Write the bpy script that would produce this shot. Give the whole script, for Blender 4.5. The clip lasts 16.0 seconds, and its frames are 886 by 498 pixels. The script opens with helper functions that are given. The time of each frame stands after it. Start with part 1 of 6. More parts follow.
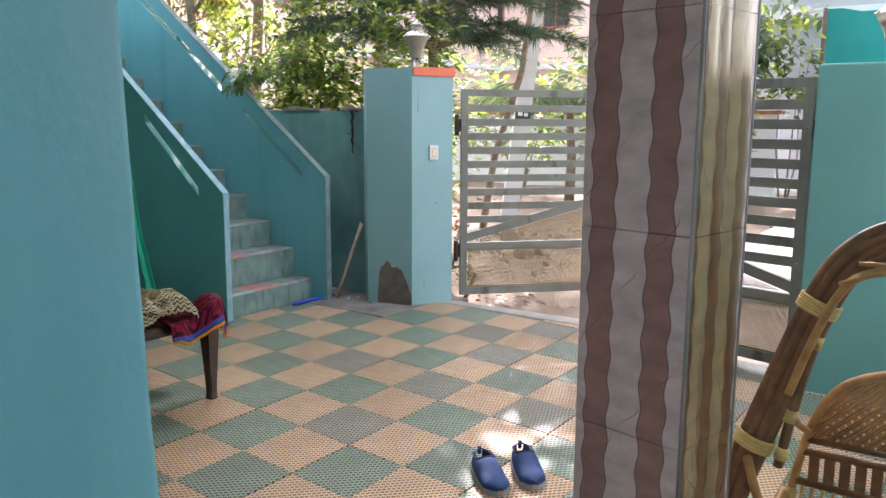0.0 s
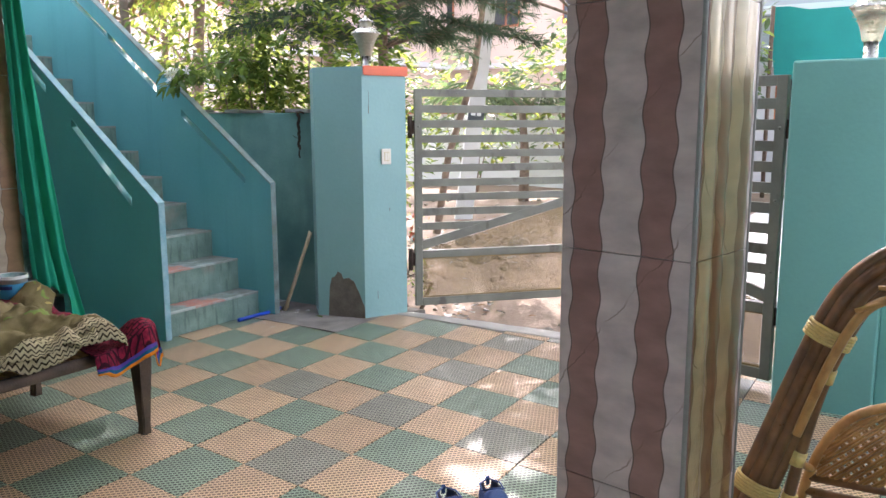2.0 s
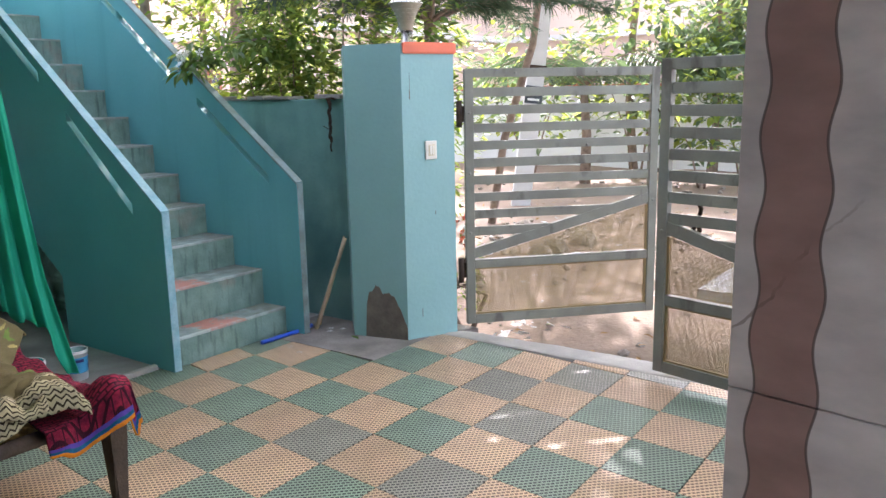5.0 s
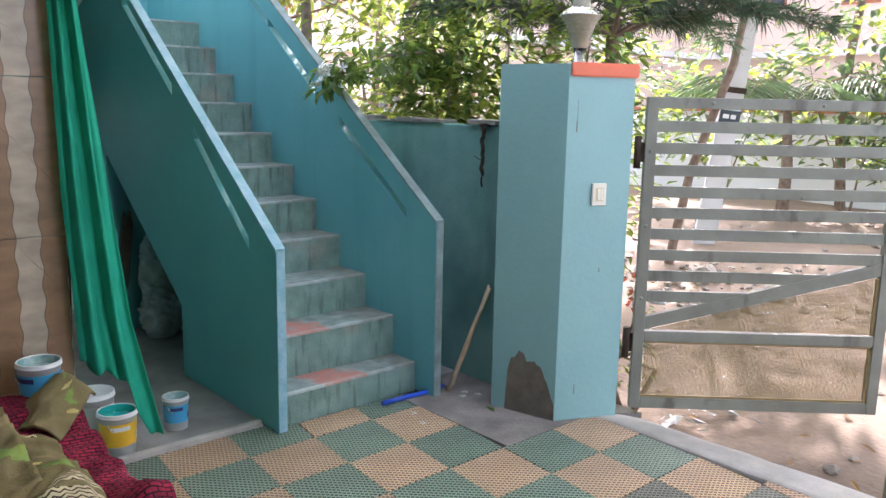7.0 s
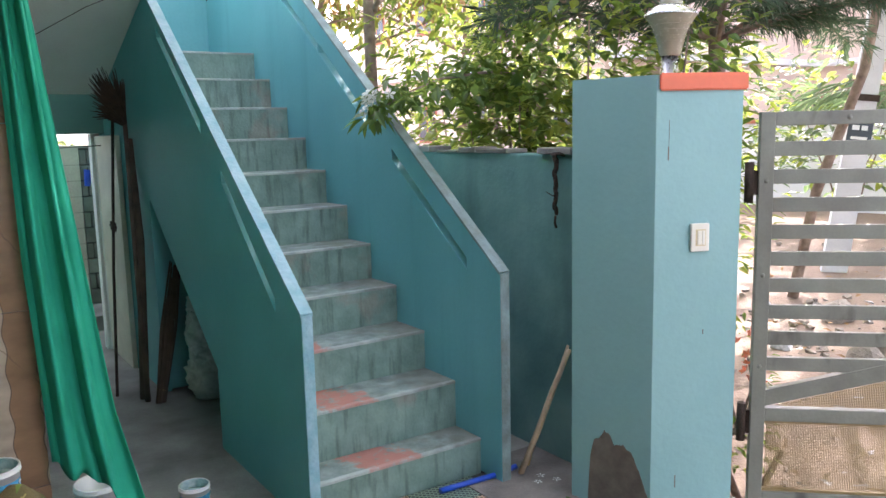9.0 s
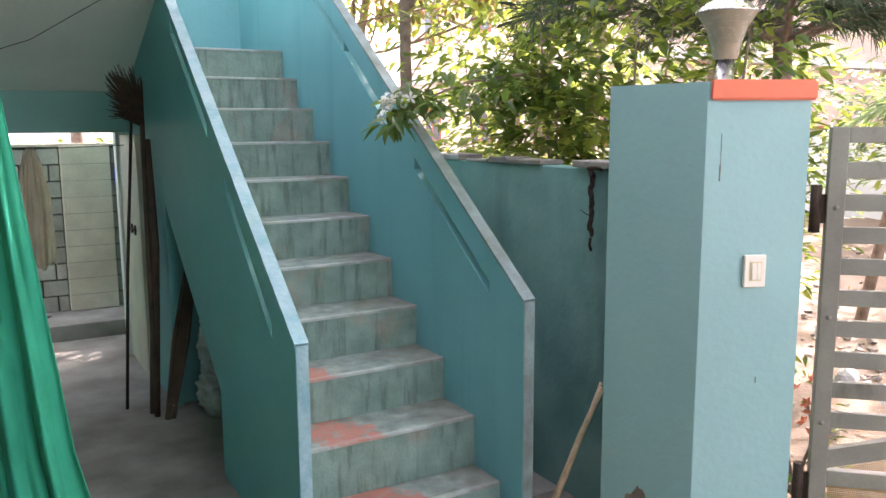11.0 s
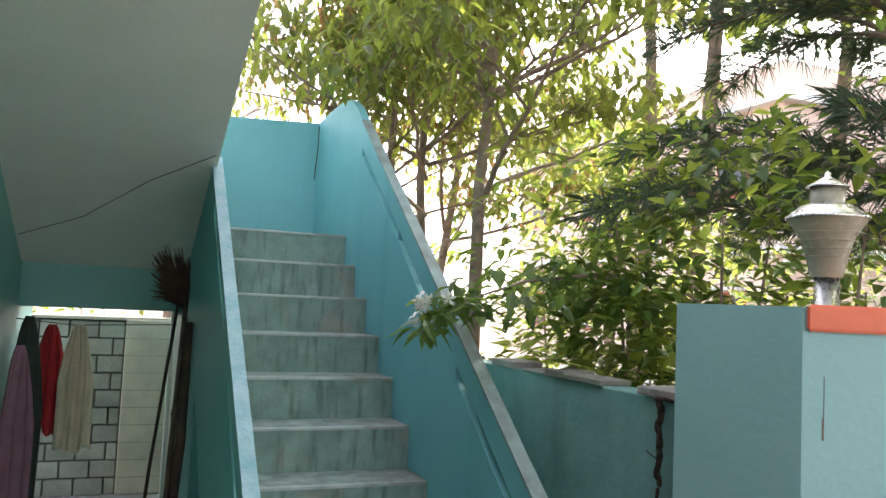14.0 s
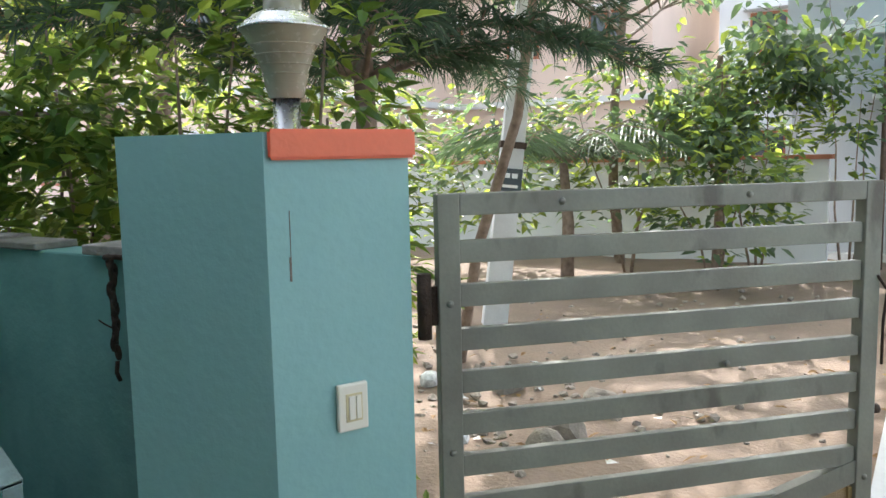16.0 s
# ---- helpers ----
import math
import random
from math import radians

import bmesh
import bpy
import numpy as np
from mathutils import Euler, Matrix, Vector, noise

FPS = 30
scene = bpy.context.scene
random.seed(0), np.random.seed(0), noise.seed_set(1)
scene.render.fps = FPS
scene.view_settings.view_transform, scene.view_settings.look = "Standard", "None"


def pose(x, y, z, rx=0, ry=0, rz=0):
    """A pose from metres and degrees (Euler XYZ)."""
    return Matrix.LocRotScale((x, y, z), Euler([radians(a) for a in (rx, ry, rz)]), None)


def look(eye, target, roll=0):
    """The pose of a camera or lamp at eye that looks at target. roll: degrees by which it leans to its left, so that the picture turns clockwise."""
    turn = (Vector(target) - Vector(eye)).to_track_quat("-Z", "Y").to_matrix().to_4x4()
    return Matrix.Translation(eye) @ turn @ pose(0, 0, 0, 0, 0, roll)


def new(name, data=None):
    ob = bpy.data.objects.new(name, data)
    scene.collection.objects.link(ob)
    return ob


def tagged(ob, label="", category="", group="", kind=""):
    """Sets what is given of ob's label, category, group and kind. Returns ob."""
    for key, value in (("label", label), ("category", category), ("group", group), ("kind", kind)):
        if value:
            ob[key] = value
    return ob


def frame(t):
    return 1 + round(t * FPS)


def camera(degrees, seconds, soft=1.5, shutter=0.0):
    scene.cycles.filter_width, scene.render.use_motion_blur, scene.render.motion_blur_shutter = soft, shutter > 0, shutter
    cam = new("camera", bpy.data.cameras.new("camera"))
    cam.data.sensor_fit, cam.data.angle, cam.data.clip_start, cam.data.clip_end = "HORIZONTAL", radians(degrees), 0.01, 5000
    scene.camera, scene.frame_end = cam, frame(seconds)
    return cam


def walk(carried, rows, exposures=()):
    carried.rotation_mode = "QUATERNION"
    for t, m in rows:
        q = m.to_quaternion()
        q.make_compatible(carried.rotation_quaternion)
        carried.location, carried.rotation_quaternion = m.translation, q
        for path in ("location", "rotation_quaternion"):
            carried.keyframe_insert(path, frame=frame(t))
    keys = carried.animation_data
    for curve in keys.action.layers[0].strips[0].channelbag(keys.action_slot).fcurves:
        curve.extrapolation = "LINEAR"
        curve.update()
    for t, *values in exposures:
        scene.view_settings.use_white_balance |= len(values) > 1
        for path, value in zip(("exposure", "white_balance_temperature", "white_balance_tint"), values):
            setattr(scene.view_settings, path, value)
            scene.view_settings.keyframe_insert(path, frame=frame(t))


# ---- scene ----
# camera: seconds, x, y, z, then Euler angles in degrees
cam = camera(58.36, 16.0)
PATH = [
    (0.0, -0.291, 0.195, 1.320, 80.87, -0.33, -54.82),
    (0.5, -0.281, 0.198, 1.332, 80.69, -0.40, -54.73),
    (1.0, -0.247, 0.203, 1.333, 80.66, -0.40, -54.86),
    (1.5, -0.161, 0.261, 1.331, 80.79, -0.38, -56.08),
    (2.0, -0.048, 0.381, 1.337, 80.82, 0.09, -58.35),
    (2.5, 0.029, 0.452, 1.336, 80.66, 0.22, -59.63),
    (3.0, 0.113, 0.491, 1.311, 80.60, 0.80, -60.21),
    (5.5, 0.891, 0.928, 1.436, 78.67, 0.97, -50.08),
    (6.0, 1.096, 1.010, 1.463, 79.49, -0.35, -43.33),
    (6.5, 1.203, 1.110, 1.471, 79.35, -1.60, -40.78),
    (7.0, 1.343, 1.270, 1.487, 79.82, -1.13, -41.61),
    (7.5, 1.495, 1.374, 1.499, 79.94, 0.74, -41.45),
    (8.0, 1.674, 1.464, 1.498, 80.71, 1.11, -37.50),
    (10.5, 2.161, 1.857, 1.546, 81.64, 0.96, -32.02),
    (11.0, 2.240, 1.877, 1.550, 81.40, 0.33, -29.97),
    (11.5, 2.296, 1.929, 1.552, 80.93, 0.05, -28.85),
    (12.0, 2.369, 2.073, 1.553, 81.29, -0.34, -27.24),
    (12.5, 2.431, 2.184, 1.571, 84.62, 0.09, -25.38),
    (13.0, 2.473, 2.206, 1.595, 89.72, -0.31, -22.32),
    (13.5, 2.584, 2.215, 1.638, 92.54, -1.69, -20.21),
    (14.0, 2.711, 2.212, 1.654, 94.06, -2.57, -21.99),
    (14.5, 2.764, 2.242, 1.662, 93.41, -1.73, -27.45),
    (15.0, 2.833, 2.328, 1.649, 90.44, -0.21, -34.31),
    (15.5, 2.912, 2.426, 1.652, 86.94, 0.95, -44.89),
    (16.0, 3.020, 2.471, 1.629, 83.48, 1.19, -58.09),
]
EXPOSURE = [(0.0, 3.2, 6350, 24), (3.0, 3.34, 6300, 24), (6.0, 3.32, 6150, 24), (8.2, 3.28, 6200, 24), (10.3, 3.46, 6700, 29), (11.5, 3.6, 7000, 31), (12.3, 3.82, 7200, 33), (13.0, 3.4, 7300, 32), (13.9, 3.02, 6800, 21), (14.5, 2.62, 6450, 15), (15.0, 1.92, 6350, 12), (15.5, 2.52, 6200, 9), (16.0, 2.6, 6200, 10)]
walk(cam, [(t, pose(x, y, z, rx, ry, rz)) for t, x, y, z, rx, ry, rz in PATH], EXPOSURE)

# ---------------------------------------------------------------- light
SUN_AZ, SUN_EL = radians(28.0), radians(40.0)
world = bpy.data.worlds.new("sky")
scene.world = world
world.use_nodes = True
wn = world.node_tree.nodes
sky = wn.new("ShaderNodeTexSky")
sky.sky_type = "NISHITA"
sky.sun_disc = False
sky.sun_elevation = SUN_EL
sky.sun_rotation = radians(90) - SUN_AZ
sky.air_density, sky.dust_density, sky.ozone_density = 1.0, 3.0, 1.0
wn["Background"].inputs["Strength"].default_value = 0.15
haze = wn.new("ShaderNodeHueSaturation")
haze.inputs["Saturation"].default_value = 0.45
world.node_tree.links.new(sky.outputs[0], haze.inputs["Color"])
world.node_tree.links.new(haze.outputs[0], wn["Background"].inputs["Color"])
sun_data = bpy.data.lights.new("sun", "SUN")
sun_data.energy, sun_data.angle, sun_data.color = 1.65, radians(0.6), (1.0, 0.95, 0.88)
sun = new("sun", sun_data)
sun_dir = Vector((math.cos(SUN_EL) * math.cos(SUN_AZ), math.cos(SUN_EL) * math.sin(SUN_AZ), math.sin(SUN_EL)))
sun.matrix_world = look(sun_dir * 40, (0, 0, 0))

# ---------------------------------------------------------------- materials


def mat(name, base, rough=0.6, metal=0.0, var=0.15, scale=6.0, dark=None, fine=60.0, bump=0.15, spec=0.5, coat=0.0, transmission=0.0, rnd=0.0, detail=6.0):
    """A surface with colour changes at two scales, stains towards a second colour and fine relief."""
    m = bpy.data.materials.new(name)
    m.use_nodes = True
    nt = m.node_tree
    n, l = nt.nodes, nt.links
    b = n["Principled BSDF"]
    co = n.new("ShaderNodeTexCoord")
    big = n.new("ShaderNodeTexNoise")
    big.inputs["Scale"].default_value, big.inputs["Detail"].default_value = scale, detail
    small = n.new("ShaderNodeTexNoise")
    small.inputs["Scale"].default_value, small.inputs["Detail"].default_value = fine, 4.0
    for t in (big, small):
        l.new(co.outputs["Object"], t.inputs["Vector"])
    ramp = n.new("ShaderNodeValToRGB")
    e = ramp.color_ramp.elements
    e[0].position, e[1].position = 0.3, 0.7
    d = dark or tuple(c * (1 - 2 * var) for c in base)
    e[0].color, e[1].color = (*d, 1), (*base, 1)
    l.new(big.outputs["Fac"], ramp.inputs["Fac"])
    hsv = n.new("ShaderNodeHueSaturation")
    mp = n.new("ShaderNodeMapRange")
    mp.inputs["To Min"].default_value, mp.inputs["To Max"].default_value = 1 - var, 1 + var
    l.new(small.outputs["Fac"], mp.inputs["Value"])
    val = mp.outputs["Result"]
    if rnd:
        oi = n.new("ShaderNodeObjectInfo")
        mr = n.new("ShaderNodeMapRange")
        mr.inputs["To Min"].default_value, mr.inputs["To Max"].default_value = 1 - rnd, 1 + rnd
        l.new(oi.outputs["Random"], mr.inputs["Value"])
        mul = n.new("ShaderNodeMath")
        mul.operation = "MULTIPLY"
        l.new(val, mul.inputs[0])
        l.new(mr.outputs["Result"], mul.inputs[1])
        val = mul.outputs[0]
    l.new(val, hsv.inputs["Value"])
    l.new(ramp.outputs["Color"], hsv.inputs["Color"])
    l.new(hsv.outputs["Color"], b.inputs["Base Color"])
    rr = n.new("ShaderNodeMapRange")
    rr.inputs["To Min"].default_value, rr.inputs["To Max"].default_value = max(rough - 0.12, 0.03), min(rough + 0.12, 1)
    l.new(small.outputs["Fac"], rr.inputs["Value"])
    l.new(rr.outputs["Result"], b.inputs["Roughness"])
    b.inputs["Metallic"].default_value = metal
    b.inputs["Specular IOR Level"].default_value = spec
    b.inputs["Coat Weight"].default_value = coat
    b.inputs["Transmission Weight"].default_value = transmission
    if bump:
        bp = n.new("ShaderNodeBump")
        bp.inputs["Strength"].default_value, bp.inputs["Distance"].default_value = bump, 0.01
        l.new(small.outputs["Fac"], bp.inputs["Height"])
        l.new(bp.outputs["Normal"], b.inputs["Normal"])
    return m


PAINT = (0.15, 0.42, 0.45)
M_TURQ = mat("turquoise_paint", PAINT, 0.55, var=0.06, scale=2.2, dark=(0.115, 0.37, 0.40), fine=45, bump=0.12)
M_PILLAR = mat("pale_turquoise_paint", (0.25, 0.445, 0.435), 0.55, var=0.05, scale=2.4, dark=(0.22, 0.405, 0.395), fine=45, bump=0.15)
M_COMPOUND = mat("weathered_sea_green_paint", (0.24, 0.44, 0.40), 0.6, var=0.08, scale=2.6, dark=(0.105, 0.25, 0.235), fine=40, bump=0.25)
M_SEATURQ = mat("green_turquoise_paint", (0.12, 0.43, 0.445), 0.55, var=0.06, scale=2.2, dark=(0.10, 0.38, 0.39), fine=45, bump=0.12)
M_GREENWALL = mat("sea_green_paint", (0.15, 0.40, 0.35), 0.55, var=0.06, scale=2.0, fine=45, bump=0.12)
# risers and landing: base colour set darker than treads and nosings
M_STEP = mat("darker_step_paint", (0.215, 0.32, 0.275), 0.7, var=0.16, scale=9, dark=(0.125, 0.21, 0.18), fine=70, bump=0.25)
# off-white with some green put in for light bounced off the green walls
M_CEIL = mat("off_white_ceiling", (0.72, 0.80, 0.74), 0.8, var=0.05, scale=2)
M_APRON = mat("rough_brown_cement", (0.30, 0.265, 0.235), 0.85, var=0.2, scale=5, dark=(0.15, 0.13, 0.115), fine=70, bump=0.6)
M_CEMENT = mat("grey_cement", (0.35, 0.335, 0.305), 0.7, var=0.18, scale=3.5, dark=(0.17, 0.16, 0.145), fine=80, bump=0.3)
M_LIP = mat("pale_cement_lip", (0.50, 0.46, 0.41), 0.85, var=0.15, scale=7, fine=70, bump=0.3)
M_DIRT = mat("dry_earth", (0.235, 0.165, 0.115), 0.95, var=0.2, scale=1.4, dark=(0.17, 0.12, 0.085), fine=30, bump=0.8)
M_ORANGE = mat("orange_cap_paint", (0.78, 0.17, 0.08), 0.5, var=0.06, scale=5, bump=0.1)
M_GATE = mat("grey_gate_paint", (0.235, 0.24, 0.195), 0.5, metal=0.1, var=0.12, scale=6, dark=(0.17, 0.165, 0.135), fine=90, bump=0.1)
M_JOINT = mat("dark_joint", (0.09, 0.08, 0.07), 0.9)
M_WHITE = mat("white_plaster", (0.74, 0.73, 0.70), 0.85, var=0.06, scale=1.5)

M_WOOD = mat("weathered_wood", (0.13, 0.085, 0.055), 0.75, var=0.2, scale=11, dark=(0.055, 0.038, 0.028), fine=90, bump=0.4)
M_STICK = mat("pale_stick_wood", (0.68, 0.50, 0.32), 0.7, var=0.15, scale=14, bump=0.2)
M_BAMBOO = mat("brown_varnished_cane", (0.22, 0.105, 0.038), 0.32, var=0.2, scale=16, dark=(0.09, 0.042, 0.018), fine=70, bump=0.12, coat=0.25)
M_CANE = mat("honey_cane", (0.50, 0.27, 0.09), 0.35, var=0.15, scale=20, dark=(0.33, 0.16, 0.05), fine=90, bump=0.1, coat=0.2)
M_BIND = mat("yellow_cane_binding", (0.66, 0.48, 0.16), 0.4, var=0.12, scale=30, fine=120, bump=0.3)
M_CURTAIN = mat("emerald_cloth", (0.012, 0.36, 0.225), 0.85, var=0.12, scale=7, dark=(0.008, 0.28, 0.175), fine=260, bump=0.25, spec=0.2)
M_BLUE = mat("blue_canvas", (0.02, 0.06, 0.20), 0.8, var=0.15, scale=12, fine=200, bump=0.3)
M_SOLE = mat("dusty_grey_rubber", (0.42, 0.40, 0.37), 0.7, var=0.1, scale=20)
M_DARKIN = mat("dark_lining", (0.02, 0.03, 0.07), 0.9)
M_PLASTIC_W = mat("white_plastic", (0.72, 0.72, 0.70), 0.4, var=0.05, scale=9, bump=0.03)
M_PLASTIC_B = mat("blue_label", (0.06, 0.36, 0.62), 0.4, var=0.08, scale=12, bump=0.02)
M_PLASTIC_Y = mat("yellow_label", (0.85, 0.48, 0.03), 0.4, var=0.08, scale=12, bump=0.02)
M_TEALPAINT = mat("wet_teal_paint", (0.015, 0.42, 0.38), 0.25, var=0.05, scale=9)
M_PALEPAINT = mat("dried_pale_paint", (0.50, 0.58, 0.56), 0.6, var=0.15, scale=30, dark=(0.16, 0.36, 0.36))
M_NAVY = mat("navy_label", (0.03, 0.03, 0.16), 0.5)
M_PIPE = mat("blue_pipe", (0.02, 0.09, 0.55), 0.35, var=0.08, scale=20, bump=0.02)
M_SWITCH = mat("ivory_switch", (0.78, 0.74, 0.63), 0.4, var=0.03, bump=0.02)
M_RUST = mat("rusty_iron", (0.07, 0.045, 0.03), 0.8, metal=0.3, var=0.25, scale=25, fine=120, bump=0.5)
M_CHROME = mat("brushed_steel", (0.62, 0.61, 0.58), 0.28, metal=0.9, var=0.06, scale=12, bump=0.03)
M_LAMPGLASS = mat("ribbed_smoked_shade", (0.34, 0.32, 0.23), 0.25, var=0.1, scale=9, bump=0.05)
M_MAROON = mat("maroon_cloth", (0.30, 0.018, 0.045), 0.9, var=0.3, scale=40, dark=(0.10, 0.008, 0.025), fine=220, bump=0.4, spec=0.15)
M_OLIVE = mat("olive_printed_cloth", (0.19, 0.155, 0.075), 0.9, var=0.2, scale=7, dark=(0.11, 0.09, 0.04), fine=220, bump=0.4, spec=0.15)
M_BAND_O = mat("orange_border", (0.75, 0.24, 0.02), 0.9, var=0.1, scale=30, spec=0.15)
M_BAND_B = mat("violet_border", (0.10, 0.06, 0.32), 0.9, var=0.1, scale=30, spec=0.15)
M_SACK = mat("grey_plastic_sack", (0.50, 0.55, 0.53), 0.45, var=0.2, scale=12, dark=(0.30, 0.35, 0.34), bump=0.5)
M_MORTAR = mat("dark_grey_mortar", (0.10, 0.10, 0.085), 0.95, var=0.2, scale=12)
M_CLOTH_CREAM = mat("cream_cloth", (0.74, 0.67, 0.48), 0.9, var=0.12, scale=7)
M_CLOTH_RED = mat("red_cloth", (0.46, 0.03, 0.035), 0.9, var=0.12, scale=7)
M_CLOTH_DARK = mat("dark_green_cloth", (0.04, 0.06, 0.045), 0.9, var=0.2, scale=7)
M_CLOTH_MAUVE = mat("mauve_cloth", (0.32, 0.17, 0.22), 0.9, var=0.15, scale=9)
M_BLOCK = mat("grey_concrete_block", (0.27, 0.275, 0.225), 0.9, var=0.18, scale=6, dark=(0.17, 0.18, 0.14), fine=60, bump=0.6, rnd=0.15)
M_BLOCKPANEL = mat("buff_plaster_panel", (0.47, 0.43, 0.33), 0.9, var=0.12, scale=5, fine=60, bump=0.3)
M_ROAD = mat("pale_concrete_road", (0.52, 0.52, 0.52), 0.9, var=0.1, scale=0.8, fine=20, bump=0.3)
M_BARK = mat("grey_brown_bark", (0.27, 0.20, 0.15), 0.9, var=0.2, scale=14, dark=(0.13, 0.09, 0.065), fine=60, bump=0.7)
M_BROOM = mat("broom_fibre", (0.09, 0.055, 0.035), 0.9, var=0.25, scale=30)
M_MESHWIRE = mat("ochre_wire_mesh", (0.34, 0.235, 0.10), 0.6, var=0.15, scale=10)
M_PETAL = mat("white_petal", (0.82, 0.82, 0.76), 0.6, var=0.03)
M_FARWALL = mat("far_white_wall", (0.70, 0.70, 0.68), 0.9, var=0.08, scale=0.7)
M_FARPINK = mat("far_cream_house", (0.70, 0.55, 0.45), 0.9, var=0.06, scale=0.6)
M_FARGREY = mat("far_grey_house", (0.42, 0.44, 0.46), 0.9, var=0.06, scale=0.6)
M_TARP = mat("teal_tarpaulin", (0.01, 0.40, 0.40), 0.6, var=0.1, scale=1.2)
M_WINDOW = mat("dark_window", (0.05, 0.06, 0.07), 0.2)
M_TERRACOTTA = mat("brick_red_trim", (0.42, 0.16, 0.09), 0.9, var=0.1, scale=4)
M_LITTER = mat("pale_litter", (0.66, 0.66, 0.64), 0.6, var=0.2, scale=30)
M_RUBBLE = mat("rubble", (0.34, 0.29, 0.24), 0.95, var=0.25, scale=9, bump=0.6)


def leaf_mat(name, dark, light, glow, gloss=0.35, thin=0.55):
    """A leaf that lets some light through; each leaf has its own shade."""
    m = bpy.data.materials.new(name)
    m.use_nodes = True
    n, l = m.node_tree.nodes, m.node_tree.links
    b, out = n["Principled BSDF"], n["Material Output"]
    g = n.new("ShaderNodeNewGeometry")
    ramp = n.new("ShaderNodeValToRGB")
    e = ramp.color_ramp.elements
    e[0].color, e[1].color = (*dark, 1), (*light, 1)
    l.new(g.outputs["Random Per Island"], ramp.inputs["Fac"])
    l.new(ramp.outputs["Color"], b.inputs["Base Color"])
    b.inputs["Roughness"].default_value = gloss
    tr = n.new("ShaderNodeBsdfTranslucent")
    r2 = n.new("ShaderNodeValToRGB")
    e2 = r2.color_ramp.elements
    e2[0].color, e2[1].color = (*[c * 0.6 for c in glow], 1), (*glow, 1)
    l.new(g.outputs["Random Per Island"], r2.inputs["Fac"])
    l.new(r2.outputs["Color"], tr.inputs["Color"])
    mix = n.new("ShaderNodeMixShader")
    mix.inputs["Fac"].default_value = thin
    l.new(b.outputs[0], mix.inputs[1])
    l.new(tr.outputs[0], mix.inputs[2])
    l.new(mix.outputs[0], out.inputs["Surface"])
    return m


M_LEAF = leaf_mat("glossy_shrub_leaf", (0.022, 0.06, 0.02), (0.075, 0.14, 0.04), (0.30, 0.44, 0.07), 0.25, 0.42)
M_LEAF_Y = leaf_mat("yellow_green_leaf", (0.04, 0.10, 0.02), (0.12, 0.20, 0.035), (0.50, 0.60, 0.09), 0.4, 0.6)
M_LEAF_M = leaf_mat("mango_leaf", (0.025, 0.05, 0.018), (0.07, 0.11, 0.035), (0.38, 0.44, 0.07), 0.35, 0.48)
M_LEAF_DRY = leaf_mat("dry_leaf", (0.20, 0.10, 0.04), (0.34, 0.20, 0.08), (0.4, 0.25, 0.1), 0.7)
M_NEEDLE = leaf_mat("dark_needles", (0.035, 0.06, 0.042), (0.06, 0.095, 0.06), (0.09, 0.15, 0.07), 0.6)
M_HEDGE = leaf_mat("far_hedge_leaf", (0.05, 0.08, 0.055), (0.10, 0.145, 0.09), (0.20, 0.30, 0.12), 0.5)


def tile_mat(name, base, groove, rnd=0.12):
    """Parking tile with rows of small raised lozenges; the shade in the slots between them is put into the colour."""
    m = mat(name, base, 0.5, var=0.1, scale=4, dark=tuple(c * 0.75 for c in base), fine=60, bump=0.0, rnd=rnd)
    n, l = m.node_tree.nodes, m.node_tree.links
    b = n["Principled BSDF"]
    src = b.inputs["Base Color"].links[0].from_socket
    co = n.new("ShaderNodeTexCoord")
    rot = n.new("ShaderNodeMapping")
    rot.inputs["Rotation"].default_value = (0, 0, radians(45))
    sep = n.new("ShaderNodeSeparateXYZ")
    l.new(co.outputs["Object"], rot.inputs["Vector"])
    l.new(rot.outputs[0], sep.inputs[0])

    def op(kind, p, q=0.0):
        k = n.new("ShaderNodeMath")
        k.operation = kind
        for s, v in zip(k.inputs, (p, q)):
            if isinstance(v, (int, float)):
                s.default_value = v
            else:
                l.new(v, s)
        return k.outputs[0]

    def inside(v, lo, hi):
        r = n.new("ShaderNodeMapRange")
        r.interpolation_type = "SMOOTHSTEP"
        for k, x in (("From Min", lo), ("From Max", hi), ("To Min", 1.0), ("To Max", 0.0)):
            r.inputs[k].default_value = x
        l.new(op("ABSOLUTE", op("SUBTRACT", op("FRACT", v), 0.5)), r.inputs["Value"])
        return r.outputs[0]

    row = op("DIVIDE", sep.outputs[1], 0.0205)
    shift = op("MULTIPLY", op("FLOOR", row), 0.5)
    col = op("ADD", op("DIVIDE", sep.outputs[0], 0.0175), shift)
    slot = op("MULTIPLY", inside(col, 0.34, 0.40), inside(row, 0.24, 0.30))
    mixd = n.new("ShaderNodeMixRGB")
    l.new(slot, mixd.inputs["Fac"])
    l.new(src, mixd.inputs["Color1"])
    mixd.inputs["Color2"].default_value = (*groove, 1)
    l.new(mixd.outputs["Color"], b.inputs["Base Color"])
    bp = n.new("ShaderNodeBump")
    bp.inputs["Strength"].default_value, bp.inputs["Distance"].default_value = 0.8, 0.004
    l.new(op("SUBTRACT", 1.0, slot), bp.inputs["Height"])
    l.new(bp.outputs["Normal"], b.inputs["Normal"])
    return m


M_TILE_O = tile_mat("ochre_parking_tile", (0.72, 0.485, 0.305), (0.15, 0.085, 0.05))
M_TILE_G = tile_mat("grey_green_parking_tile", (0.27, 0.36, 0.265), (0.018, 0.026, 0.022))
M_TILE_V = tile_mat("dusty_grey_parking_tile", (0.34, 0.325, 0.265), (0.04, 0.038, 0.032))


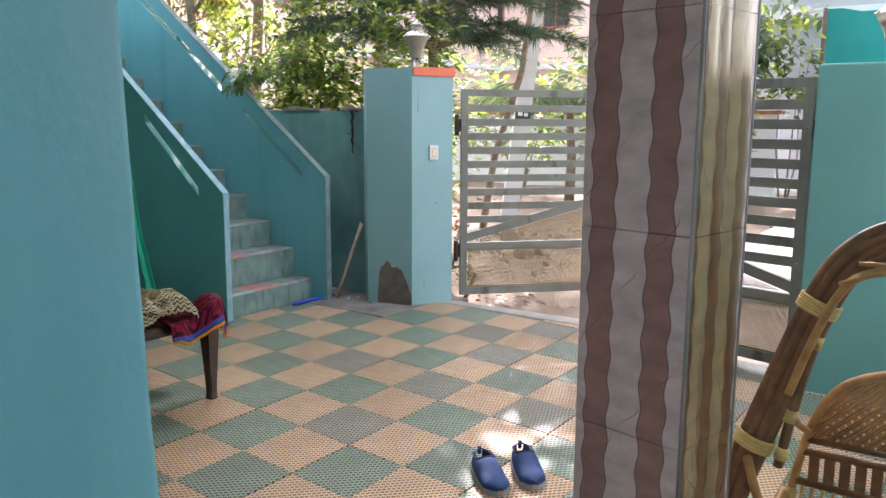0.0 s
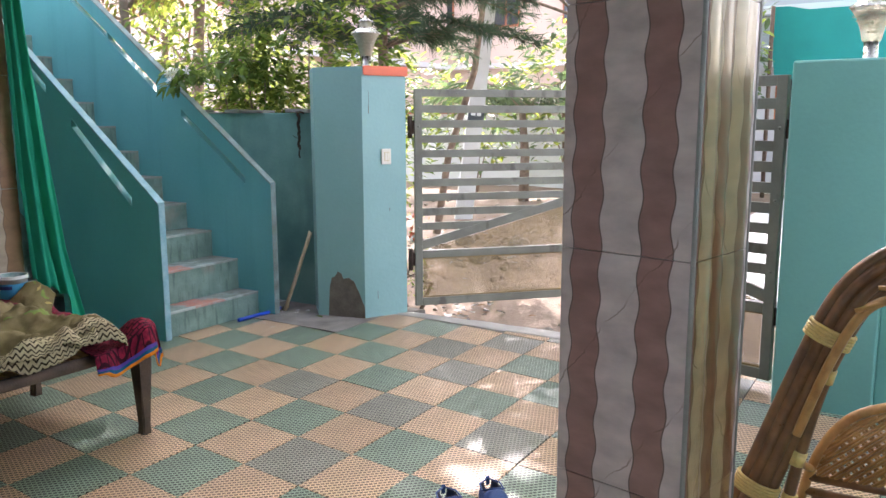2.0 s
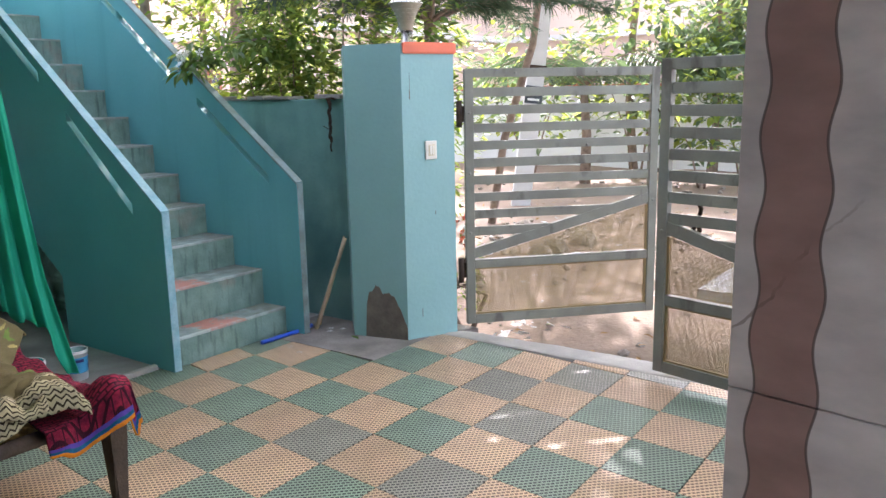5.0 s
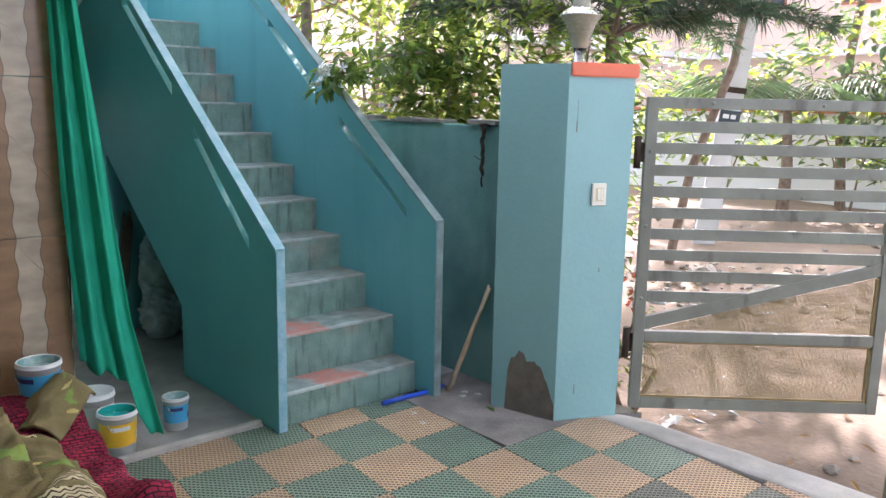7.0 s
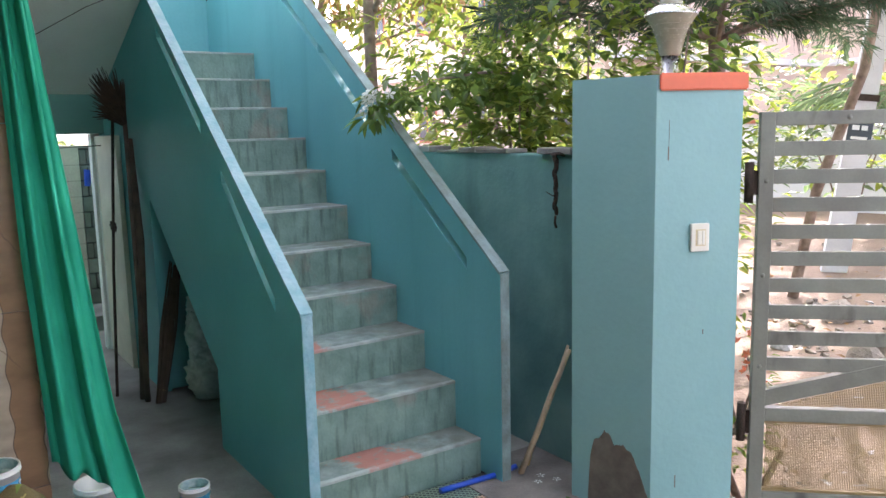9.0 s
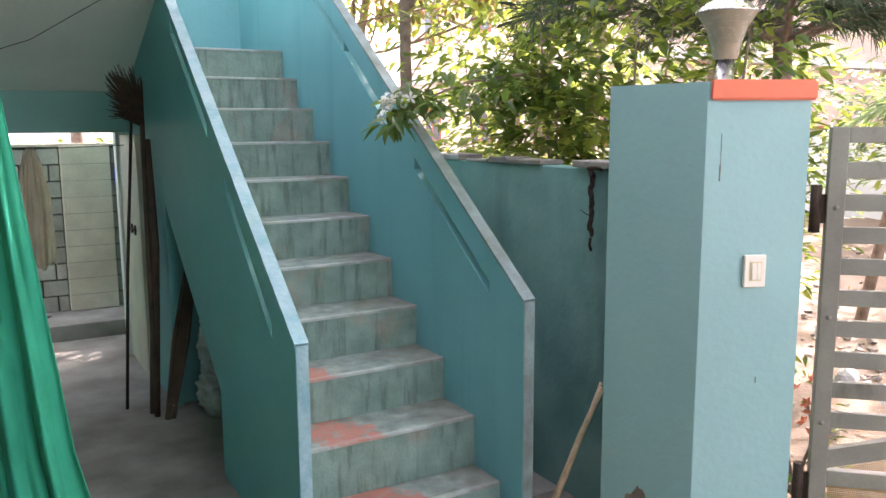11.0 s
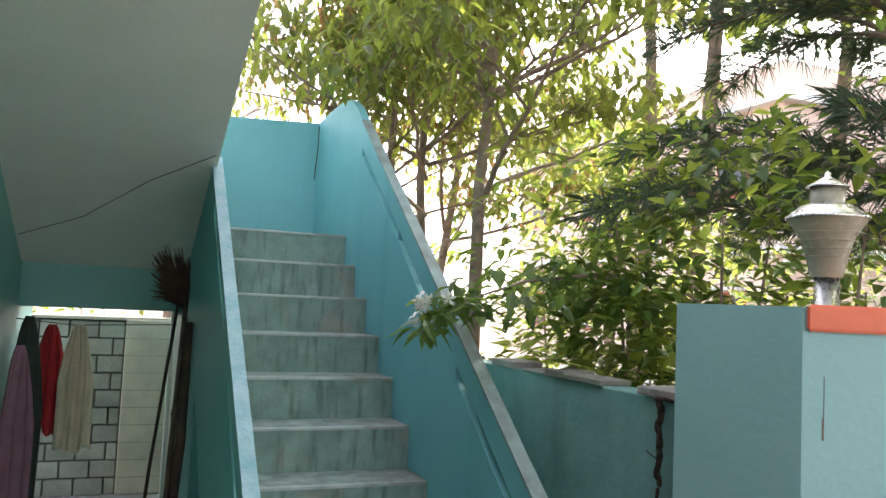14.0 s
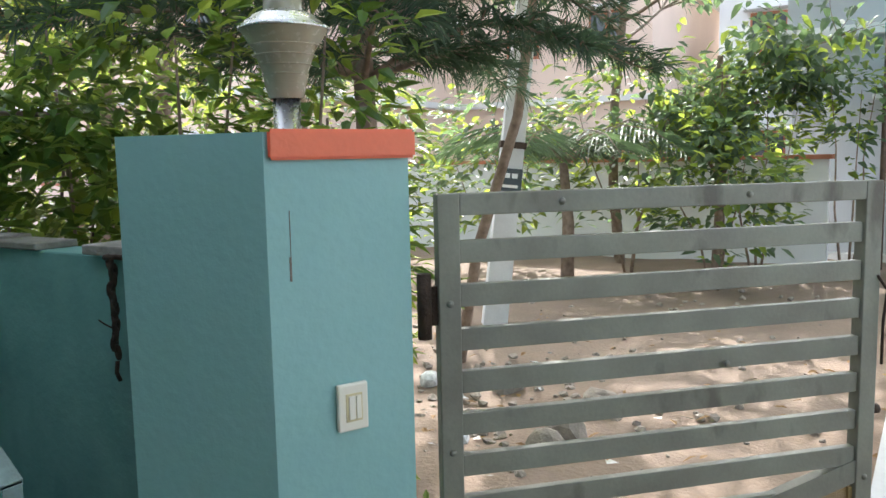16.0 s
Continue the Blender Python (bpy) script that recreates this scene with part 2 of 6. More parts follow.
def woven(m, w, h, gap, groove):
    """Adds a small repeating weave of blocks to a cloth."""
    n, l = m.node_tree.nodes, m.node_tree.links
    b = n["Principled BSDF"]
    src = b.inputs["Base Color"].links[0].from_socket
    co, br, mx = n.new("ShaderNodeTexCoord"), n.new("ShaderNodeTexBrick"), n.new("ShaderNodeMixRGB")
    for k, v in (("Scale", 1.0), ("Mortar Size", gap), ("Mortar Smooth", 0.3), ("Brick Width", w), ("Row Height", h)):
        br.inputs[k].default_value = v
    l.new(co.outputs["Object"], br.inputs["Vector"])
    l.new(br.outputs["Fac"], mx.inputs["Fac"])
    l.new(src, mx.inputs["Color1"])
    mx.inputs["Color2"].default_value = (*groove, 1)
    l.new(mx.outputs["Color"], b.inputs["Base Color"])


woven(M_MAROON, 0.034, 0.015, 0.0028, (0.035, 0.006, 0.014))


def stripe_mat(name, axis, gloss, period=0.19, shift=0.0, cream=(0.56, 0.45, 0.41), brown=(0.32, 0.175, 0.145), edge=0.21):
    """Glazed wall tile with upright wavy bands, thin dark seams and marble veins."""
    m = bpy.data.materials.new(name)
    m.use_nodes = True
    n, l = m.node_tree.nodes, m.node_tree.links
    b = n["Principled BSDF"]
    co = n.new("ShaderNodeTexCoord")
    sep = n.new("ShaderNodeSeparateXYZ")
    l.new(co.outputs["Object"], sep.inputs[0])

    def op(kind, a, c=None, d=None):
        q = n.new("ShaderNodeMath")
        q.operation = kind
        for i, v in enumerate((a, c, d)):
            if v is None:
                continue
            if isinstance(v, (int, float)):
                q.inputs[i].default_value = v
            else:
                l.new(v, q.inputs[i])
        return q.outputs[0]

    u, z = sep.outputs[axis], sep.outputs["Z"]
    wob = op("MULTIPLY", op("SINE", op("MULTIPLY", z, 2 * math.pi / 0.115)), 0.0045)
    uu = op("ADD", op("ADD", u, shift), wob)
    s = op("SINE", op("MULTIPLY", uu, 2 * math.pi / period))
    band = n.new("ShaderNodeMapRange")
    band.inputs["From Min"].default_value, band.inputs["From Max"].default_value = edge - 0.03, edge + 0.03
    l.new(s, band.inputs["Value"])
    seam = op("LESS_THAN", op("ABSOLUTE", op("SUBTRACT", s, edge)), 0.055)
    tex = n.new("ShaderNodeTexNoise")
    tex.inputs["Scale"].default_value, tex.inputs["Detail"].default_value = 9.0, 8.0
    mpv = n.new("ShaderNodeMapping")
    mpv.inputs["Scale"].default_value = (1, 1, 2.2)
    l.new(co.outputs["Object"], mpv.inputs["Vector"])
    l.new(mpv.outputs[0], tex.inputs["Vector"])
    r1, r2 = n.new("ShaderNodeValToRGB"), n.new("ShaderNodeValToRGB")
    for r, c in ((r1, cream), (r2, brown)):
        r.color_ramp.elements[0].position, r.color_ramp.elements[1].position = 0.3, 0.72
        r.color_ramp.elements[0].color, r.color_ramp.elements[1].color = (*[v * 0.72 for v in c], 1), (*[min(v * 1.15, 1) for v in c], 1)
        l.new(tex.outputs["Fac"], r.inputs["Fac"])
    mx = n.new("ShaderNodeMixRGB")
    l.new(band.outputs["Result"], mx.inputs["Fac"])
    l.new(r1.outputs["Color"], mx.inputs["Color1"])
    l.new(r2.outputs["Color"], mx.inputs["Color2"])
    mx2 = n.new("ShaderNodeMixRGB")
    l.new(op("MULTIPLY", seam, 0.75), mx2.inputs["Fac"])
    l.new(mx.outputs["Color"], mx2.inputs["Color1"])
    mx2.inputs["Color2"].default_value = (0.05, 0.03, 0.025, 1)
    mx3 = n.new("ShaderNodeMixRGB")
    drift = op("ADD", op("MULTIPLY", tex.outputs["Fac"], 0.16), op("MULTIPLY", op("ADD", uu, op("MULTIPLY", z, 0.8)), 3.3))
    fade = n.new("ShaderNodeMapRange")
    fade.inputs["From Min"].default_value, fade.inputs["From Max"].default_value, fade.inputs["To Max"].default_value = 0.40, 0.58, 0.6
    l.new(tex.outputs["Fac"], fade.inputs["Value"])
    l.new(op("MULTIPLY", op("LESS_THAN", op("ABSOLUTE", op("SUBTRACT", op("FRACT", drift), 0.5)), 0.007), fade.outputs[0]), mx3.inputs["Fac"])
    l.new(mx2.outputs["Color"], mx3.inputs["Color1"])
    mx3.inputs["Color2"].default_value = (0.13, 0.07, 0.05, 1)
    l.new(mx3.outputs["Color"], b.inputs["Base Color"])
    b.inputs["Roughness"].default_value = gloss
    return m


M_STRIPE_X = stripe_mat("wavy_striped_tile_x", "X", 0.3, period=0.112, shift=0.03)
M_STRIPE_Y = stripe_mat("wavy_striped_tile_y", "Y", 0.3, period=0.168, shift=0.124)
M_STRIPE_F = stripe_mat("wavy_striped_tile_tan", "X", 0.3, shift=0.025, cream=(0.47, 0.375, 0.28), brown=(0.30, 0.17, 0.09), period=0.165, edge=0.0)


def streaks(m, tint, amount, stretch=0.12, scale=16.0, low=0.5, high=0.72):
    """Adds run-off streaks that hang down a surface."""
    n, l = m.node_tree.nodes, m.node_tree.links
    b = n["Principled BSDF"]
    src = b.inputs["Base Color"].links[0].from_socket
    co, mp, tx, mr, mx = n.new("ShaderNodeTexCoord"), n.new("ShaderNodeMapping"), n.new("ShaderNodeTexNoise"), n.new("ShaderNodeMapRange"), n.new("ShaderNodeMixRGB")
    mp.inputs["Scale"].default_value = (1, 1, stretch)
    tx.inputs["Scale"].default_value, tx.inputs["Detail"].default_value = scale, 5.0
    l.new(co.outputs["Object"], mp.inputs["Vector"])
    l.new(mp.outputs[0], tx.inputs["Vector"])
    mr.inputs["From Min"].default_value, mr.inputs["From Max"].default_value, mr.inputs["To Max"].default_value = low, high, amount
    l.new(tx.outputs["Fac"], mr.inputs["Value"])
    l.new(mr.outputs["Result"], mx.inputs["Fac"])
    l.new(src, mx.inputs["Color1"])
    mx.inputs["Color2"].default_value = (*tint, 1)
    l.new(mx.outputs["Color"], b.inputs["Base Color"])


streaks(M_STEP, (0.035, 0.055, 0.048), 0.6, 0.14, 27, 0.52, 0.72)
streaks(M_STEP, (0.40, 0.19, 0.15), 0.22, 0.9, 3.6, 0.57, 0.64)
streaks(M_TURQ, (0.06, 0.22, 0.25), 0.35, 0.08, 7, 0.52, 0.75)
streaks(M_GATE, (0.055, 0.042, 0.032), 0.65, 0.45, 8, 0.60, 0.70)
streaks(M_COMPOUND, (0.06, 0.12, 0.11), 0.5, 0.3, 3.2, 0.52, 0.70)
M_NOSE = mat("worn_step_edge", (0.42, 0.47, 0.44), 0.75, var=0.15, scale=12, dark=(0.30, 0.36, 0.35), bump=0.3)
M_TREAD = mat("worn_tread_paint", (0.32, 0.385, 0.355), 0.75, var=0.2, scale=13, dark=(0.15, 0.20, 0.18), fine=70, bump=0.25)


def painted_squares(m, tint, amount):
    """Old red paint left on the middle of the lower treads, ragged at its rim, and brown grime towards the outer parapet."""
    n, l = m.node_tree.nodes, m.node_tree.links
    b = n["Principled BSDF"]
    src = b.inputs["Base Color"].links[0].from_socket
    co, sep, tx = n.new("ShaderNodeTexCoord"), n.new("ShaderNodeSeparateXYZ"), n.new("ShaderNodeTexNoise")
    tx.inputs["Scale"].default_value, tx.inputs["Detail"].default_value = 14.0, 6.0
    l.new(co.outputs["Object"], sep.inputs[0])
    l.new(co.outputs["Object"], tx.inputs["Vector"])

    def op(kind, *a):
        k = n.new("ShaderNodeMath")
        k.operation = kind
        for s, v in zip(k.inputs, a):
            if isinstance(v, (int, float)):
                s.default_value = v
            else:
                l.new(v, s)
        return k.outputs[0]

    def soft(v, lo, hi, to):
        r = n.new("ShaderNodeMapRange")
        r.inputs["From Min"].default_value, r.inputs["From Max"].default_value, r.inputs["To Max"].default_value = lo, hi, to
        l.new(v, r.inputs["Value"])
        return r.outputs[0]

    ragged = op("MULTIPLY", op("SUBTRACT", tx.outputs["Fac"], 0.5), 0.34)
    mid = op("SUBTRACT", 3.47, op("MULTIPLY", op("SUBTRACT", sep.outputs[1], 4.42), 0.44))
    off = op("ADD", op("ABSOLUTE", op("SUBTRACT", sep.outputs[0], mid)), ragged)
    worn = n.new("ShaderNodeTexNoise")
    worn.inputs["Scale"].default_value, worn.inputs["Detail"].default_value = 24.0, 8.0
    l.new(co.outputs["Object"], worn.inputs["Vector"])
    red = op("MULTIPLY", op("MULTIPLY", soft(op("SUBTRACT", 0.145, off), 0.0, 0.035, amount), soft(worn.outputs["Fac"], 0.30, 0.48, 1.0)), soft(op("SUBTRACT", 5.45, sep.outputs[1]), 0.0, 0.3, 1.0))
    grime = soft(op("ADD", op("SUBTRACT", sep.outputs[0], 3.62), op("MULTIPLY", ragged, 2.2)), 0.0, 0.22, 0.55)
    for fac, colour in ((grime, (0.17, 0.15, 0.115)), (red, tint)):
        mx = n.new("ShaderNodeMixRGB")
        l.new(fac, mx.inputs["Fac"])
        l.new(src, mx.inputs["Color1"])
        mx.inputs["Color2"].default_value = (*colour, 1)
        src = mx.outputs["Color"]
    l.new(src, b.inputs["Base Color"])


painted_squares(M_TREAD, (0.50, 0.185, 0.14), 0.85)
painted_squares(M_NOSE, (0.50, 0.185, 0.14), 0.7)


def film_mat():
    """Clear yellowed plastic film: mostly see-through, with a strong sheen."""
    m = bpy.data.materials.new("yellowed_plastic_film")
    m.use_nodes = True
    n, l = m.node_tree.nodes, m.node_tree.links
    out = n["Material Output"]
    n.remove(n["Principled BSDF"])
    tr, gl, mx, lw = n.new("ShaderNodeBsdfTransparent"), n.new("ShaderNodeBsdfGlossy"), n.new("ShaderNodeMixShader"), n.new("ShaderNodeFresnel")
    tr.inputs["Color"].default_value = (0.98, 0.93, 0.70, 1)
    gl.inputs["Color"].default_value = (0.95, 0.93, 0.80, 1)
    gl.inputs["Roughness"].default_value = 0.16
    lw.inputs["IOR"].default_value = 1.36
    l.new(lw.outputs[0], mx.inputs["Fac"])
    l.new(tr.outputs[0], mx.inputs[1])
    l.new(gl.outputs[0], mx.inputs[2])
    l.new(mx.outputs[0], out.inputs["Surface"])
    return m


M_FILM = film_mat()
# ---------------------------------------------------------------- mesh helpers


def part(name, bm, material, parent=None, label=""):
    """Links a bmesh as one mesh object, under a thing or part if given."""
    me = bpy.data.meshes.new(name)
    bmesh.ops.recalc_face_normals(bm, faces=bm.faces)
    bm.to_mesh(me)
    bm.free()
    for mm in material if isinstance(material, (list, tuple)) else (material,):
        me.materials.append(mm)
    ob = new(name, me)
    if parent:
        ob.parent = parent
    if label:
        ob["label"] = label
    return ob


def thing(name, label, category, group="", kind="", at=None):
    ob = new(name)
    ob.empty_display_size = 0.1
    if at is not None:
        ob.matrix_world = at
    return tagged(ob, label, category, group, kind)


def add_box(bm, lo, hi, m=None, bevel=0.0, mi=0):
    lo, hi = Vector(lo), Vector(hi)
    mm = Matrix.Translation((lo + hi) / 2) @ Matrix.Diagonal((*(hi - lo), 1))
    if m is not None:
        mm = m @ mm
    r = bmesh.ops.create_cube(bm, size=1, matrix=mm)
    fs = {f for v in r["verts"] for f in v.link_faces}
    for f in fs:
        f.material_index = mi
    if bevel:
        es = list({e for v in r["verts"] for e in v.link_edges})
        rb = bmesh.ops.bevel(bm, geom=es, offset=bevel, segments=2, affect="EDGES", profile=0.5)
        for f in rb["faces"]:
            f.material_index = mi
    return bm


def box(lo, hi, m=None, bevel=0.0):
    return add_box(bmesh.new(), lo, hi, m, bevel)


def add_prism(bm, outline, h0, h1, axis="z", mi=0):
    """An outline of 2D points pushed from h0 to h1 along an axis."""
    def put(p, h):
        return {"z": (p[0], p[1], h), "x": (h, p[0], p[1]), "y": (p[0], h, p[1])}[axis]
    a = [bm.verts.new(put(p, h0)) for p in outline]
    b = [bm.verts.new(put(p, h1)) for p in outline]
    fs = [bm.faces.new(a), bm.faces.new(b[::-1])]
    k = len(a)
    for i in range(k):
        fs.append(bm.faces.new((a[i], b[i], b[(i + 1) % k], a[(i + 1) % k])))
    for f in fs:
        f.material_index = mi
    return bm


def prism(outline, h0, h1, axis="z"):
    return add_prism(bmesh.new(), outline, h0, h1, axis)


def add_tube(bm, pts, radii, n=8, mi=0, cap=True, smooth=True):
    """A round bar along points with a radius at each."""
    pts = [Vector(p) for p in pts]
    if not isinstance(radii, (list, tuple)):
        radii = [radii] * len(pts)
    rings = []
    up = None
    for i, p in enumerate(pts):
        d = (pts[min(i + 1, len(pts) - 1)] - pts[max(i - 1, 0)]).normalized()
        if up is None:
            up = d.orthogonal().normalized()
        up = (up - d * up.dot(d)).normalized()
        side = d.cross(up)
        rings.append([bm.verts.new(p + (up * math.cos(a) + side * math.sin(a)) * radii[i]) for a in (2 * math.pi * k / n for k in range(n))])
    fs = []
    for a, b in zip(rings, rings[1:]):
        for k in range(n):
            fs.append(bm.faces.new((a[k], a[(k + 1) % n], b[(k + 1) % n], b[k])))
    for f in fs:
        f.smooth = smooth
    if cap:
        fs += [bm.faces.new(rings[0][::-1]), bm.faces.new(rings[-1])]
    for f in fs:
        f.material_index = mi
    return bm


def tube(pts, radii, n=8):
    return add_tube(bmesh.new(), pts, radii, n)


def add_lathe(bm, profile, n=24, m=None, mi=0, smooth=True):
    """A profile of (radius, height) turned round z."""
    m = m or Matrix()
    rings = [[bm.verts.new(m @ Vector((r * math.cos(a), r * math.sin(a), z))) for a in (2 * math.pi * k / n for k in range(n))] for r, z in profile]
    for a, b in zip(rings, rings[1:]):
        for k in range(n):
            f = bm.faces.new((a[k], a[(k + 1) % n], b[(k + 1) % n], b[k]))
            f.smooth, f.material_index = smooth, mi
    return bm


def lathe(profile, n=24, m=None):
    return add_lathe(bmesh.new(), profile, n, m)



# ---------------------------------------------------------------- floor, ground and street
GROUND = -0.12


def slab(name, lo, hi, material, label, category, bevel=0.0, kind="structure"):
    return tagged(part(name, box(lo, hi, None, bevel), material), label, category, kind=kind)


def ground_sheet():
    """Bare earth to the horizon, uneven near the gate."""
    bm = bmesh.new()
    xs = [-400, -60, -8, 2] + [4.5 + 0.25 * i for i in range(63)] + [24, 40, 120, 600]
    ys = [-500, -80, -20, -6] + [-2 + 0.25 * i for i in range(57)] + [16, 30, 100, 600]
    rows = []
    for y in ys:
        row = []
        for x in xs:
            z = GROUND - 0.03
            if 4.7 < x < 20 and -2 < y < 12:
                z += 0.05 * noise.noise((x * 0.8, y * 0.8, 0)) + 0.025 * noise.noise((x * 3.1, y * 3.1, 4))
            row.append(bm.verts.new((x, y, z)))
        rows.append(row)
    for a, b in zip(rows, rows[1:]):
        for i in range(len(xs) - 1):
            bm.faces.new((a[i], a[i + 1], b[i + 1], b[i])).smooth = True
    return tagged(part("ground", bm, M_DIRT), "bare dry brown earth outside the gate", "ground", kind="structure")


ground_sheet()
slab("road", (6.6, -3.5, -0.3), (60, 2.7, GROUND + 0.03), M_ROAD, "pale sunlit concrete lane beyond the gate", "road")
floor = slab("floor", (-3.2, -3.2, -0.3), (4.40, 4.445, -0.012), M_JOINT, "porch floor laid with ochre and grey-green parking tiles", "floor")
passage = slab("passage_floor", (2.15, 4.445, -0.3), (4.3, 8.25, 0.004), M_CEMENT, "smooth grey cement floor of the side passage", "floor")
slab("floor_edge", (2.21, 4.44, -0.02), (3.07, 4.475, 0.022), M_LIP, "pale cement lip along the passage floor", "floor edge", 0.006)
slab("passage_step", (1.9, 8.25, -0.3), (4.3, 9.2, 0.125), M_CEMENT, "low grey cement step behind the passage", "step", 0.01)


def cement_apron():
    """Uneven cement fill round the foot of the gate pillar."""
    bm = prism([(3.79, 3.545), (4.385, 3.545), (4.60, 3.40), (4.60, 4.35), (4.4, 6.0), (3.985, 6.0), (3.985, 4.285), (3.79, 4.285)], -0.05, 0.003)
    return tagged(part("cement_apron", bm, M_APRON), "rough grey cement fill at the foot of the gate pillar", "floor", kind="structure")


cement_apron()


def threshold():
    """Curved pale lip that falls from the tiles to the earth at the gateway."""
    bm = bmesh.new()
    rows = []
    for k in range(25):
        s = k / 24
        y = 3.50 - s * 2.6
        bulge = 0.05 * math.sin(s * 3.0) + 0.012 * noise.noise((s * 9, 0, 0))
        x0 = 4.375
        prof = [(0, -0.05), (0.004, 0.001), (0.04, 0.003), (0.13 + bulge, -0.004), (0.22 + bulge, -0.03), (0.27 + bulge * 1.2, -0.07), (0.34 + bulge * 1.4, GROUND - 0.06)]
        rows.append([bm.verts.new((x0 + dx, y, z + 0.004 * noise.noise((s * 22, dx * 30, 2)))) for dx, z in prof])
    for a, b in zip(rows, rows[1:]):
        for i in range(len(a) - 1):
            bm.faces.new((a[i], a[i + 1], b[i + 1], b[i])).smooth = i > 0
    return tagged(part("threshold", bm, M_LIP), "worn pale cement threshold of the gateway", "threshold", kind="structure")


threshold()

# ---------------------------------------------------------------- house walls and roof


def near_wall():
    """Porch wall whose plastered free end leans back a little and waves."""
    bm = bmesh.new()
    rows = []
    for k in range(62):
        z = -0.1 + 3.05 * k / 61
        e = 0.262 + 0.035 * (1.2 - min(z, 1.9)) + 0.005 * noise.noise((z * 4.5, 1.0, 0)) + 0.002 * noise.noise((z * 15, 3.0, 0))
        ring = [(-2.6, 1.02), (e - 0.09, 1.02), (e - 0.014, 1.020), (e - 0.004, 1.024), (e, 1.034), (e, 1.156), (e - 0.004, 1.166), (e - 0.014, 1.17), (-2.6, 1.17)]
        rows.append([bm.verts.new((x, y + (0.0025 * noise.noise((x * 6, z * 5, y)) if x > 0 else 0), z)) for x, y in ring])
    for a, b in zip(rows, rows[1:]):
        for i in range(9):
            f = bm.faces.new((a[i], a[(i + 1) % 9], b[(i + 1) % 9], b[i]))
            f.smooth = 1 <= i <= 6
    bm.faces.new(rows[0])
    bm.faces.new(rows[-1][::-1])
    return tagged(part("wall_near", bm, M_TURQ), "turquoise painted porch wall with a worn rounded end", "wall", kind="structure")


near_wall()
# five walls out of view, added to block or admit light in the porch
slab("unseen_wall_back", (-3.2, 1.02, -0.1), (-3.05, 4.3, 2.95), M_TURQ, "unseen turquoise wall added to close off the porch", "wall")
slab("unseen_wall_low", (-3.2, -0.9, -0.1), (-3.05, 1.02, 1.25), M_TURQ, "unseen low turquoise wall added to let light into the porch", "wall")
slab("unseen_wall_end", (-3.2, -3.2, -0.1), (-3.05, -0.9, 2.95), M_TURQ, "unseen turquoise wall added beside the light opening", "wall")
slab("unseen_wall_room", (-3.05, -1.5, -0.1), (1.55, -1.35, 2.95), M_TURQ, "unseen turquoise wall added to block light from the side", "wall")
slab("unseen_wall_side", (-3.05, -3.2, -0.1), (3.93, -3.05, 1.1), M_GREENWALL, "unseen low sea-green wall added at the side", "wall")
# two overhead slabs, never in view, added to keep sky light off the porch
slab("ceiling", (-3.2, -1.5, 2.95), (2.35, 4.45, 3.10), M_CEIL, "unseen off-white ceiling slab added to shade the porch", "ceiling")
slab("unseen_roof_edge", (2.35, -1.5, 2.95), (2.75, 3.55, 3.10), M_CEIL, "unseen off-white roof edge added to darken the porch", "ceiling")
house = slab("wall_house", (-3.05, 4.275, -0.1), (2.195, 4.43, 2.95), M_TURQ, "house front wall clad in wavy striped tiles", "wall")
slab("wall_passage", (2.00, 4.43, -0.1), (2.15, 8.3, 3.6), M_GREENWALL, "sea-green painted passage wall", "wall")
slab("beam", (2.15, 7.45, 1.54), (3.075, 7.62, 2.1), M_GREENWALL, "sea-green beam over the back opening", "beam", 0.006)
slab("door_jamb", (3.015, 7.62, 0.0), (3.075, 7.72, 1.54), M_WHITE, "white painted jamb of the back opening", "door frame", 0.004)

# underside of the upper flight, over the passage
tagged(part("upper_flight", prism([(7.62, 1.737), (3.6, 3.225), (3.6, 3.42), (7.62, 1.95)], 2.15, 3.095, "x"), M_CEIL),
       "off-white sloping underside of the upper stair flight", "ceiling", kind="structure")
tagged(part("wire", tube([(2.18, 6.95, 1.93), (2.5, 6.6, 2.02), (2.8, 6.25, 2.19), (3.07, 6.0, 2.30)], 0.002, 5), M_RUST), "thin dark wire slung under the sloping ceiling", "wire")


def tile_on(name, lo, hi, material, parent, sx, sy, sz):
    """A cladding slab with softened rim; its object origin stays on the wall so the bands run on from tile to tile."""
    bm = box(lo, hi, None, 0.0015)
    return part(name, bm, material, parent)


for k in range(6):
    z0 = -0.09 + 0.55 * k
    for i in range(5):
        x1 = 2.205 - 0.42 * i
        tile_on("wall_tile", (x1 - 0.418, 4.262, z0), (x1, 4.2745, z0 + 0.548), M_STRIPE_F, house, 1, 1, 1)
    tile_on("wall_tile", (2.1952, 4.275, z0), (2.205, 4.43, z0 + 0.548), M_STRIPE_Y, house, 1, 1, 1)

column = thing("porch_column", "square porch column clad in glossy wavy brown and cream striped tiles", "column", kind="structure", at=pose(1.547, 0.774, 0, 0, 0, -11.3))
CW, CD = 0.268, 0.319
part("core", box((0.0125, 0.0125, -0.05), (CW - 0.0125, CD - 0.0125, 2.95)), M_CEMENT, column)
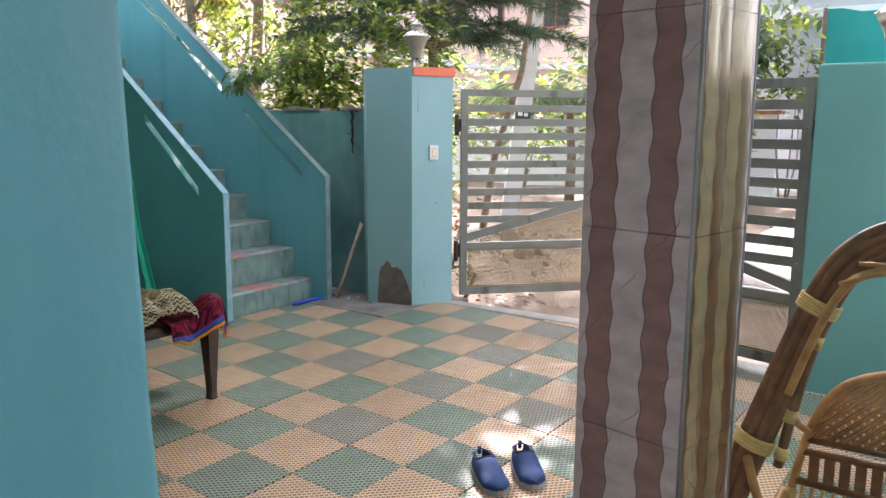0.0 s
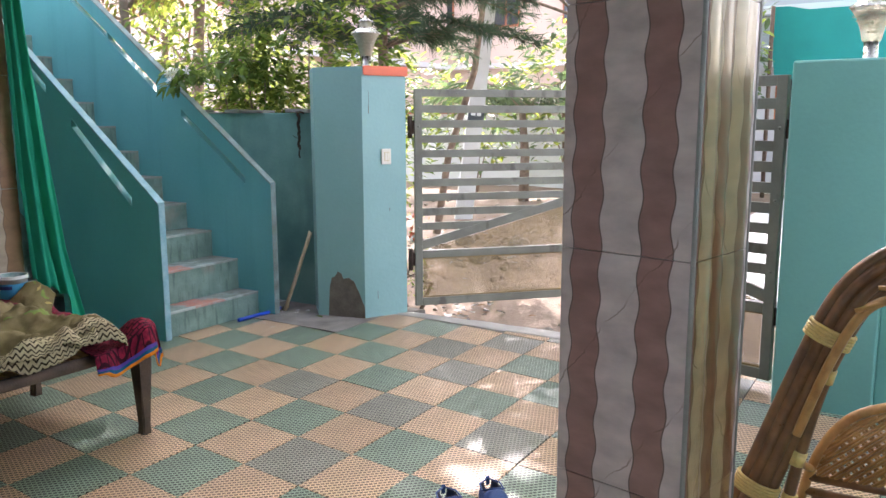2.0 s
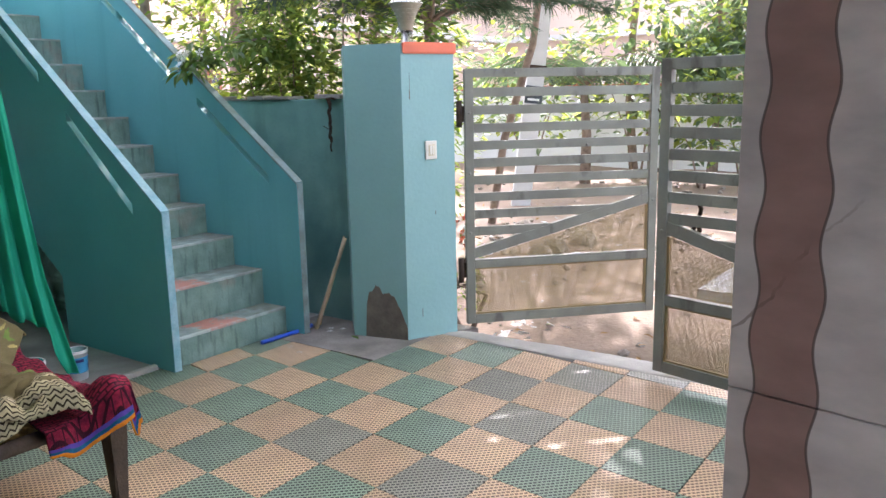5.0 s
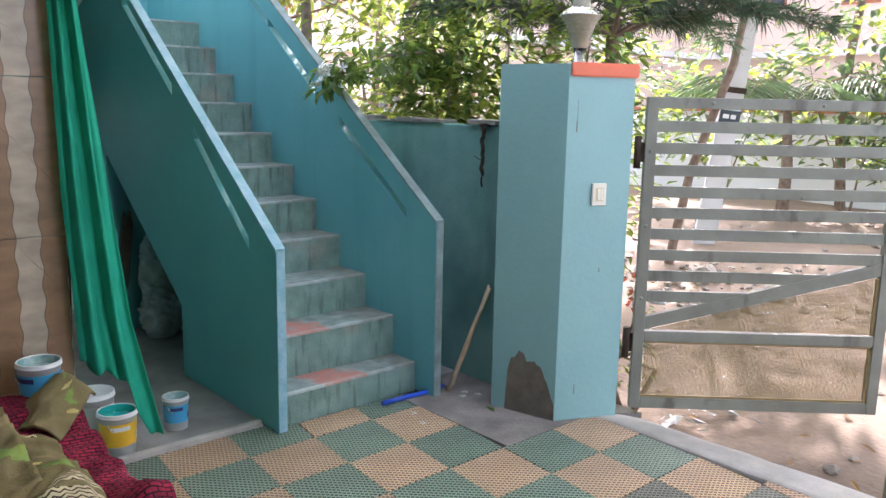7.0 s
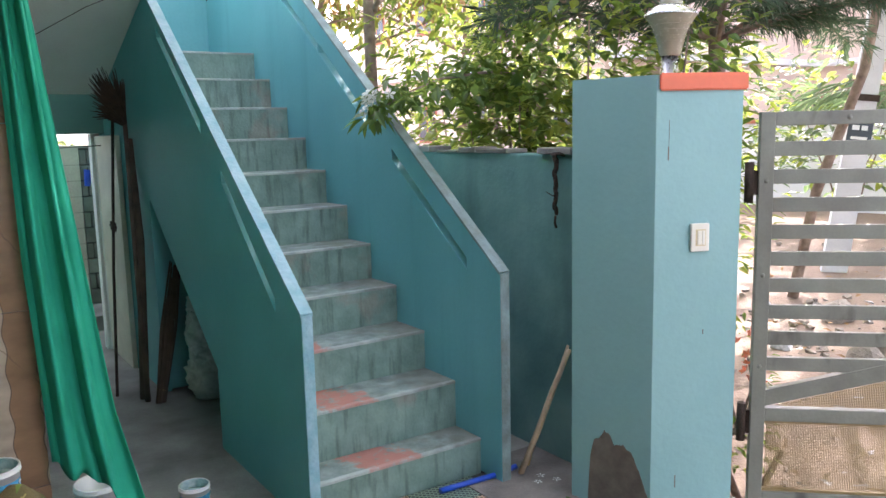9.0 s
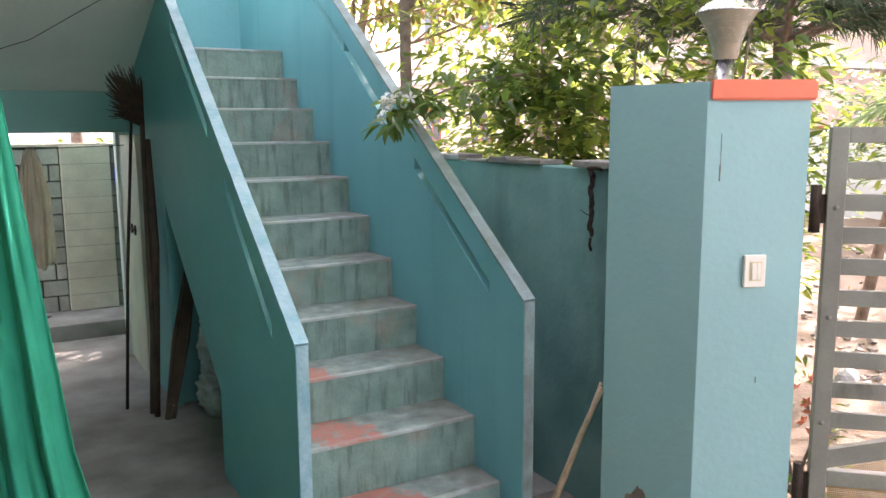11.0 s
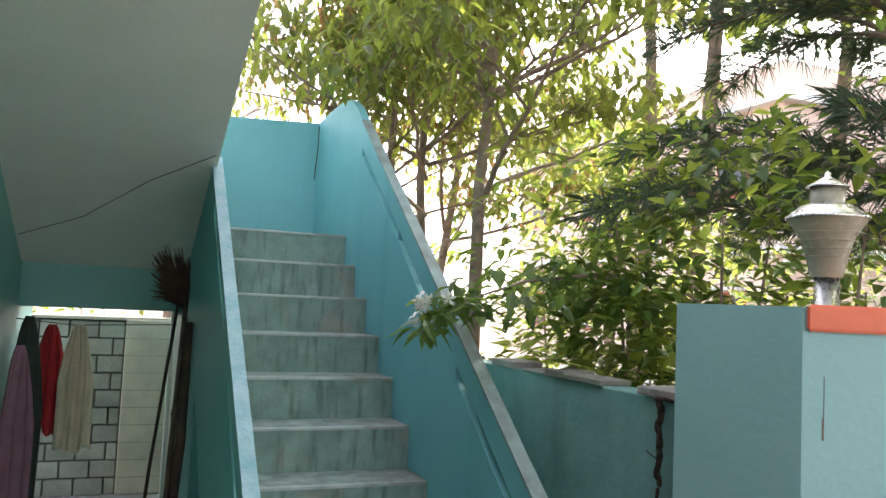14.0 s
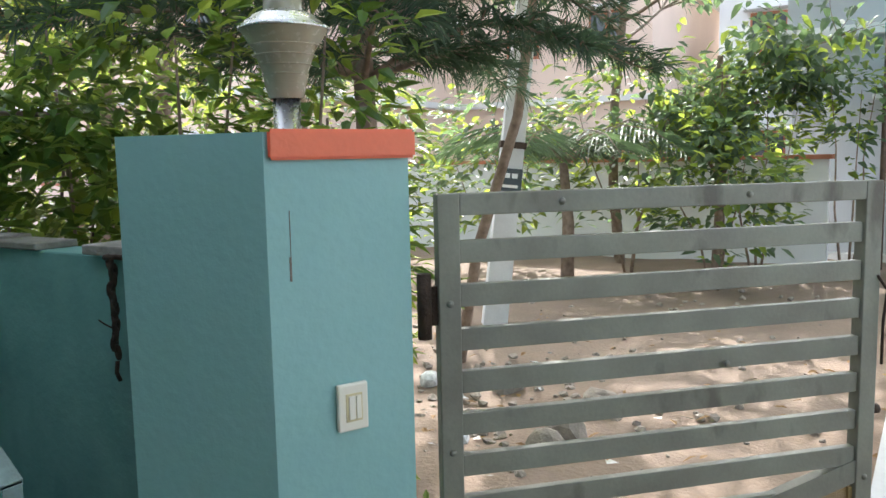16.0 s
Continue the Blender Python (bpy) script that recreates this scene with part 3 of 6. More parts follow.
for k in range(6):
    z0 = -0.005 + 0.53 * k
    z1 = min(z0 + 0.5285, 2.949)
    part("tile", box((0, 0.001, z0), (0.012, CD - 0.001, z1), None, 0.0015), M_STRIPE_Y, column)
    part("tile", box((CW - 0.012, 0.001, z0), (CW, CD - 0.001, z1), None, 0.0015), M_STRIPE_Y, column)
    part("tile", box((0.013, 0, z0), (CW - 0.013, 0.012, z1), None, 0.0015), M_STRIPE_X, column)
    part("tile", box((0.013, CD - 0.012, z0), (CW - 0.013, CD, z1), None, 0.0015), M_STRIPE_X, column)
for x, y in ((0.004, 0.004), (CW - 0.004, 0.004)):
    part("edge_bead", tube([(x, y, 0.0), (x, y, 2.948)], 0.006, 6), M_CEMENT, column, "grey grout edge bead")



def column_film():
    """Clear plastic strips still stuck to one face of the column, wrinkled towards the foot."""
    for x0, x1, seed in ((0.010, 0.070, 1), (0.072, 0.128, 5), (0.130, 0.236, 9)):
        bm = bmesh.new()
        nx, nz = 8, 150
        rows = []
        for j in range(nz + 1):
            z = 0.01 + 2.55 * j / nz
            loose = max(0.0, 1.0 - z / 0.95)
            row = []
            for i in range(nx + 1):
                u = i / nx
                w = abs(noise.noise((u * 2.2 + seed, z * 13, seed))) + 0.5 * abs(noise.noise((u * 5, z * 31, seed + 4)))
                y = -0.0025 - 0.004 * math.sin(u * math.pi) * (0.6 + noise.noise((seed, z * 3, 2))) - 0.034 * loose * w * math.sin(u * math.pi)
                row.append(bm.verts.new((x0 + (x1 - x0) * u, min(y, -0.002), z)))
            rows.append(row)
        for a, b in zip(rows, rows[1:]):
            for i in range(nx):
                bm.faces.new((a[i], a[i + 1], b[i + 1], b[i])).smooth = True
        part("plastic_film", bm, M_FILM, column, "shiny yellowed plastic film strip")


column_film()

# ---------------------------------------------------------------- staircase
X1O, X1I, X2I, X2O = 3.077, 3.122, 3.930, 3.978
Y0, RUN, RISE, NSTEP = 4.298, 0.2533, 0.1858, 11
stairs = thing("staircase", "turquoise concrete staircase with worn red-stained steps and solid slotted parapets", "staircase", kind="structure")
for k in range(NSTEP):
    y, z = Y0 + k * RUN, (k + 1) * RISE
    depth = RUN if k < NSTEP - 1 else 7.65 - y
    if k == 0:
        y, z, depth = y + 0.064, z - 0.03, depth - 0.064
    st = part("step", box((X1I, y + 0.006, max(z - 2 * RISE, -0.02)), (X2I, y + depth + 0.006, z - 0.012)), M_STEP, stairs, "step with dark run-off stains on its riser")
    bm = box((X1I + 0.001, y + 0.003, z - 0.012), (X2I - 0.001, y + depth + 0.005, z - 0.001), None, 0.002)
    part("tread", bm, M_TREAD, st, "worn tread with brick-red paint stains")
    bm = bmesh.new()
    rows = []
    for q in range(41):
        xx = X1I + 0.002 + (X2I - X1I - 0.004) * q / 40
        chip = 0.004 * max(0.0, noise.noise((xx * 11, k * 3.1, 0))) + 0.0015 * noise.noise((xx * 30, k * 1.7, 2))
        rows.append([bm.verts.new(p) for p in ((xx, y + chip, z - 0.013), (xx, y + chip, z - 0.003), (xx, y + 0.003 + chip, z), (xx, y + 0.020 + 3 * chip, z), (xx, y + 0.024, z - 0.010))])
    for a, b in zip(rows, rows[1:]):
        for q in range(5):
            bm.faces.new((a[q], a[(q + 1) % 5], b[(q + 1) % 5], b[q]))
    bm.faces.new(rows[0])
    bm.faces.new(rows[-1][::-1])
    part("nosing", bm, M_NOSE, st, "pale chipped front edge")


def slotted(name, x0, x1, top, bottom, slots, material, label):
    """A parapet seen from the side: breaks along y, with slots through it. slots: (ya, za, yb, zb, half height)."""
    ys = sorted({p[0] for p in top} | {p[0] for p in bottom} | {s[0] for s in slots} | {s[2] for s in slots})

    def at(line, y, side):
        for (ya, za), (yb, zb) in zip(line, line[1:]):
            if (ya <= y <= yb and yb > ya) and not (side > 0 and y == yb and yb != line[-1][0]) and not (side < 0 and y == ya and ya != line[0][0]):
                return za + (zb - za) * (y - ya) / (yb - ya)
        return line[-1][1]

    bm = bmesh.new()
    cache = {}

    def vert(y, z):
        k = (round(y, 4), round(z, 4))
        if k not in cache:
            cache[k] = bm.verts.new((x0, y, z))
        return cache[k]

    def cell(ya, yb, l0, l1, h0, h1):
        vs = []
        for v in (vert(ya, l0), vert(yb, l1), vert(yb, h1), vert(ya, h0)):
            if v not in vs:
                vs.append(v)
        if len(vs) > 2:
            bm.faces.new(vs)

    for ya, yb in zip(ys, ys[1:]):
        b0, b1, t0, t1 = at(bottom, ya, 1), at(bottom, yb, -1), at(top, ya, 1), at(top, yb, -1)
        hole = [s for s in slots if s[0] <= ya + 1e-6 and yb <= s[2] + 1e-6]
        if hole:
            sa, za, sb, zb, h = hole[0]
            m0, m1 = za + (zb - za) * (ya - sa) / (sb - sa), za + (zb - za) * (yb - sa) / (sb - sa)
            cell(ya, yb, b0, b1, m0 - h, m1 - h)
            cell(ya, yb, m0 + h, m1 + h, t0, t1)
        else:
            cell(ya, yb, b0, b1, t0, t1)
    r = bmesh.ops.extrude_face_region(bm, geom=list(bm.faces))
    bmesh.ops.translate(bm, vec=(x1 - x0, 0, 0), verts=[g for g in r["geom"] if isinstance(g, bmesh.types.BMVert)])
    bmesh.ops.remove_doubles(bm, verts=bm.verts, dist=0.0004)
    return part(name, bm, material, stairs, label)


p2 = slotted("parapet", X2I, X2O, [(4.215, 0.92), (6.60, 2.70), (6.74, 2.812), (6.88, 2.882), (7.03, 2.912), (7.30, 2.916), (7.75, 2.908)],
             [(4.215, 0.0), (4.60, 0.0), (7.0, 1.66), (7.75, 1.66)],
             [(4.45, 0.930, 5.07, 1.400, 0.027), (5.32, 1.575, 5.85, 1.985, 0.027), (5.86, 1.990, 6.57, 2.51, 0.024)], M_TURQ, "turquoise outer parapet with narrow sloping slots")
p1 = slotted("parapet", X1O, X1I, [(4.308, 0.851), (6.25, 2.335), (6.9, 2.40), (7.75, 2.40)],
             [(4.308, 0.0), (5.325, 0.0), (5.3255, 0.40), (6.37, 1.155), (6.3705, 0.0), (7.75, 0.0)],
             [(4.552, 0.848, 5.10, 1.330, 0.029), (5.345, 1.548, 5.985, 2.048, 0.029)], M_SEATURQ, "turquoise inner parapet with narrow sloping slots")


def coping(x0, x1, ya, za, yb, zb):
    """Worn pale top and front edge of a parapet."""
    bm = bmesh.new()
    n = 40
    rows = []
    for i in range(n + 1):
        s = i / n
        y, z = ya + (yb - ya) * s, za + (zb - za) * s
        w = 0.0025 + 0.002 * noise.noise((s * 30, x0, 0))
        rows.append([bm.verts.new((x0 - w, y, z - 0.010)), bm.verts.new((x0 - w, y, z + 0.004)), bm.verts.new((x1 + w, y, z + 0.004)), bm.verts.new((x1 + w, y, z - 0.010))])
    for a, b in zip(rows, rows[1:]):
        for k in range(4):
            bm.faces.new((a[k], a[(k + 1) % 4], b[(k + 1) % 4], b[k]))
    bm.faces.new(rows[0])
    bm.faces.new(rows[-1][::-1])
    return bm


M_COPE = mat("worn_pale_edge_paint", (0.30, 0.47, 0.52), 0.6, var=0.15, scale=14, dark=(0.16, 0.36, 0.42), fine=60, bump=0.3)
M_COPE_W = mat("grimy_worn_edge_paint", (0.25, 0.35, 0.35), 0.7, var=0.2, scale=9, dark=(0.16, 0.19, 0.17), fine=60, bump=0.4)
part("coping", coping(X1O, X1I, 4.308, 0.851, 6.25, 2.335), M_COPE, p1, "pale worn top edge")
part("coping", coping(X2I, X2O, 4.215, 0.92, 6.60, 2.70), M_COPE_W, p2, "grey worn top edge")
part("end_face", box((X2I + 0.001, 4.2115, 0.0), (X2O - 0.001, 4.2148, 0.915), None, 0.001), M_COPE_W, p2, "grimy worn front edge")
part("end_face", box((X1O + 0.001, 4.3045, 0.0), (X1I - 0.001, 4.3078, 0.846), None, 0.001), M_COPE, p1, "pale worn front edge")
part("store_partition", box((X1I, 6.41, -0.02), (X2I, 6.45, 1.30)), M_TURQ, stairs, "plain turquoise partition under the stairs")
# added panel that blocks outside light so the hollow under the flight is dark
part("added_store_back", prism([(4.72, -0.02), (6.41, -0.02), (6.41, 1.16), (4.72, 0.05)], X2I - 0.06, X2I - 0.004, "x"), M_TURQ, stairs, "turquoise back added to keep light out under the stairs")
part("landing_wall", prism([(2.6, 1.6), (X2O, 1.6), (X2O, 2.912), (2.6, 2.845)], 7.75, 7.85, "y"), M_TURQ, stairs, "plain turquoise wall behind the landing")
part("landing", box((X1O, 7.64, 1.6), (X2I, 7.75, 2.04)), M_STEP, stairs)
part("soffit", prism([(4.62, 0.0), (4.72, 0.0), (7.1, 1.68), (7.1, 1.82), (7.0, 1.78)], X1I, X2I, "x"), M_GREENWALL, stairs, "sloping concrete soffit of the lower flight")
tagged(part("rod", tube([(3.905, 7.62, 2.86), (3.90, 7.60, 2.70), (3.88, 7.58, 2.48)], 0.0035, 5), M_RUST), "thin dark iron rod hanging at the landing corner", "rod")

# ---------------------------------------------------------------- gate pillars and compound wall
PB, PR, PL = Vector((4.171, 3.606)), Vector((4.476, 3.469)), Vector((4.085, 3.947))
pillar = thing("gate_pillar", "turquoise gate pillar with an orange cap band and a bare damp patch at its foot", "pillar", kind="structure")
body = part("body", prism([PB, PR, (4.60, 3.72), (4.60, 4.12), (4.30, 4.16), PL], -0.1, 1.688), M_PILLAR, pillar)
ev = (PR - PB).normalized()
nv = Vector((ev.y, -ev.x))
bm = prism([PB + nv * 0.014 + ev * 0.004, PR + nv * 0.014 + ev * 0.014, PR + ev * 0.014 - nv * 0.2, PB + nv * -0.2 + ev * 0.1], 1.632, 1.694)
bmesh.ops.bevel(bm, geom=list(bm.edges), offset=0.006, segments=2, affect="EDGES")
part("cap_band", bm, M_ORANGE, pillar, "orange painted cap band")


def peeled_patch():
    """Bare damp cement where the paint has gone, low on the side face."""
    a, b = PL, PB
    ef = (b - a).normalized()
    out = Vector((ef.y, -ef.x))
    pts = []
    w = (b - a).length
    key = [(0.22, 0.0), (0.25, 0.19), (0.30, 0.27), (0.37, 0.285), (0.43, 0.325), (0.49, 0.31), (0.55, 0.268), (0.62, 0.272), (0.70, 0.278), (0.78, 0.25), (0.86, 0.19), (0.93, 0.13), (1.0, 0.07)]
    for k in range(49):
        f = 0.22 + 0.775 * k / 48
        h = float(np.interp(f, [q[0] for q in key], [q[1] for q in key]))
        h = max(0.0, h + (0.012 * noise.noise((f * 22, 0.3, 0)) + 0.007 * noise.noise((f * 70, 0.7, 0)) if 0 < k < 48 else 0))
        pts.append((a + ef * (w * f), h))
    pts.append((a + ef * (w * 0.995), 0.0))
    bmx = bmesh.new()
    front = [bmx.verts.new((*(p + out * 0.0025), h)) for p, h in pts]
    back = [bmx.verts.new((*(p - out * 0.002), h)) for p, h in pts]
    bmx.faces.new(front)
    for i in range(len(pts) - 1):
        bmx.faces.new((front[i], back[i], back[i + 1], front[i + 1]))
    return bmx


M_BARE = mat("damp_bare_cement", (0.20, 0.165, 0.13), 0.85, var=0.2, scale=12, dark=(0.12, 0.095, 0.075), bump=0.4)
part("peeled_patch", peeled_patch(), M_BARE, pillar, "damp brown patch of bare cement")
for u, z, ln, w in ((0.048, 1.435, 0.05, 0.0022), (0.0495, 1.53, 0.095, 0.0006), (0.20, 0.75, 0.02, 0.0018), (0.10, 0.18, 0.05, 0.0018)):
    c = PB + ev * u + nv * 0.0015
    part("crack", prism([c - ev * w, c + ev * w, c + ev * w - nv * 0.002, c - ev * w - nv * 0.002], z - ln, z), M_BARE, pillar, "thin dark crack in the paint")

M_BEZEL = mat("yellowed_plastic", (0.66, 0.56, 0.33), 0.4, var=0.06, bump=0.02)
sw = thing("light_switch", "ivory light switch with one rocker on the gate pillar", "switch", at=Matrix.Translation((*(PB + ev * 0.173 + nv * 0.001), 1.10)) @ Matrix.Rotation(math.atan2(ev.y, ev.x), 4, "Z"))
part("plate", box((-0.036, -0.014, -0.052), (0.036, 0.0, 0.052), None, 0.004), M_SWITCH, sw)
part("bezel", box((-0.019, -0.0158, -0.031), (0.021, -0.0138, 0.031), None, 0.001), M_BEZEL, sw, "yellowed inset")
part("rocker", box((-0.013, -0.019, -0.026), (0.003, -0.0155, 0.026), None, 0.002), M_SWITCH, sw)
part("blank", box((0.005, -0.018, -0.026), (0.017, -0.0155, 0.026), None, 0.0015), M_SWITCH, sw)


def garden_lamp(at, shade_mat, label, upright=False):
    """A steel post lamp: neck, flared shade, stepped hood, drum and finial."""
    t = thing("pillar_lamp", label, "lamp", at=at)
    part("neck", lathe([(0.0, 0), (0.045, 0), (0.045, 0.006), (0.033, 0.01), (0.033, 0.085), (0.0, 0.085)]), M_CHROME, t)
    sh = part("shade", lathe([(0.040, 0.085), (0.046, 0.10), (0.056, 0.15), (0.074, 0.20), (0.104, 0.245), (0.107, 0.250), (0.0, 0.250)], 32), shade_mat, t, "ribbed smoked plastic shade")
    for k in range(5):
        r0, z0 = (0.0475, 0.108), (0.055, 0.15)
        z = 0.12 + 0.022 * k
        r = 0.0485 + (0.0 if z < 0.15 else 0) + (z - 0.12) * 0.32 + max(0, z - 0.17) * 0.35
        part("rib", lathe([(r, z - 0.0015), (r + 0.003, z), (r, z + 0.0015)], 28), shade_mat, sh)
    hood = part("hood", lathe([(0.109, 0.247), (0.110, 0.252), (0.094, 0.262), (0.092, 0.266), (0.078, 0.274), (0.076, 0.279), (0.060, 0.287), (0.050, 0.290), (0.0, 0.290)], 32), M_CHROME, t, "bright stepped steel hood")
    part("drum", lathe([(0.046, 0.289), (0.046, 0.338), (0.0, 0.338)], 24), shade_mat, t)
    part("cap", lathe([(0.056, 0.336), (0.057, 0.340), (0.030, 0.354), (0.010, 0.366), (0.006, 0.380), (0.0, 0.384)], 24), M_CHROME, t)
    return t


garden_lamp(pose(4.33, 3.685, 1.688) @ Matrix.Scale(0.9, 4), M_LAMPGLASS, "steel post lamp with a flared smoked shade on the gate pillar")

wall_c = thing("compound_wall", "weathered turquoise compound wall topped with loose stone pieces", "wall", kind="structure")
part("wall", box((4.30, 4.10, -0.15), (4.42, 12.0, 1.395), None, 0.006), M_COMPOUND, wall_c)
M_COPESTONE = mat("dusty_coping_stone", (0.40, 0.37, 0.33), 0.9, var=0.2, scale=9, bump=0.6, rnd=0.25)
rng = random.Random(5)
y = 4.18
while y < 7.6:
    ln = rng.uniform(0.10, 0.26)
    if rng.random() < 0.8:
        zt = rng.uniform(0.012, 0.03)
        part("coping_stone", box((-0.075, 0, 0), (rng.uniform(0.05, 0.08), ln, zt), pose(4.36, y, 1.396, rng.uniform(-1, 1), 0, rng.uniform(-5, 5)), 0.004), M_COPESTONE, wall_c)
    y += ln + rng.uniform(0.01, 0.06)

pil2 = thing("gate_pillar", "sea-green gate pillar standing beside the gateway", "pillar", kind="structure")
part("body", box((3.865, 0.53, -0.1), (4.20, 0.955, 1.60), None, 0.01), M_GREENWALL, pil2)
slab("wall_compound_south", (3.93, -3.05, -0.1), (4.08, 0.53, 1.585), M_GREENWALL, "sea-green painted compound wall", "wall", 0.006)
M_CLEAR = mat("clear_lamp_glass", (0.8, 0.75, 0.6), 0.15, var=0.05, transmission=0.7)
garden_lamp(pose(3.99, 0.66, 1.60) @ Matrix.Scale(0.9, 4), M_CLEAR, "post lamp with a clear flared shade on the pillar")

# ---------------------------------------------------------------- gate leaves


def wire_panel(outline_fn, u0, u1, name, parent):
    """Fine perforated sheet: crossed thin wires inside a region bounded above by outline_fn."""
    bm = bmesh.new()
    zb = outline_fn(None)
    step = 0.0062
    n = int((u1 - u0) / step)
    for i in range(n + 1):
        u = u0 + i * step
        zt = outline_fn(u)
        if zt - zb > 0.01:
            add_box(bm, (u - 0.0011, -0.0010, zb), (u + 0.0011, 0.0010, zt))
    z = zb
    ztop = max(outline_fn(u0), outline_fn(u1))
    while z < ztop:
        ua = u0
        while ua < u1 and outline_fn(ua) < z:
            ua += 0.01
        if u1 - ua > 0.02:
            add_box(bm, (ua, -0.0011, z - 0.0011), (u1, 0.0011, z + 0.0011))
        z += step
    return part(name, bm, M_MESHWIRE, parent, "fine ochre perforated sheet")


def gate_leaf(at, length, label):
    g = thing("gate_leaf", label, "gate", group="gate leaves", at=at)
    zb, zt = 0.045, 1.55
    fw = 0.052
    part("stile", box((0, -0.02, zb), (fw, 0.02, zt), None, 0.003), M_GATE, g)
    part("stile", box((length - fw, -0.02, zb), (length, 0.02, zt), None, 0.003), M_GATE, g)
    part("rail", box((fw, -0.019, zt - 0.05), (length - fw, 0.019, zt), None, 0.003), M_GATE, g)
    part("rail", box((fw, -0.019, zb), (length - fw, 0.019, zb + 0.055), None, 0.003), M_GATE, g)
    part("rail", box((fw, -0.018, 0.385), (length - fw, 0.018, 0.437), None, 0.003), M_GATE, g)

    def diag(u):
        return 0.445 + (0.735 - 0.445) * (u - fw) / (length - 2 * fw)

    d = [(fw, diag(fw)), (length - fw, diag(length - fw)), (length - fw, diag(length - fw) + 0.062), (fw, diag(fw) + 0.062)]
    part("brace", prism(d, -0.016, 0.016, "y"), M_GATE, g, "slanting flat brace")
    for k in range(9):
        z1 = 1.443 - 0.1012 * k
        u1 = length - fw - 0.002
        if k == 7:
            u1 = fw + (length - 2 * fw) * 0.80
        if k == 8:
            u1 = fw + (length - 2 * fw) * 0.44
        bm = box((fw + 0.001, -0.012, z1 - 0.052), (u1, 0.012, z1), None, 0.002)
        for v in bm.verts:
            v.co.z += 0.0025 * noise.noise((v.co.x * 2.1, k * 2.7, length))
        part("slat", bm, M_GATE, g)
    wire_panel(lambda u: 0.108 if u is None else 0.378, fw + 0.012, length - fw - 0.012, "mesh_panel", g)
    wire_panel(lambda u: 0.445 if u is None else diag(u) - 0.008, fw + 0.02, length - fw - 0.012, "mesh_panel", g)
    for lo, hi in (((fw, -0.008, 0.100), (length - fw, 0.008, 0.110)), ((fw, -0.008, 0.375), (length - fw, 0.008, 0.3845)), ((length - fw - 0.012, -0.008, 0.44), (length - fw, 0.008, 0.72)), ((length - fw - 0.012, -0.008, 0.11), (length - fw, 0.008, 0.375))):
        part("bead", box(lo, hi), M_MESHWIRE, g, "ochre bead round the mesh")
    for u, z in ((0.026, 1.30), (0.026, 0.95), (0.026, 0.60), (0.30, 1.525), (0.80, 1.525), (length - 0.026, 0.75), (length * 0.62, 1.10)):
        part("bolt", lathe([(0.0, 0.006), (0.007, 0.005), (0.009, 0.0), (0.0, 0.0)], 10, Matrix.Translation((u, -0.0195, z)) @ Matrix.Rotation(radians(90), 4, "X")), M_GATE, g)
    for z in (0.30, 1.22):
        part("hinge", tube([(-0.03, 0.0, z), (-0.03, 0.0, z + 0.15)], 0.017, 10), M_RUST, g, "rusty barrel hinge")
        part("hinge_plate", box((-0.03, -0.006, z + 0.03), (0.0, 0.006, z + 0.12)), M_RUST, g)
    return g


g1 = gate_leaf(pose(4.525, 3.432, 0, 0, 0, -43.5), 1.20, "grey iron gate leaf with flat slats standing half open")
part("latch_tongue", tube([(1.2, 0, 0.93), (1.225, 0, 0.93)], 0.014, 8), M_RUST, g1)
part("bent_wire", tube([(1.19, -0.02, 1.30), (1.215, -0.03, 1.26), (1.205, -0.03, 1.18), (1.21, -0.025, 1.06)], 0.004, 5), M_RUST, g1)
g2 = gate_leaf(pose(4.08, 0.995, 0, 0, 0, 77.6) @ Matrix.Diagonal((1, -1, 1, 1)), 1.22, "grey iron gate leaf with a sliding bolt, nearly closed")
part("bolt_bar", tube([(0.86, 0.035, 0.915), (1.23, 0.035, 0.915)], 0.010, 8), M_RUST, g2, "dark sliding bolt")
part("bolt_guide", box((1.08, 0.02, 0.89), (1.12, 0.05, 0.94), None, 0.003), M_RUST, g2)
part("hasp", tube([(1.04, 0.03, 0.91), (1.03, 0.05, 0.86), (1.045, 0.05, 0.80), (1.065, 0.045, 0.76), (1.05, 0.045, 0.735), (1.03, 0.045, 0.76), (1.04, 0.045, 0.80)], 0.011, 8), M_RUST, g2, "dark iron hasp")


# ---------------------------------------------------------------- things in the corner by the stairs
chain = thing("chain", "rusty iron chain hanging down the compound wall", "chain", at=pose(4.262, 4.24, 1.40) @ Matrix.Scale(0.75, 4))
for k in range(11):
    a = 0 if k % 2 else 90
    pts = [(0.010 * math.cos(t), 0, 0.022 * math.sin(t)) for t in (2 * math.pi * i / 10 for i in range(11))]
    m = pose(0.004 * math.sin(k * 1.3), 0.006 * math.cos(k * 2.1), -0.02 - 0.031 * k, 8 * math.sin(k), 0, a + 15 * math.sin(k * 3))
    part("link", tube([m @ Vector(p) for p in pts], 0.0085, 6), M_RUST, chain)
part("staple", tube([(0.04, -0.03, -0.01), (0.0, -0.03, 0.0), (0, 0.03, -0.005), (0.04, 0.05, 0.0)], 0.010, 6), M_RUST, chain)
part("hook", tube([(0.0, 0.0, -0.36), (-0.006, 0.0, -0.40), (0.006, 0.0, -0.43)], 0.008, 6), M_RUST, chain)
part("loose_wire", tube([(0.0, 0.0, -0.25), (-0.012, 0.035, -0.235), (-0.02, 0.06, -0.22)], 0.003, 5), M_RUST, chain)

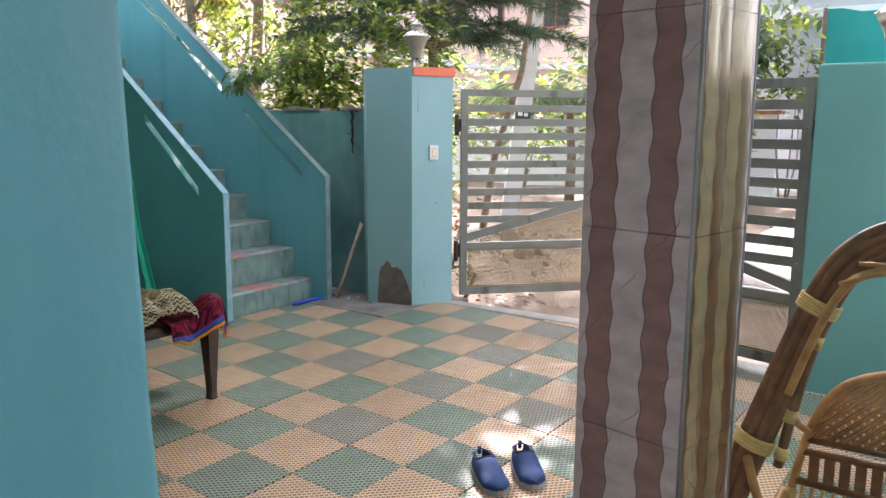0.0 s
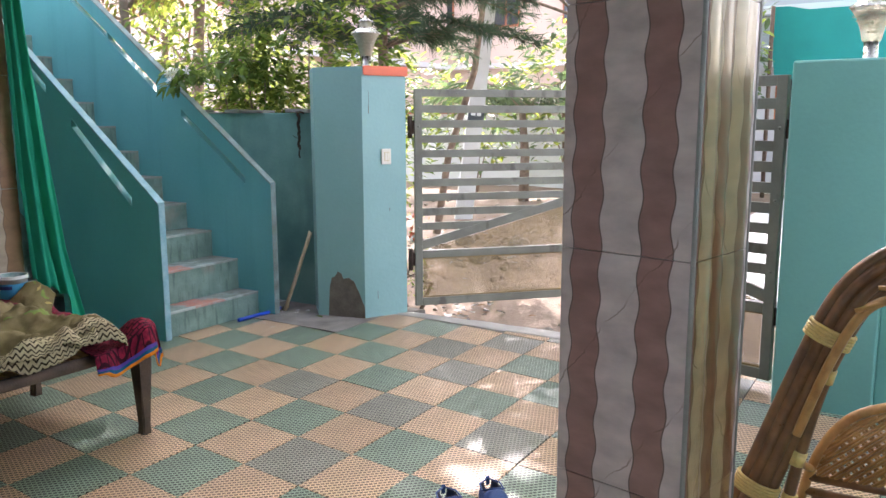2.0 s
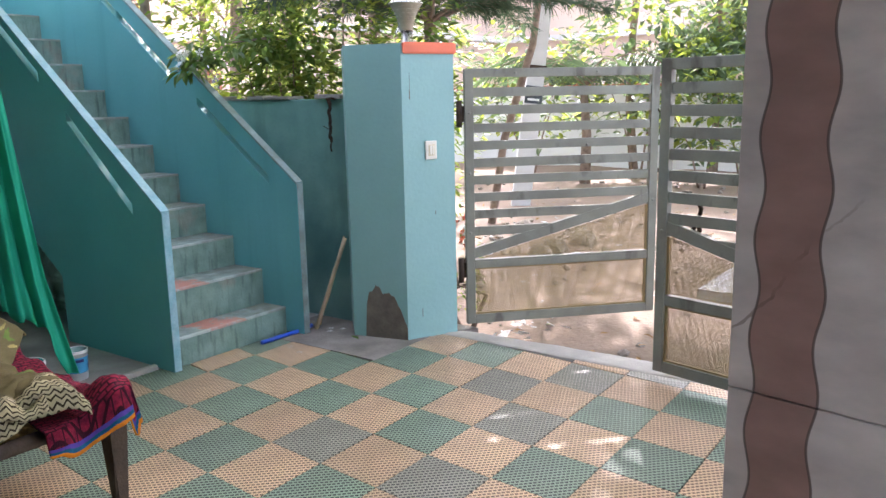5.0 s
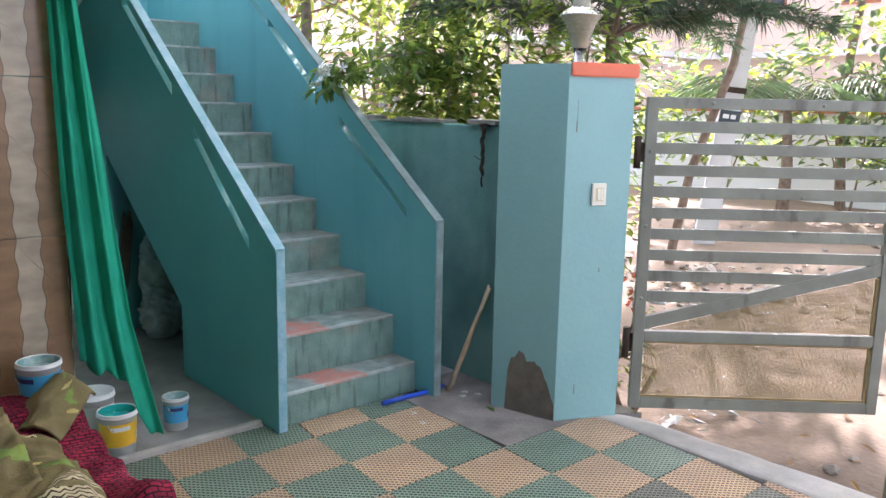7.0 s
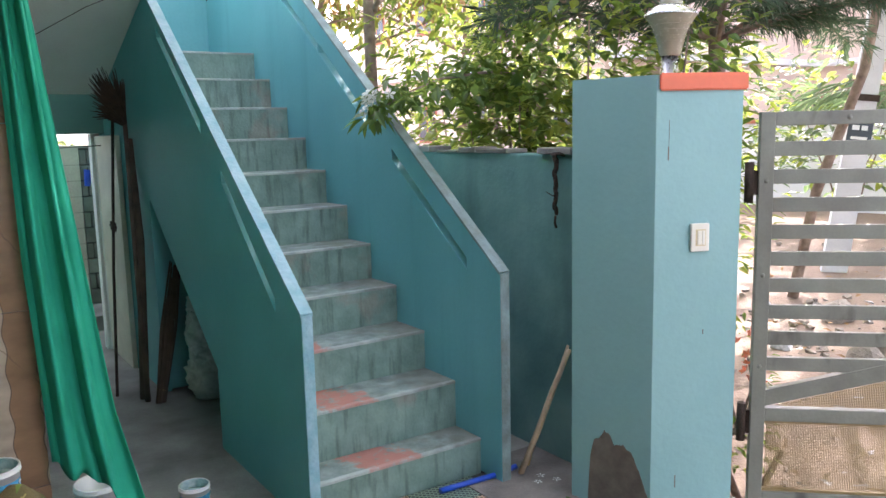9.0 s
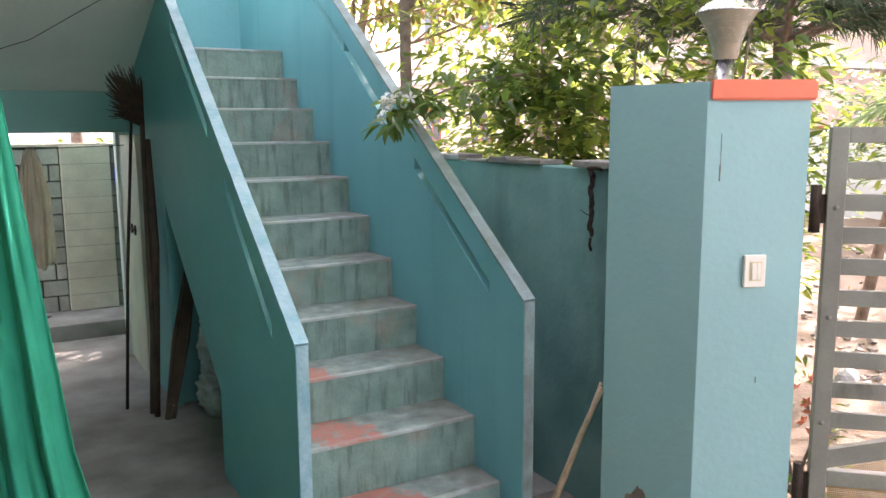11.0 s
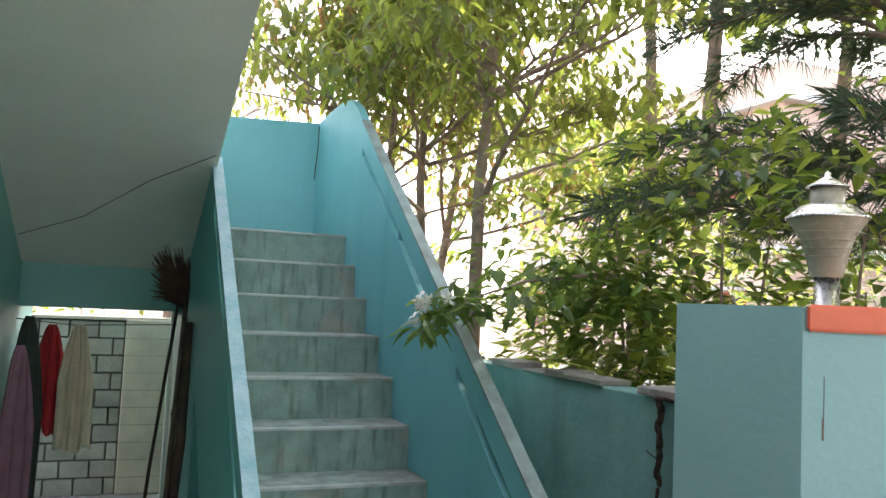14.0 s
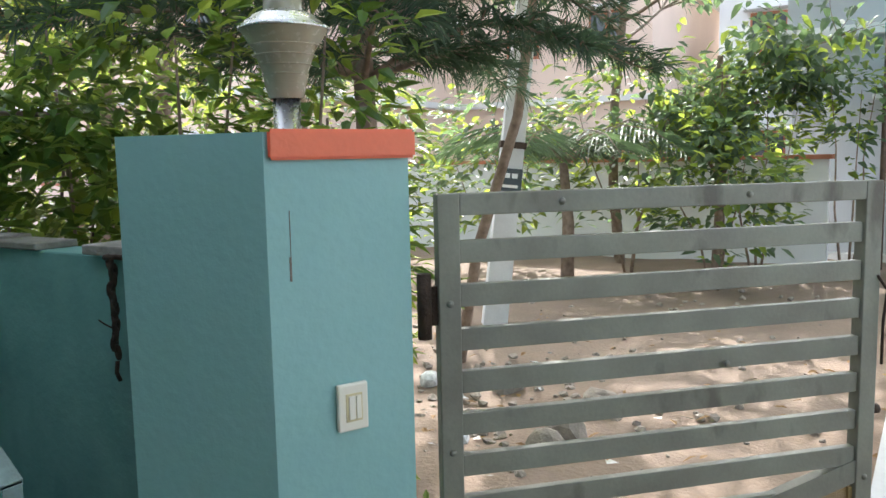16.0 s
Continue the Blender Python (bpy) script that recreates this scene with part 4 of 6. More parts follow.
tagged(part("wooden_stick", tube([(4.050, 4.235, 0.0), (4.13, 4.205, 0.20), (4.19, 4.185, 0.36), (4.27, 4.16, 0.545)], [0.013, 0.014, 0.013, 0.010], 8), M_STICK), "pale bare wooden stick leaning on the compound wall", "stick")
brush = thing("long_brush", "slim dark stick with a yellow end leaning beside the pillar", "stick")
part("shaft", tube([(4.150, 4.275, 0.07), (4.300, 4.20, 0.55)], 0.008, 6), M_STICK, brush)
part("tip", tube([(4.127, 4.285, 0.006), (4.145, 4.275, 0.075)], [0.014, 0.011], 6), M_BIND, brush, "worn yellow end")
tagged(part("pipe", tube([(3.655, 4.285, 0.0125), (3.80, 4.280, 0.0125), (3.95, 4.268, 0.0135), (4.06, 4.282, 0.016)], 0.0125, 12), M_PIPE), "bright blue plastic pipe lying on the floor", "pipe")


def flower(at, size, label):
    bm = bmesh.new()
    for k in range(5):
        m = at @ Matrix.Rotation(2 * math.pi * k / 5, 4, "Z")
        vs = [bm.verts.new(m @ Vector(p)) for p in ((0.1 * size, 0, 0), (0.6 * size, 0.24 * size, 0.12 * size), (size, 0.05 * size, 0.05 * size), (0.6 * size, -0.14 * size, 0.06 * size))]
        bm.faces.new(vs)
    return tagged(part("fallen_flower", bm, M_PETAL), label, "flower", group="fallen flowers")


for k, (x, y) in enumerate(((3.70, 4.10), (3.66, 3.98), (4.05, 4.12), (4.10, 4.16), (4.13, 4.09), (3.98, 4.26))):
    flower(pose(x, y, 0.006, 0, 0, 40 * k), 0.022, "white jasmine flower fallen on the floor")


def leaf_shape(bm, m, ln, wd, bend=0.15, mi=0):
    """One leaf: a folded blade with a pointed tip."""
    pts = [(0, 0, 0), (0.35 * ln, wd / 2, 0.06 * ln), (0.35 * ln, -wd / 2, 0.06 * ln), (0.7 * ln, wd * 0.36, 0.02 * ln - bend * ln * 0.4), (0.7 * ln, -wd * 0.36, 0.02 * ln - bend * ln * 0.4), (ln, 0, -bend * ln), (0.35 * ln, 0, 0.0), (0.7 * ln, 0, -0.03 * ln - bend * ln * 0.4)]
    v = [bm.verts.new(m @ Vector(p)) for p in pts]
    for f in ((0, 6, 1), (0, 2, 6), (1, 6, 7, 3), (6, 2, 4, 7), (3, 7, 5), (7, 4, 5)):
        bm.faces.new([v[i] for i in f]).material_index = mi


bm = bmesh.new()
leaf_shape(bm, pose(4.02, 3.86, 0.008, 0, 0, 70), 0.09, 0.03, 0.0)
tagged(part("fallen_leaf", bm, M_LEAF), "green leaf fallen on the cement", "leaf")

# ---------------------------------------------------------------- cot with bedding


def cot():
    c = thing("cot", "old dark wooden rope cot piled with crumpled bedding", "cot", at=pose(0, 0, 0))
    x0, x1, y0, y1, h = 0.25, 2.06, 3.20, 4.07, 0.385
    for x, y in ((x1, y0), (x1 + 0.04, y1), (x0, y0), (x0, y1)):
        bm = bmesh.new()
        add_tube(bm, [(x - 0.004, y, 0), (x - 0.003, y, 0.012), (x - 0.002, y, 0.05), (x, y, 0.30), (x, y, 0.44), (x, y, 0.455)], [0.026, 0.031, 0.029, 0.045, 0.049, 0.044], 4)
        bmesh.ops.bevel(bm, geom=[e for e in bm.edges if abs(e.verts[0].co.z - e.verts[1].co.z) > 0.03], offset=0.007, segments=2, affect="EDGES")
        for f in bm.faces:
            f.smooth = False
        part("leg", bm, M_WOOD, c, "tapered dark wooden leg")
    for a, b in (((x0, y0, h), (x1, y0, h)), ((x0, y1, h), (x1 + 0.03, y1, h)), ((x0, y0, h), (x0, y1, h)), ((x1, y0, h), (x1 + 0.03, y1, h))):
        part("side_rail", tube([a, b], 0.026, 8), M_WOOD, c)
    bm = bmesh.new()
    for i in range(26):
        u = i / 25
        add_box(bm, (x0, y0 + u * (y1 - y0) - 0.011, h - 0.008), (x1, y0 + u * (y1 - y0) + 0.011, h - 0.002))
    for i in range(44):
        u = i / 43
        add_box(bm, (x0 + u * (x1 - x0) - 0.011, y0, h - 0.001), (x0 + u * (x1 - x0) + 0.011, y1, h + 0.005))
    ob = part("webbing", bm, M_BIND, c, "woven flat webbing")
    return c


cot()


def drape(name, corner, ux, uy, nx, ny, height, mats, pick, label, category, solid=0.006):
    """A crumpled cloth: a grid over a patch of the plan with a height function, thickened, with its own weave directions."""
    bm = bmesh.new()
    uv = bm.loops.layers.uv.new("cloth")
    lx, ly = Vector(ux).length, Vector(uy).length
    rows = []
    for j in range(ny + 1):
        row = []
        for i in range(nx + 1):
            a, b = i / nx, j / ny
            p = Vector(corner) + Vector(ux) * a + Vector(uy) * b
            row.append(bm.verts.new(height(p.x, p.y, a, b)))
        rows.append(row)
    for j in range(ny):
        for i in range(nx):
            f = bm.faces.new((rows[j][i], rows[j][i + 1], rows[j + 1][i + 1], rows[j + 1][i]))
            f.smooth, f.material_index = True, pick((i + 0.5) / nx, (j + 0.5) / ny)
            for lp, (da, db) in zip(f.loops, ((0, 0), (1, 0), (1, 1), (0, 1))):
                lp[uv].uv = ((i + da) / nx * lx, (j + db) / ny * ly)
    ob = part(name, bm, mats)
    s = ob.modifiers.new("thick", "SOLIDIFY")
    s.thickness, s.offset = solid, 0
    return tagged(ob, label, category)


def crumple(x, y, seed, size=1.0):
    """Sharp-ridged creases at three scales, in metres, drawn out along one slanting direction."""
    u, v = x * 0.8 + y * 0.6, (y * 0.8 - x * 0.6) * 1.9
    h = 0.0
    for f, amp in ((2.6, 0.034), (5.5, 0.020), (12.0, 0.009)):
        h += amp * (1 - 2.4 * abs(noise.noise((u * f + seed, v * f - seed, seed * 0.37))))
    return h * size


def bump(x, y, cx, cy, r):
    return math.exp(-((x - cx) ** 2 + (y - cy) ** 2) / (r * r))


def maroon_height(x, y, a, b):
    over = max(0.0, x - 2.10)
    over2 = max(0.0, 3.15 - y)
    z = 0.412 + crumple(x, y, 1.0, 0.40) + 0.085 * bump(x, y, 2.06, 3.21, 0.085) + 0.10 * max(0.0, y - 3.55) * 2 * bump(x, y, 1.95, 3.95, 0.35)
    xx, yy = x, y
    if over > 0:
        xx, z = 2.10 + over * 0.40 + 0.016 * math.sin(y * 34), z - over * 1.3
    if over2 > 0:
        yy, z = 3.15 - over2 * 0.30 + 0.016 * math.sin(x * 30), z - over2 * (1.15 + 0.3 * math.sin(x * 17))
    return (xx, yy, max(z, 0.30))


def maroon_pick(a, b):
    e = min(b, 0.38 * (1 - a))
    if e < 0.013:
        return 1
    if e < 0.0195:
        return 3
    if e < 0.029:
        return 2
    return 0


M_BAND_G = mat("teal_border", (0.02, 0.12, 0.22), 0.9, var=0.2, scale=30, spec=0.15)
drape("bedspread", (1.80, 3.07, 0), (0.38, 0.02, 0), (0.02, 1.01, 0), 70, 110, maroon_height, [M_MAROON, M_BAND_O, M_BAND_B, M_BAND_G], maroon_pick, "crumpled maroon bedspread with an orange and violet border on the cot", "bedspread")


def olive_height(x, y, a, b):
    over = max(0.0, 3.17 - y)
    w = crumple(x, y, 7.0, 1.0 + 1.1 * max(0.0, 1.65 - x) / 0.5)
    w -= 0.055 * math.exp(-((x - 1.70 + 0.45 * (y - 3.4)) ** 2) / 0.0022) * min(1.0, max(0.0, (y - 3.22) / 0.1))
    z = 0.485 + w * 0.8 + 0.03 * bump(x, y, 1.86, 3.26, 0.12) - 0.03 * max(0.0, (a - 0.94) / 0.06)
    yy = y
    if over > 0:
        yy, z = 3.17 - over * 0.30 + 0.012 * math.sin(x * 22), z - over * 1.0
    return (x, yy, max(z, 0.345))


def chevron_cloth(name, light, dark, pitch, row, amp):
    """Cream cloth with zigzag dark rows, by the cloth's own directions."""
    m = mat(name, light, 0.9, var=0.15, scale=20, spec=0.1)
    n, l = m.node_tree.nodes, m.node_tree.links
    b = n["Principled BSDF"]
    src = b.inputs["Base Color"].links[0].from_socket
    uvn, sep = n.new("ShaderNodeUVMap"), n.new("ShaderNodeSeparateXYZ")
    l.new(uvn.outputs[0], sep.inputs[0])

    def op(kind, p, q):
        k = n.new("ShaderNodeMath")
        k.operation = kind
        for s, v in zip(k.inputs, (p, q)):
            if isinstance(v, (int, float)):
                s.default_value = v
            else:
                l.new(v, s)
        return k.outputs[0]

    zig = op("PINGPONG", sep.outputs[0], pitch / 2)
    v = op("ADD", sep.outputs[1], op("MULTIPLY", zig, amp))
    line = op("LESS_THAN", op("FRACT", op("DIVIDE", v, row), 0), 0.36)
    mx = n.new("ShaderNodeMixRGB")
    l.new(line, mx.inputs["Fac"])
    l.new(src, mx.inputs["Color1"])
    mx.inputs["Color2"].default_value = (*dark, 1)
    l.new(mx.outputs[0], b.inputs["Base Color"])
    return m


M_CHEVRON = chevron_cloth("chevron_border_cloth", (0.50, 0.43, 0.27), (0.035, 0.026, 0.016), 0.030, 0.0165, 0.75)
M_PRINT = mat("leaf_print_green", (0.20, 0.26, 0.06), 0.9, var=0.2, scale=14, dark=(0.10, 0.18, 0.05), spec=0.15)
M_PRINT_Y = mat("leaf_print_yellow", (0.46, 0.40, 0.14), 0.9, var=0.2, scale=14, dark=(0.34, 0.26, 0.10), spec=0.15)


def leaf_print(a, b, seed):
    """1 inside a printed leaf, 2 inside a paler one: slanting pointed ovals strewn over the cloth."""
    for k in range(9):
        cx, cy = (seed * 0.37 + k * 0.618) % 1.0, (seed * 0.71 + k * 0.381) % 1.0
        t = 0.5 + k * 1.3
        u, v = (a - cx) * math.cos(t) + (b - cy) * math.sin(t), (b - cy) * math.cos(t) - (a - cx) * math.sin(t)
        if abs(u) < 0.11 and abs(v) < 0.034 * (1 - (u / 0.11) ** 2):
            return 2 + k % 2
    return 0


def olive_pick(a, b):
    if b < 0.155 + 0.01 * math.sin(a * 9) or (a > 0.84 and 0.19 < b < 0.30 and b < 0.19 + (a - 0.84) * 1.2) or (0.62 < a < 0.93 and 0.80 < b < 0.89):
        return 1
    return leaf_print(a, b, 1.3)


drape("blanket", (1.08, 3.06, 0), (0.88, 0.06, 0), (0.02, 0.68, 0), 130, 110, olive_height, [M_OLIVE, M_CHEVRON, M_PRINT, M_PRINT_Y], olive_pick, "crumpled olive blanket with leaf print and chevron border on the cot", "blanket")


def olive_low(x, y, a, b):
    w = crumple(x, y, 17.0, 1.5)
    over = max(0.0, 3.15 - y)
    yy, z = y, 0.488 + w * 0.8
    if over > 0:
        yy, z = 3.15 - over * 0.35, z - over
    return (x, yy, max(z, 0.345))


drape("bed_sheet", (0.20, 3.10, 0), (1.62, 0, 0), (0.08, 0.95, 0), 110, 70, olive_low, [M_OLIVE, M_CHEVRON, M_PRINT, M_PRINT_Y], lambda a, b: 1 if b < 0.1 else leaf_print(a, b, 4.1), "crumpled olive sheet spread along the cot", "bed sheet")


def olive_fold(x, y, a, b):
    z = 0.475 + 0.085 * b + crumple(x, y, 5.0, 0.55) - 0.045 * abs(2 * a - 1) ** 1.6 - 0.05 * max(0.0, b - 0.85) / 0.15
    return (x, y, z)


drape("folded_sheet", (1.885, 3.90, 0), (0.115, -0.155, 0), (0.185, 0.235, 0), 40, 50, olive_fold, [M_OLIVE, M_CHEVRON, M_PRINT, M_PRINT_Y], lambda a, b: leaf_print(a, b, 2.2), "folded olive sheet with a leaf print on the cot", "sheet", 0.008)


def bucket(at, r, h, label, name="paint_bucket", band=M_PLASTIC_B, z0=0.25, z1=0.78, inside=M_PLASTIC_W, fill=0.0, handle=True, logo=True):
    b = thing(name, label, "bucket", group="paint buckets", at=at)
    rb = r * 0.86

    def rad(z):
        return rb + (r - rb) * z / h

    part("body", lathe([(0, 0), (rb, 0), (rad(h * 0.9), h * 0.9), (r * 1.05, h * 0.9), (r * 1.05, h * 0.93), (r, h * 0.93), (r * 1.04, h * 0.985), (r * 1.01, h), (r * 0.95, h), (rad(h * 0.2) * 0.94, h * 0.12), (0, h * 0.12)], 28), M_PLASTIC_W, b)
    part("label", lathe([(rad(h * z0) + 0.0008, h * z0), (rad(h * z1) + 0.0008, h * z1)], 28), band, b, "printed label band")
    if logo:
        for a0, a1, za, zb in ((200, 260, 0.62, 0.72), (290, 330, 0.34, 0.52)):
            bm = bmesh.new()
            vs = [[bm.verts.new(((rad(h * z) + 0.0016) * math.cos(radians(a0 + (a1 - a0) * k / 5)), (rad(h * z) + 0.0016) * math.sin(radians(a0 + (a1 - a0) * k / 5)), h * z)) for k in range(6)] for z in (za, zb)]
            for k in range(5):
                bm.faces.new((vs[0][k], vs[0][k + 1], vs[1][k + 1], vs[1][k]))
            part("label_patch", bm, M_NAVY if band is M_PLASTIC_B else M_PLASTIC_W, b, "plain label block")
    if fill:
        part("contents", lathe([(rad(h * fill) * 0.945, h * fill), (0.0, h * fill)], 28), inside, b, "wet paint inside")
        part("paint_coat", lathe([(rad(h * fill) * 0.948, h * fill), (r * 0.945, h * 0.985)], 28), inside, b, "paint smeared inside")
    if handle:
        pts = [(r * 1.06 * math.cos(t), -r * 0.25 - r * 0.35 * math.sin(t), h * 0.9 - 0.02 - h * 0.28 * math.sin(t)) for t in (math.pi * k / 10 for k in range(11))]
        part("handle", tube(pts, 0.0025, 5), M_CHROME, b)
    return b


bucket(pose(2.745, 4.66, 0.004, 0, 0, 20), 0.058, 0.155, "small blue and white paint bucket on the passage floor", fill=0.75, inside=M_PALEPAINT)
bucket(pose(2.045, 4.105, 0.447, 0, 0, -20), 0.07, 0.165, "blue and white paint bucket standing on the cot corner", fill=0.8, inside=M_PALEPAINT)
bucket(pose(2.448, 4.56, 0.004, 0, 0, 30), 0.079, 0.19, "yellow and white paint bucket with teal paint inside", band=M_PLASTIC_Y, fill=0.82, inside=M_TEALPAINT)
bucket(pose(2.415, 4.75, 0.004, 0, 0, 70), 0.085, 0.225, "empty white plastic bucket behind the curtain", name="plastic_bucket", band=M_PLASTIC_W, logo=False)


# ---------------------------------------------------------------- curtain at the passage mouth
def curtain():
    """Long cloth hung from above, gathered in soft folds, its lower hem slanting to a trailing corner."""
    bm = bmesh.new()
    nu, nv_ = 60, 70
    rows = []
    for j in range(nv_ + 1):
        v = j / nv_
        row = []
        for i in range(nu + 1):
            u = i / nu
            zb = 0.55 - 0.16 * u + 0.012 * math.sin(u * 21) if u < 0.66 else max(0.444 - (u - 0.66) / 0.20 * 0.24, 0.205 - 0.05 * (u - 0.86))
            z = 2.55 + (zb - 2.55) * v
            t = (2.55 - z) / 2.5
            xl = 2.165 + 0.02 * t + 0.09 * max(0.0, t - 0.55)
            xr = 2.195 + 0.262 * t + 0.05 * min(max(0.0, t - 0.75) / 0.2, 1.0)
            x = xl + (xr - xl) * (u + 0.03 * math.sin(u * 12 + v * 2))
            fold = 0.026 * math.sin(u * 15.0 + 0.8 * v) + 0.012 * math.sin(u * 31 + 2.0 * v + 1.0)
            fold *= 0.5 + 0.6 * t
            y = 4.20 - 0.02 * t + fold + 0.008 * noise.noise((u * 6, v * 9, 1)) - 0.03 * math.exp(-((u - 0.45) / 0.1) ** 2) * max(0.0, v - 0.8) * 5
            row.append(bm.verts.new((x, y, z)))
        rows.append(row)
    for a, b in zip(rows, rows[1:]):
        for i in range(nu):
            bm.faces.new((a[i], a[i + 1], b[i + 1], b[i])).smooth = True
    ob = part("curtain", bm, M_CURTAIN)
    s = ob.modifiers.new("thick", "SOLIDIFY")
    s.thickness = 0.003
    return tagged(ob, "emerald green cloth curtain hanging in folds at the passage mouth", "curtain")


curtain()
tagged(part("curtain_rail", tube([(2.09, 4.29, 2.555), (2.10, 4.20, 2.555), (2.28, 4.20, 2.555), (2.29, 4.45, 2.555), (2.14, 4.46, 2.555)], 0.008, 8), M_RUST), "thin iron rail that carries the curtain", "rail")

# ---------------------------------------------------------------- things in the passage


def hung_cloth(name, x, y, z0, w, ln, yaw, material, label, lean=0.0, seed=0):
    """A garment hung from one point, widening and folding downwards."""
    bm = bmesh.new()
    rows = []
    nu, nz = 22, 26
    m = pose(x, y, z0, 0, 0, yaw)
    for j in range(nz + 1):
        v = j / nz
        row = []
        for i in range(nu + 1):
            u = i / nu * 2 - 1
            wid = w * (0.18 + 0.82 * min(1, v * 2.2) ** 0.6)
            hem = 1 + 0.10 * noise.noise((u * 2, seed, 3))
            row.append(bm.verts.new(m @ Vector((u * wid / 2, -0.03 - 0.025 * math.sin(u * 9 + seed) * (0.3 + v) - 0.012 * math.sin(u * 19 + v * 3) - lean * v, -ln * v * hem))))
        rows.append(row)
    for a, b in zip(rows, rows[1:]):
        for i in range(nu):
            bm.faces.new((a[i], a[i + 1], b[i + 1], b[i])).smooth = True
    ob = part(name, bm, material)
    s = ob.modifiers.new("thick", "SOLIDIFY")
    s.thickness = 0.006
    return tagged(ob, label, "garment")


tagged(part("clothes_line", tube([(2.14, 7.42, 1.47), (2.45, 7.40, 1.44), (3.06, 7.42, 1.46)], 0.003, 5), M_RUST), "thin line strung across the back opening", "clothes line")
hung_cloth("hung_towel", 2.345, 7.43, 1.44, 0.17, 0.64, 5, M_CLOTH_RED, "red cloth hung on the line", seed=1)
hung_cloth("hung_cloth", 2.495, 7.385, 1.445, 0.19, 0.73, -4, M_CLOTH_CREAM, "cream cloth hung on the line", seed=2)
hung_cloth("hung_shirt", 2.25, 6.95, 1.50, 0.22, 1.08, 38, M_CLOTH_DARK, "dark green garment hung on the passage wall", seed=3)
hung_cloth("hung_wrap", 2.235, 6.72, 1.36, 0.20, 0.90, 45, M_CLOTH_MAUVE, "mauve garment hung on the passage wall", seed=4)
hung_cloth("hung_bag", 2.19, 5.75, 0.98, 0.16, 0.62, 86, M_OLIVE, "olive cloth bag hung on the passage wall", seed=5)

broom = thing("broom", "tall dark broom with a bushy head leaning against the stair wall", "broom")
part("handle", tube([(2.956, 6.262, 0.0), (2.985, 6.42, 0.85), (3.03, 6.62, 1.72)], [0.016, 0.014, 0.013], 8), M_WOOD, broom)
bm = bmesh.new()
rng = random.Random(11)
for k in range(330):
    a, r = rng.uniform(0, 6.283), rng.uniform(0.3, 1)
    d = Vector((math.cos(a) * 0.085 * r - 0.085, math.sin(a) * 0.10 * r - 0.04, rng.uniform(0.10, 0.36) - 0.08 * r))
    s = Vector((3.02, 6.60, 1.58)) + Vector((math.cos(a), math.sin(a), 0)) * 0.012
    add_tube(bm, [s, s + d * 0.6 + Vector((0, 0, 0.02)), s + d], [0.004, 0.004, 0.002], 4)
part("bristles", bm, M_BROOM, broom, "bushy dark fibre head")
tagged(part("iron_rod", tube([(2.831, 6.47, 0.0), (2.90, 6.62, 0.75), (3.0, 6.80, 1.62)], 0.009, 8), M_RUST), "thin dark rod leaning against the stair wall", "rod")
tagged(part("wooden_post", tube([(2.955, 6.33, 0.0), (3.035, 6.50, 0.9), (3.055, 6.66, 1.5)], [0.028, 0.026, 0.02], 8), M_WOOD), "old wooden post leaning in the passage", "post")
bundle = thing("stick_bundle", "dark stick bundle tied at the foot, leaning under stairs", "bundle")
for k in range(30):
    a, r = rng.uniform(0, 6.283), rng.random() ** 0.5
    o = Vector((math.cos(a), math.sin(a) * 0.7, 0)) * r
    p, q = Vector((3.01, 6.19, 0.004)), Vector((3.19, 6.37, 0.74))
    part("stick", tube([p + o * 0.024, p.lerp(q, 0.1) + o * 0.026, p.lerp(q, 0.55) + o * 0.046, q + o * 0.026 + Vector((0, 0, rng.uniform(-0.06, 0.05)))], [0.007, 0.007, 0.006, 0.004], 5), M_WOOD, bundle)
part("tie", tube([Vector((3.029, 6.217, 0.075)) + Vector((0.028 * math.cos(t), 0.022 * math.sin(t), -0.008 * math.cos(t))) for t in (k * math.pi / 6 for k in range(13))], 0.005, 6), M_BIND, bundle, "pale cord tied round the foot")


def sack(at, r, h, seed, label):
    """A slumped, creased sack."""
    bm = bmesh.new()
    bmesh.ops.create_icosphere(bm, subdivisions=5, radius=1)
    for v in bm.verts:
        n0 = noise.noise((v.co.x * 2.1, v.co.y * 2.1, v.co.z * 1.4 + seed)) * 0.20 + abs(noise.noise((v.co.x * 2, v.co.y * 2, v.co.z * 8 + seed))) * 0.42
        z = v.co.z
        k = 1 + n0
        v.co = Vector((v.co.x * r * k, v.co.y * r * k * 0.8, max(z * 0.62 + 0.5, 0.0) * h * (1 + 0.3 * n0)))
        if z > 0.6:
            v.co.x *= 1 - (z - 0.6) * 0.9
            v.co.y *= 1 - (z - 0.6) * 0.9
    for f in bm.faces:
        f.smooth = True
    bmesh.ops.transform(bm, matrix=at, verts=bm.verts)
    return tagged(part("sack", bm, M_SACK), label, "sack")


sack(pose(3.29, 6.13, 0.004, 0, 0, 20), 0.13, 0.34, 3, "crumpled grey plastic sack under the stairs")
sack(pose(3.28, 6.17, 0.24, 0, 4, 60), 0.12, 0.30, 8, "slumped grey plastic sack lying on another sack")
sack(pose(3.27, 6.20, 0.43, 8, 12, 60), 0.10, 0.24, 5, "folded grey plastic sheet on the sacks")
sack(pose(3.55, 6.10, 0.004, 0, 0, 130), 0.18, 0.50, 12, "grey plastic sack at the back under the stairs")


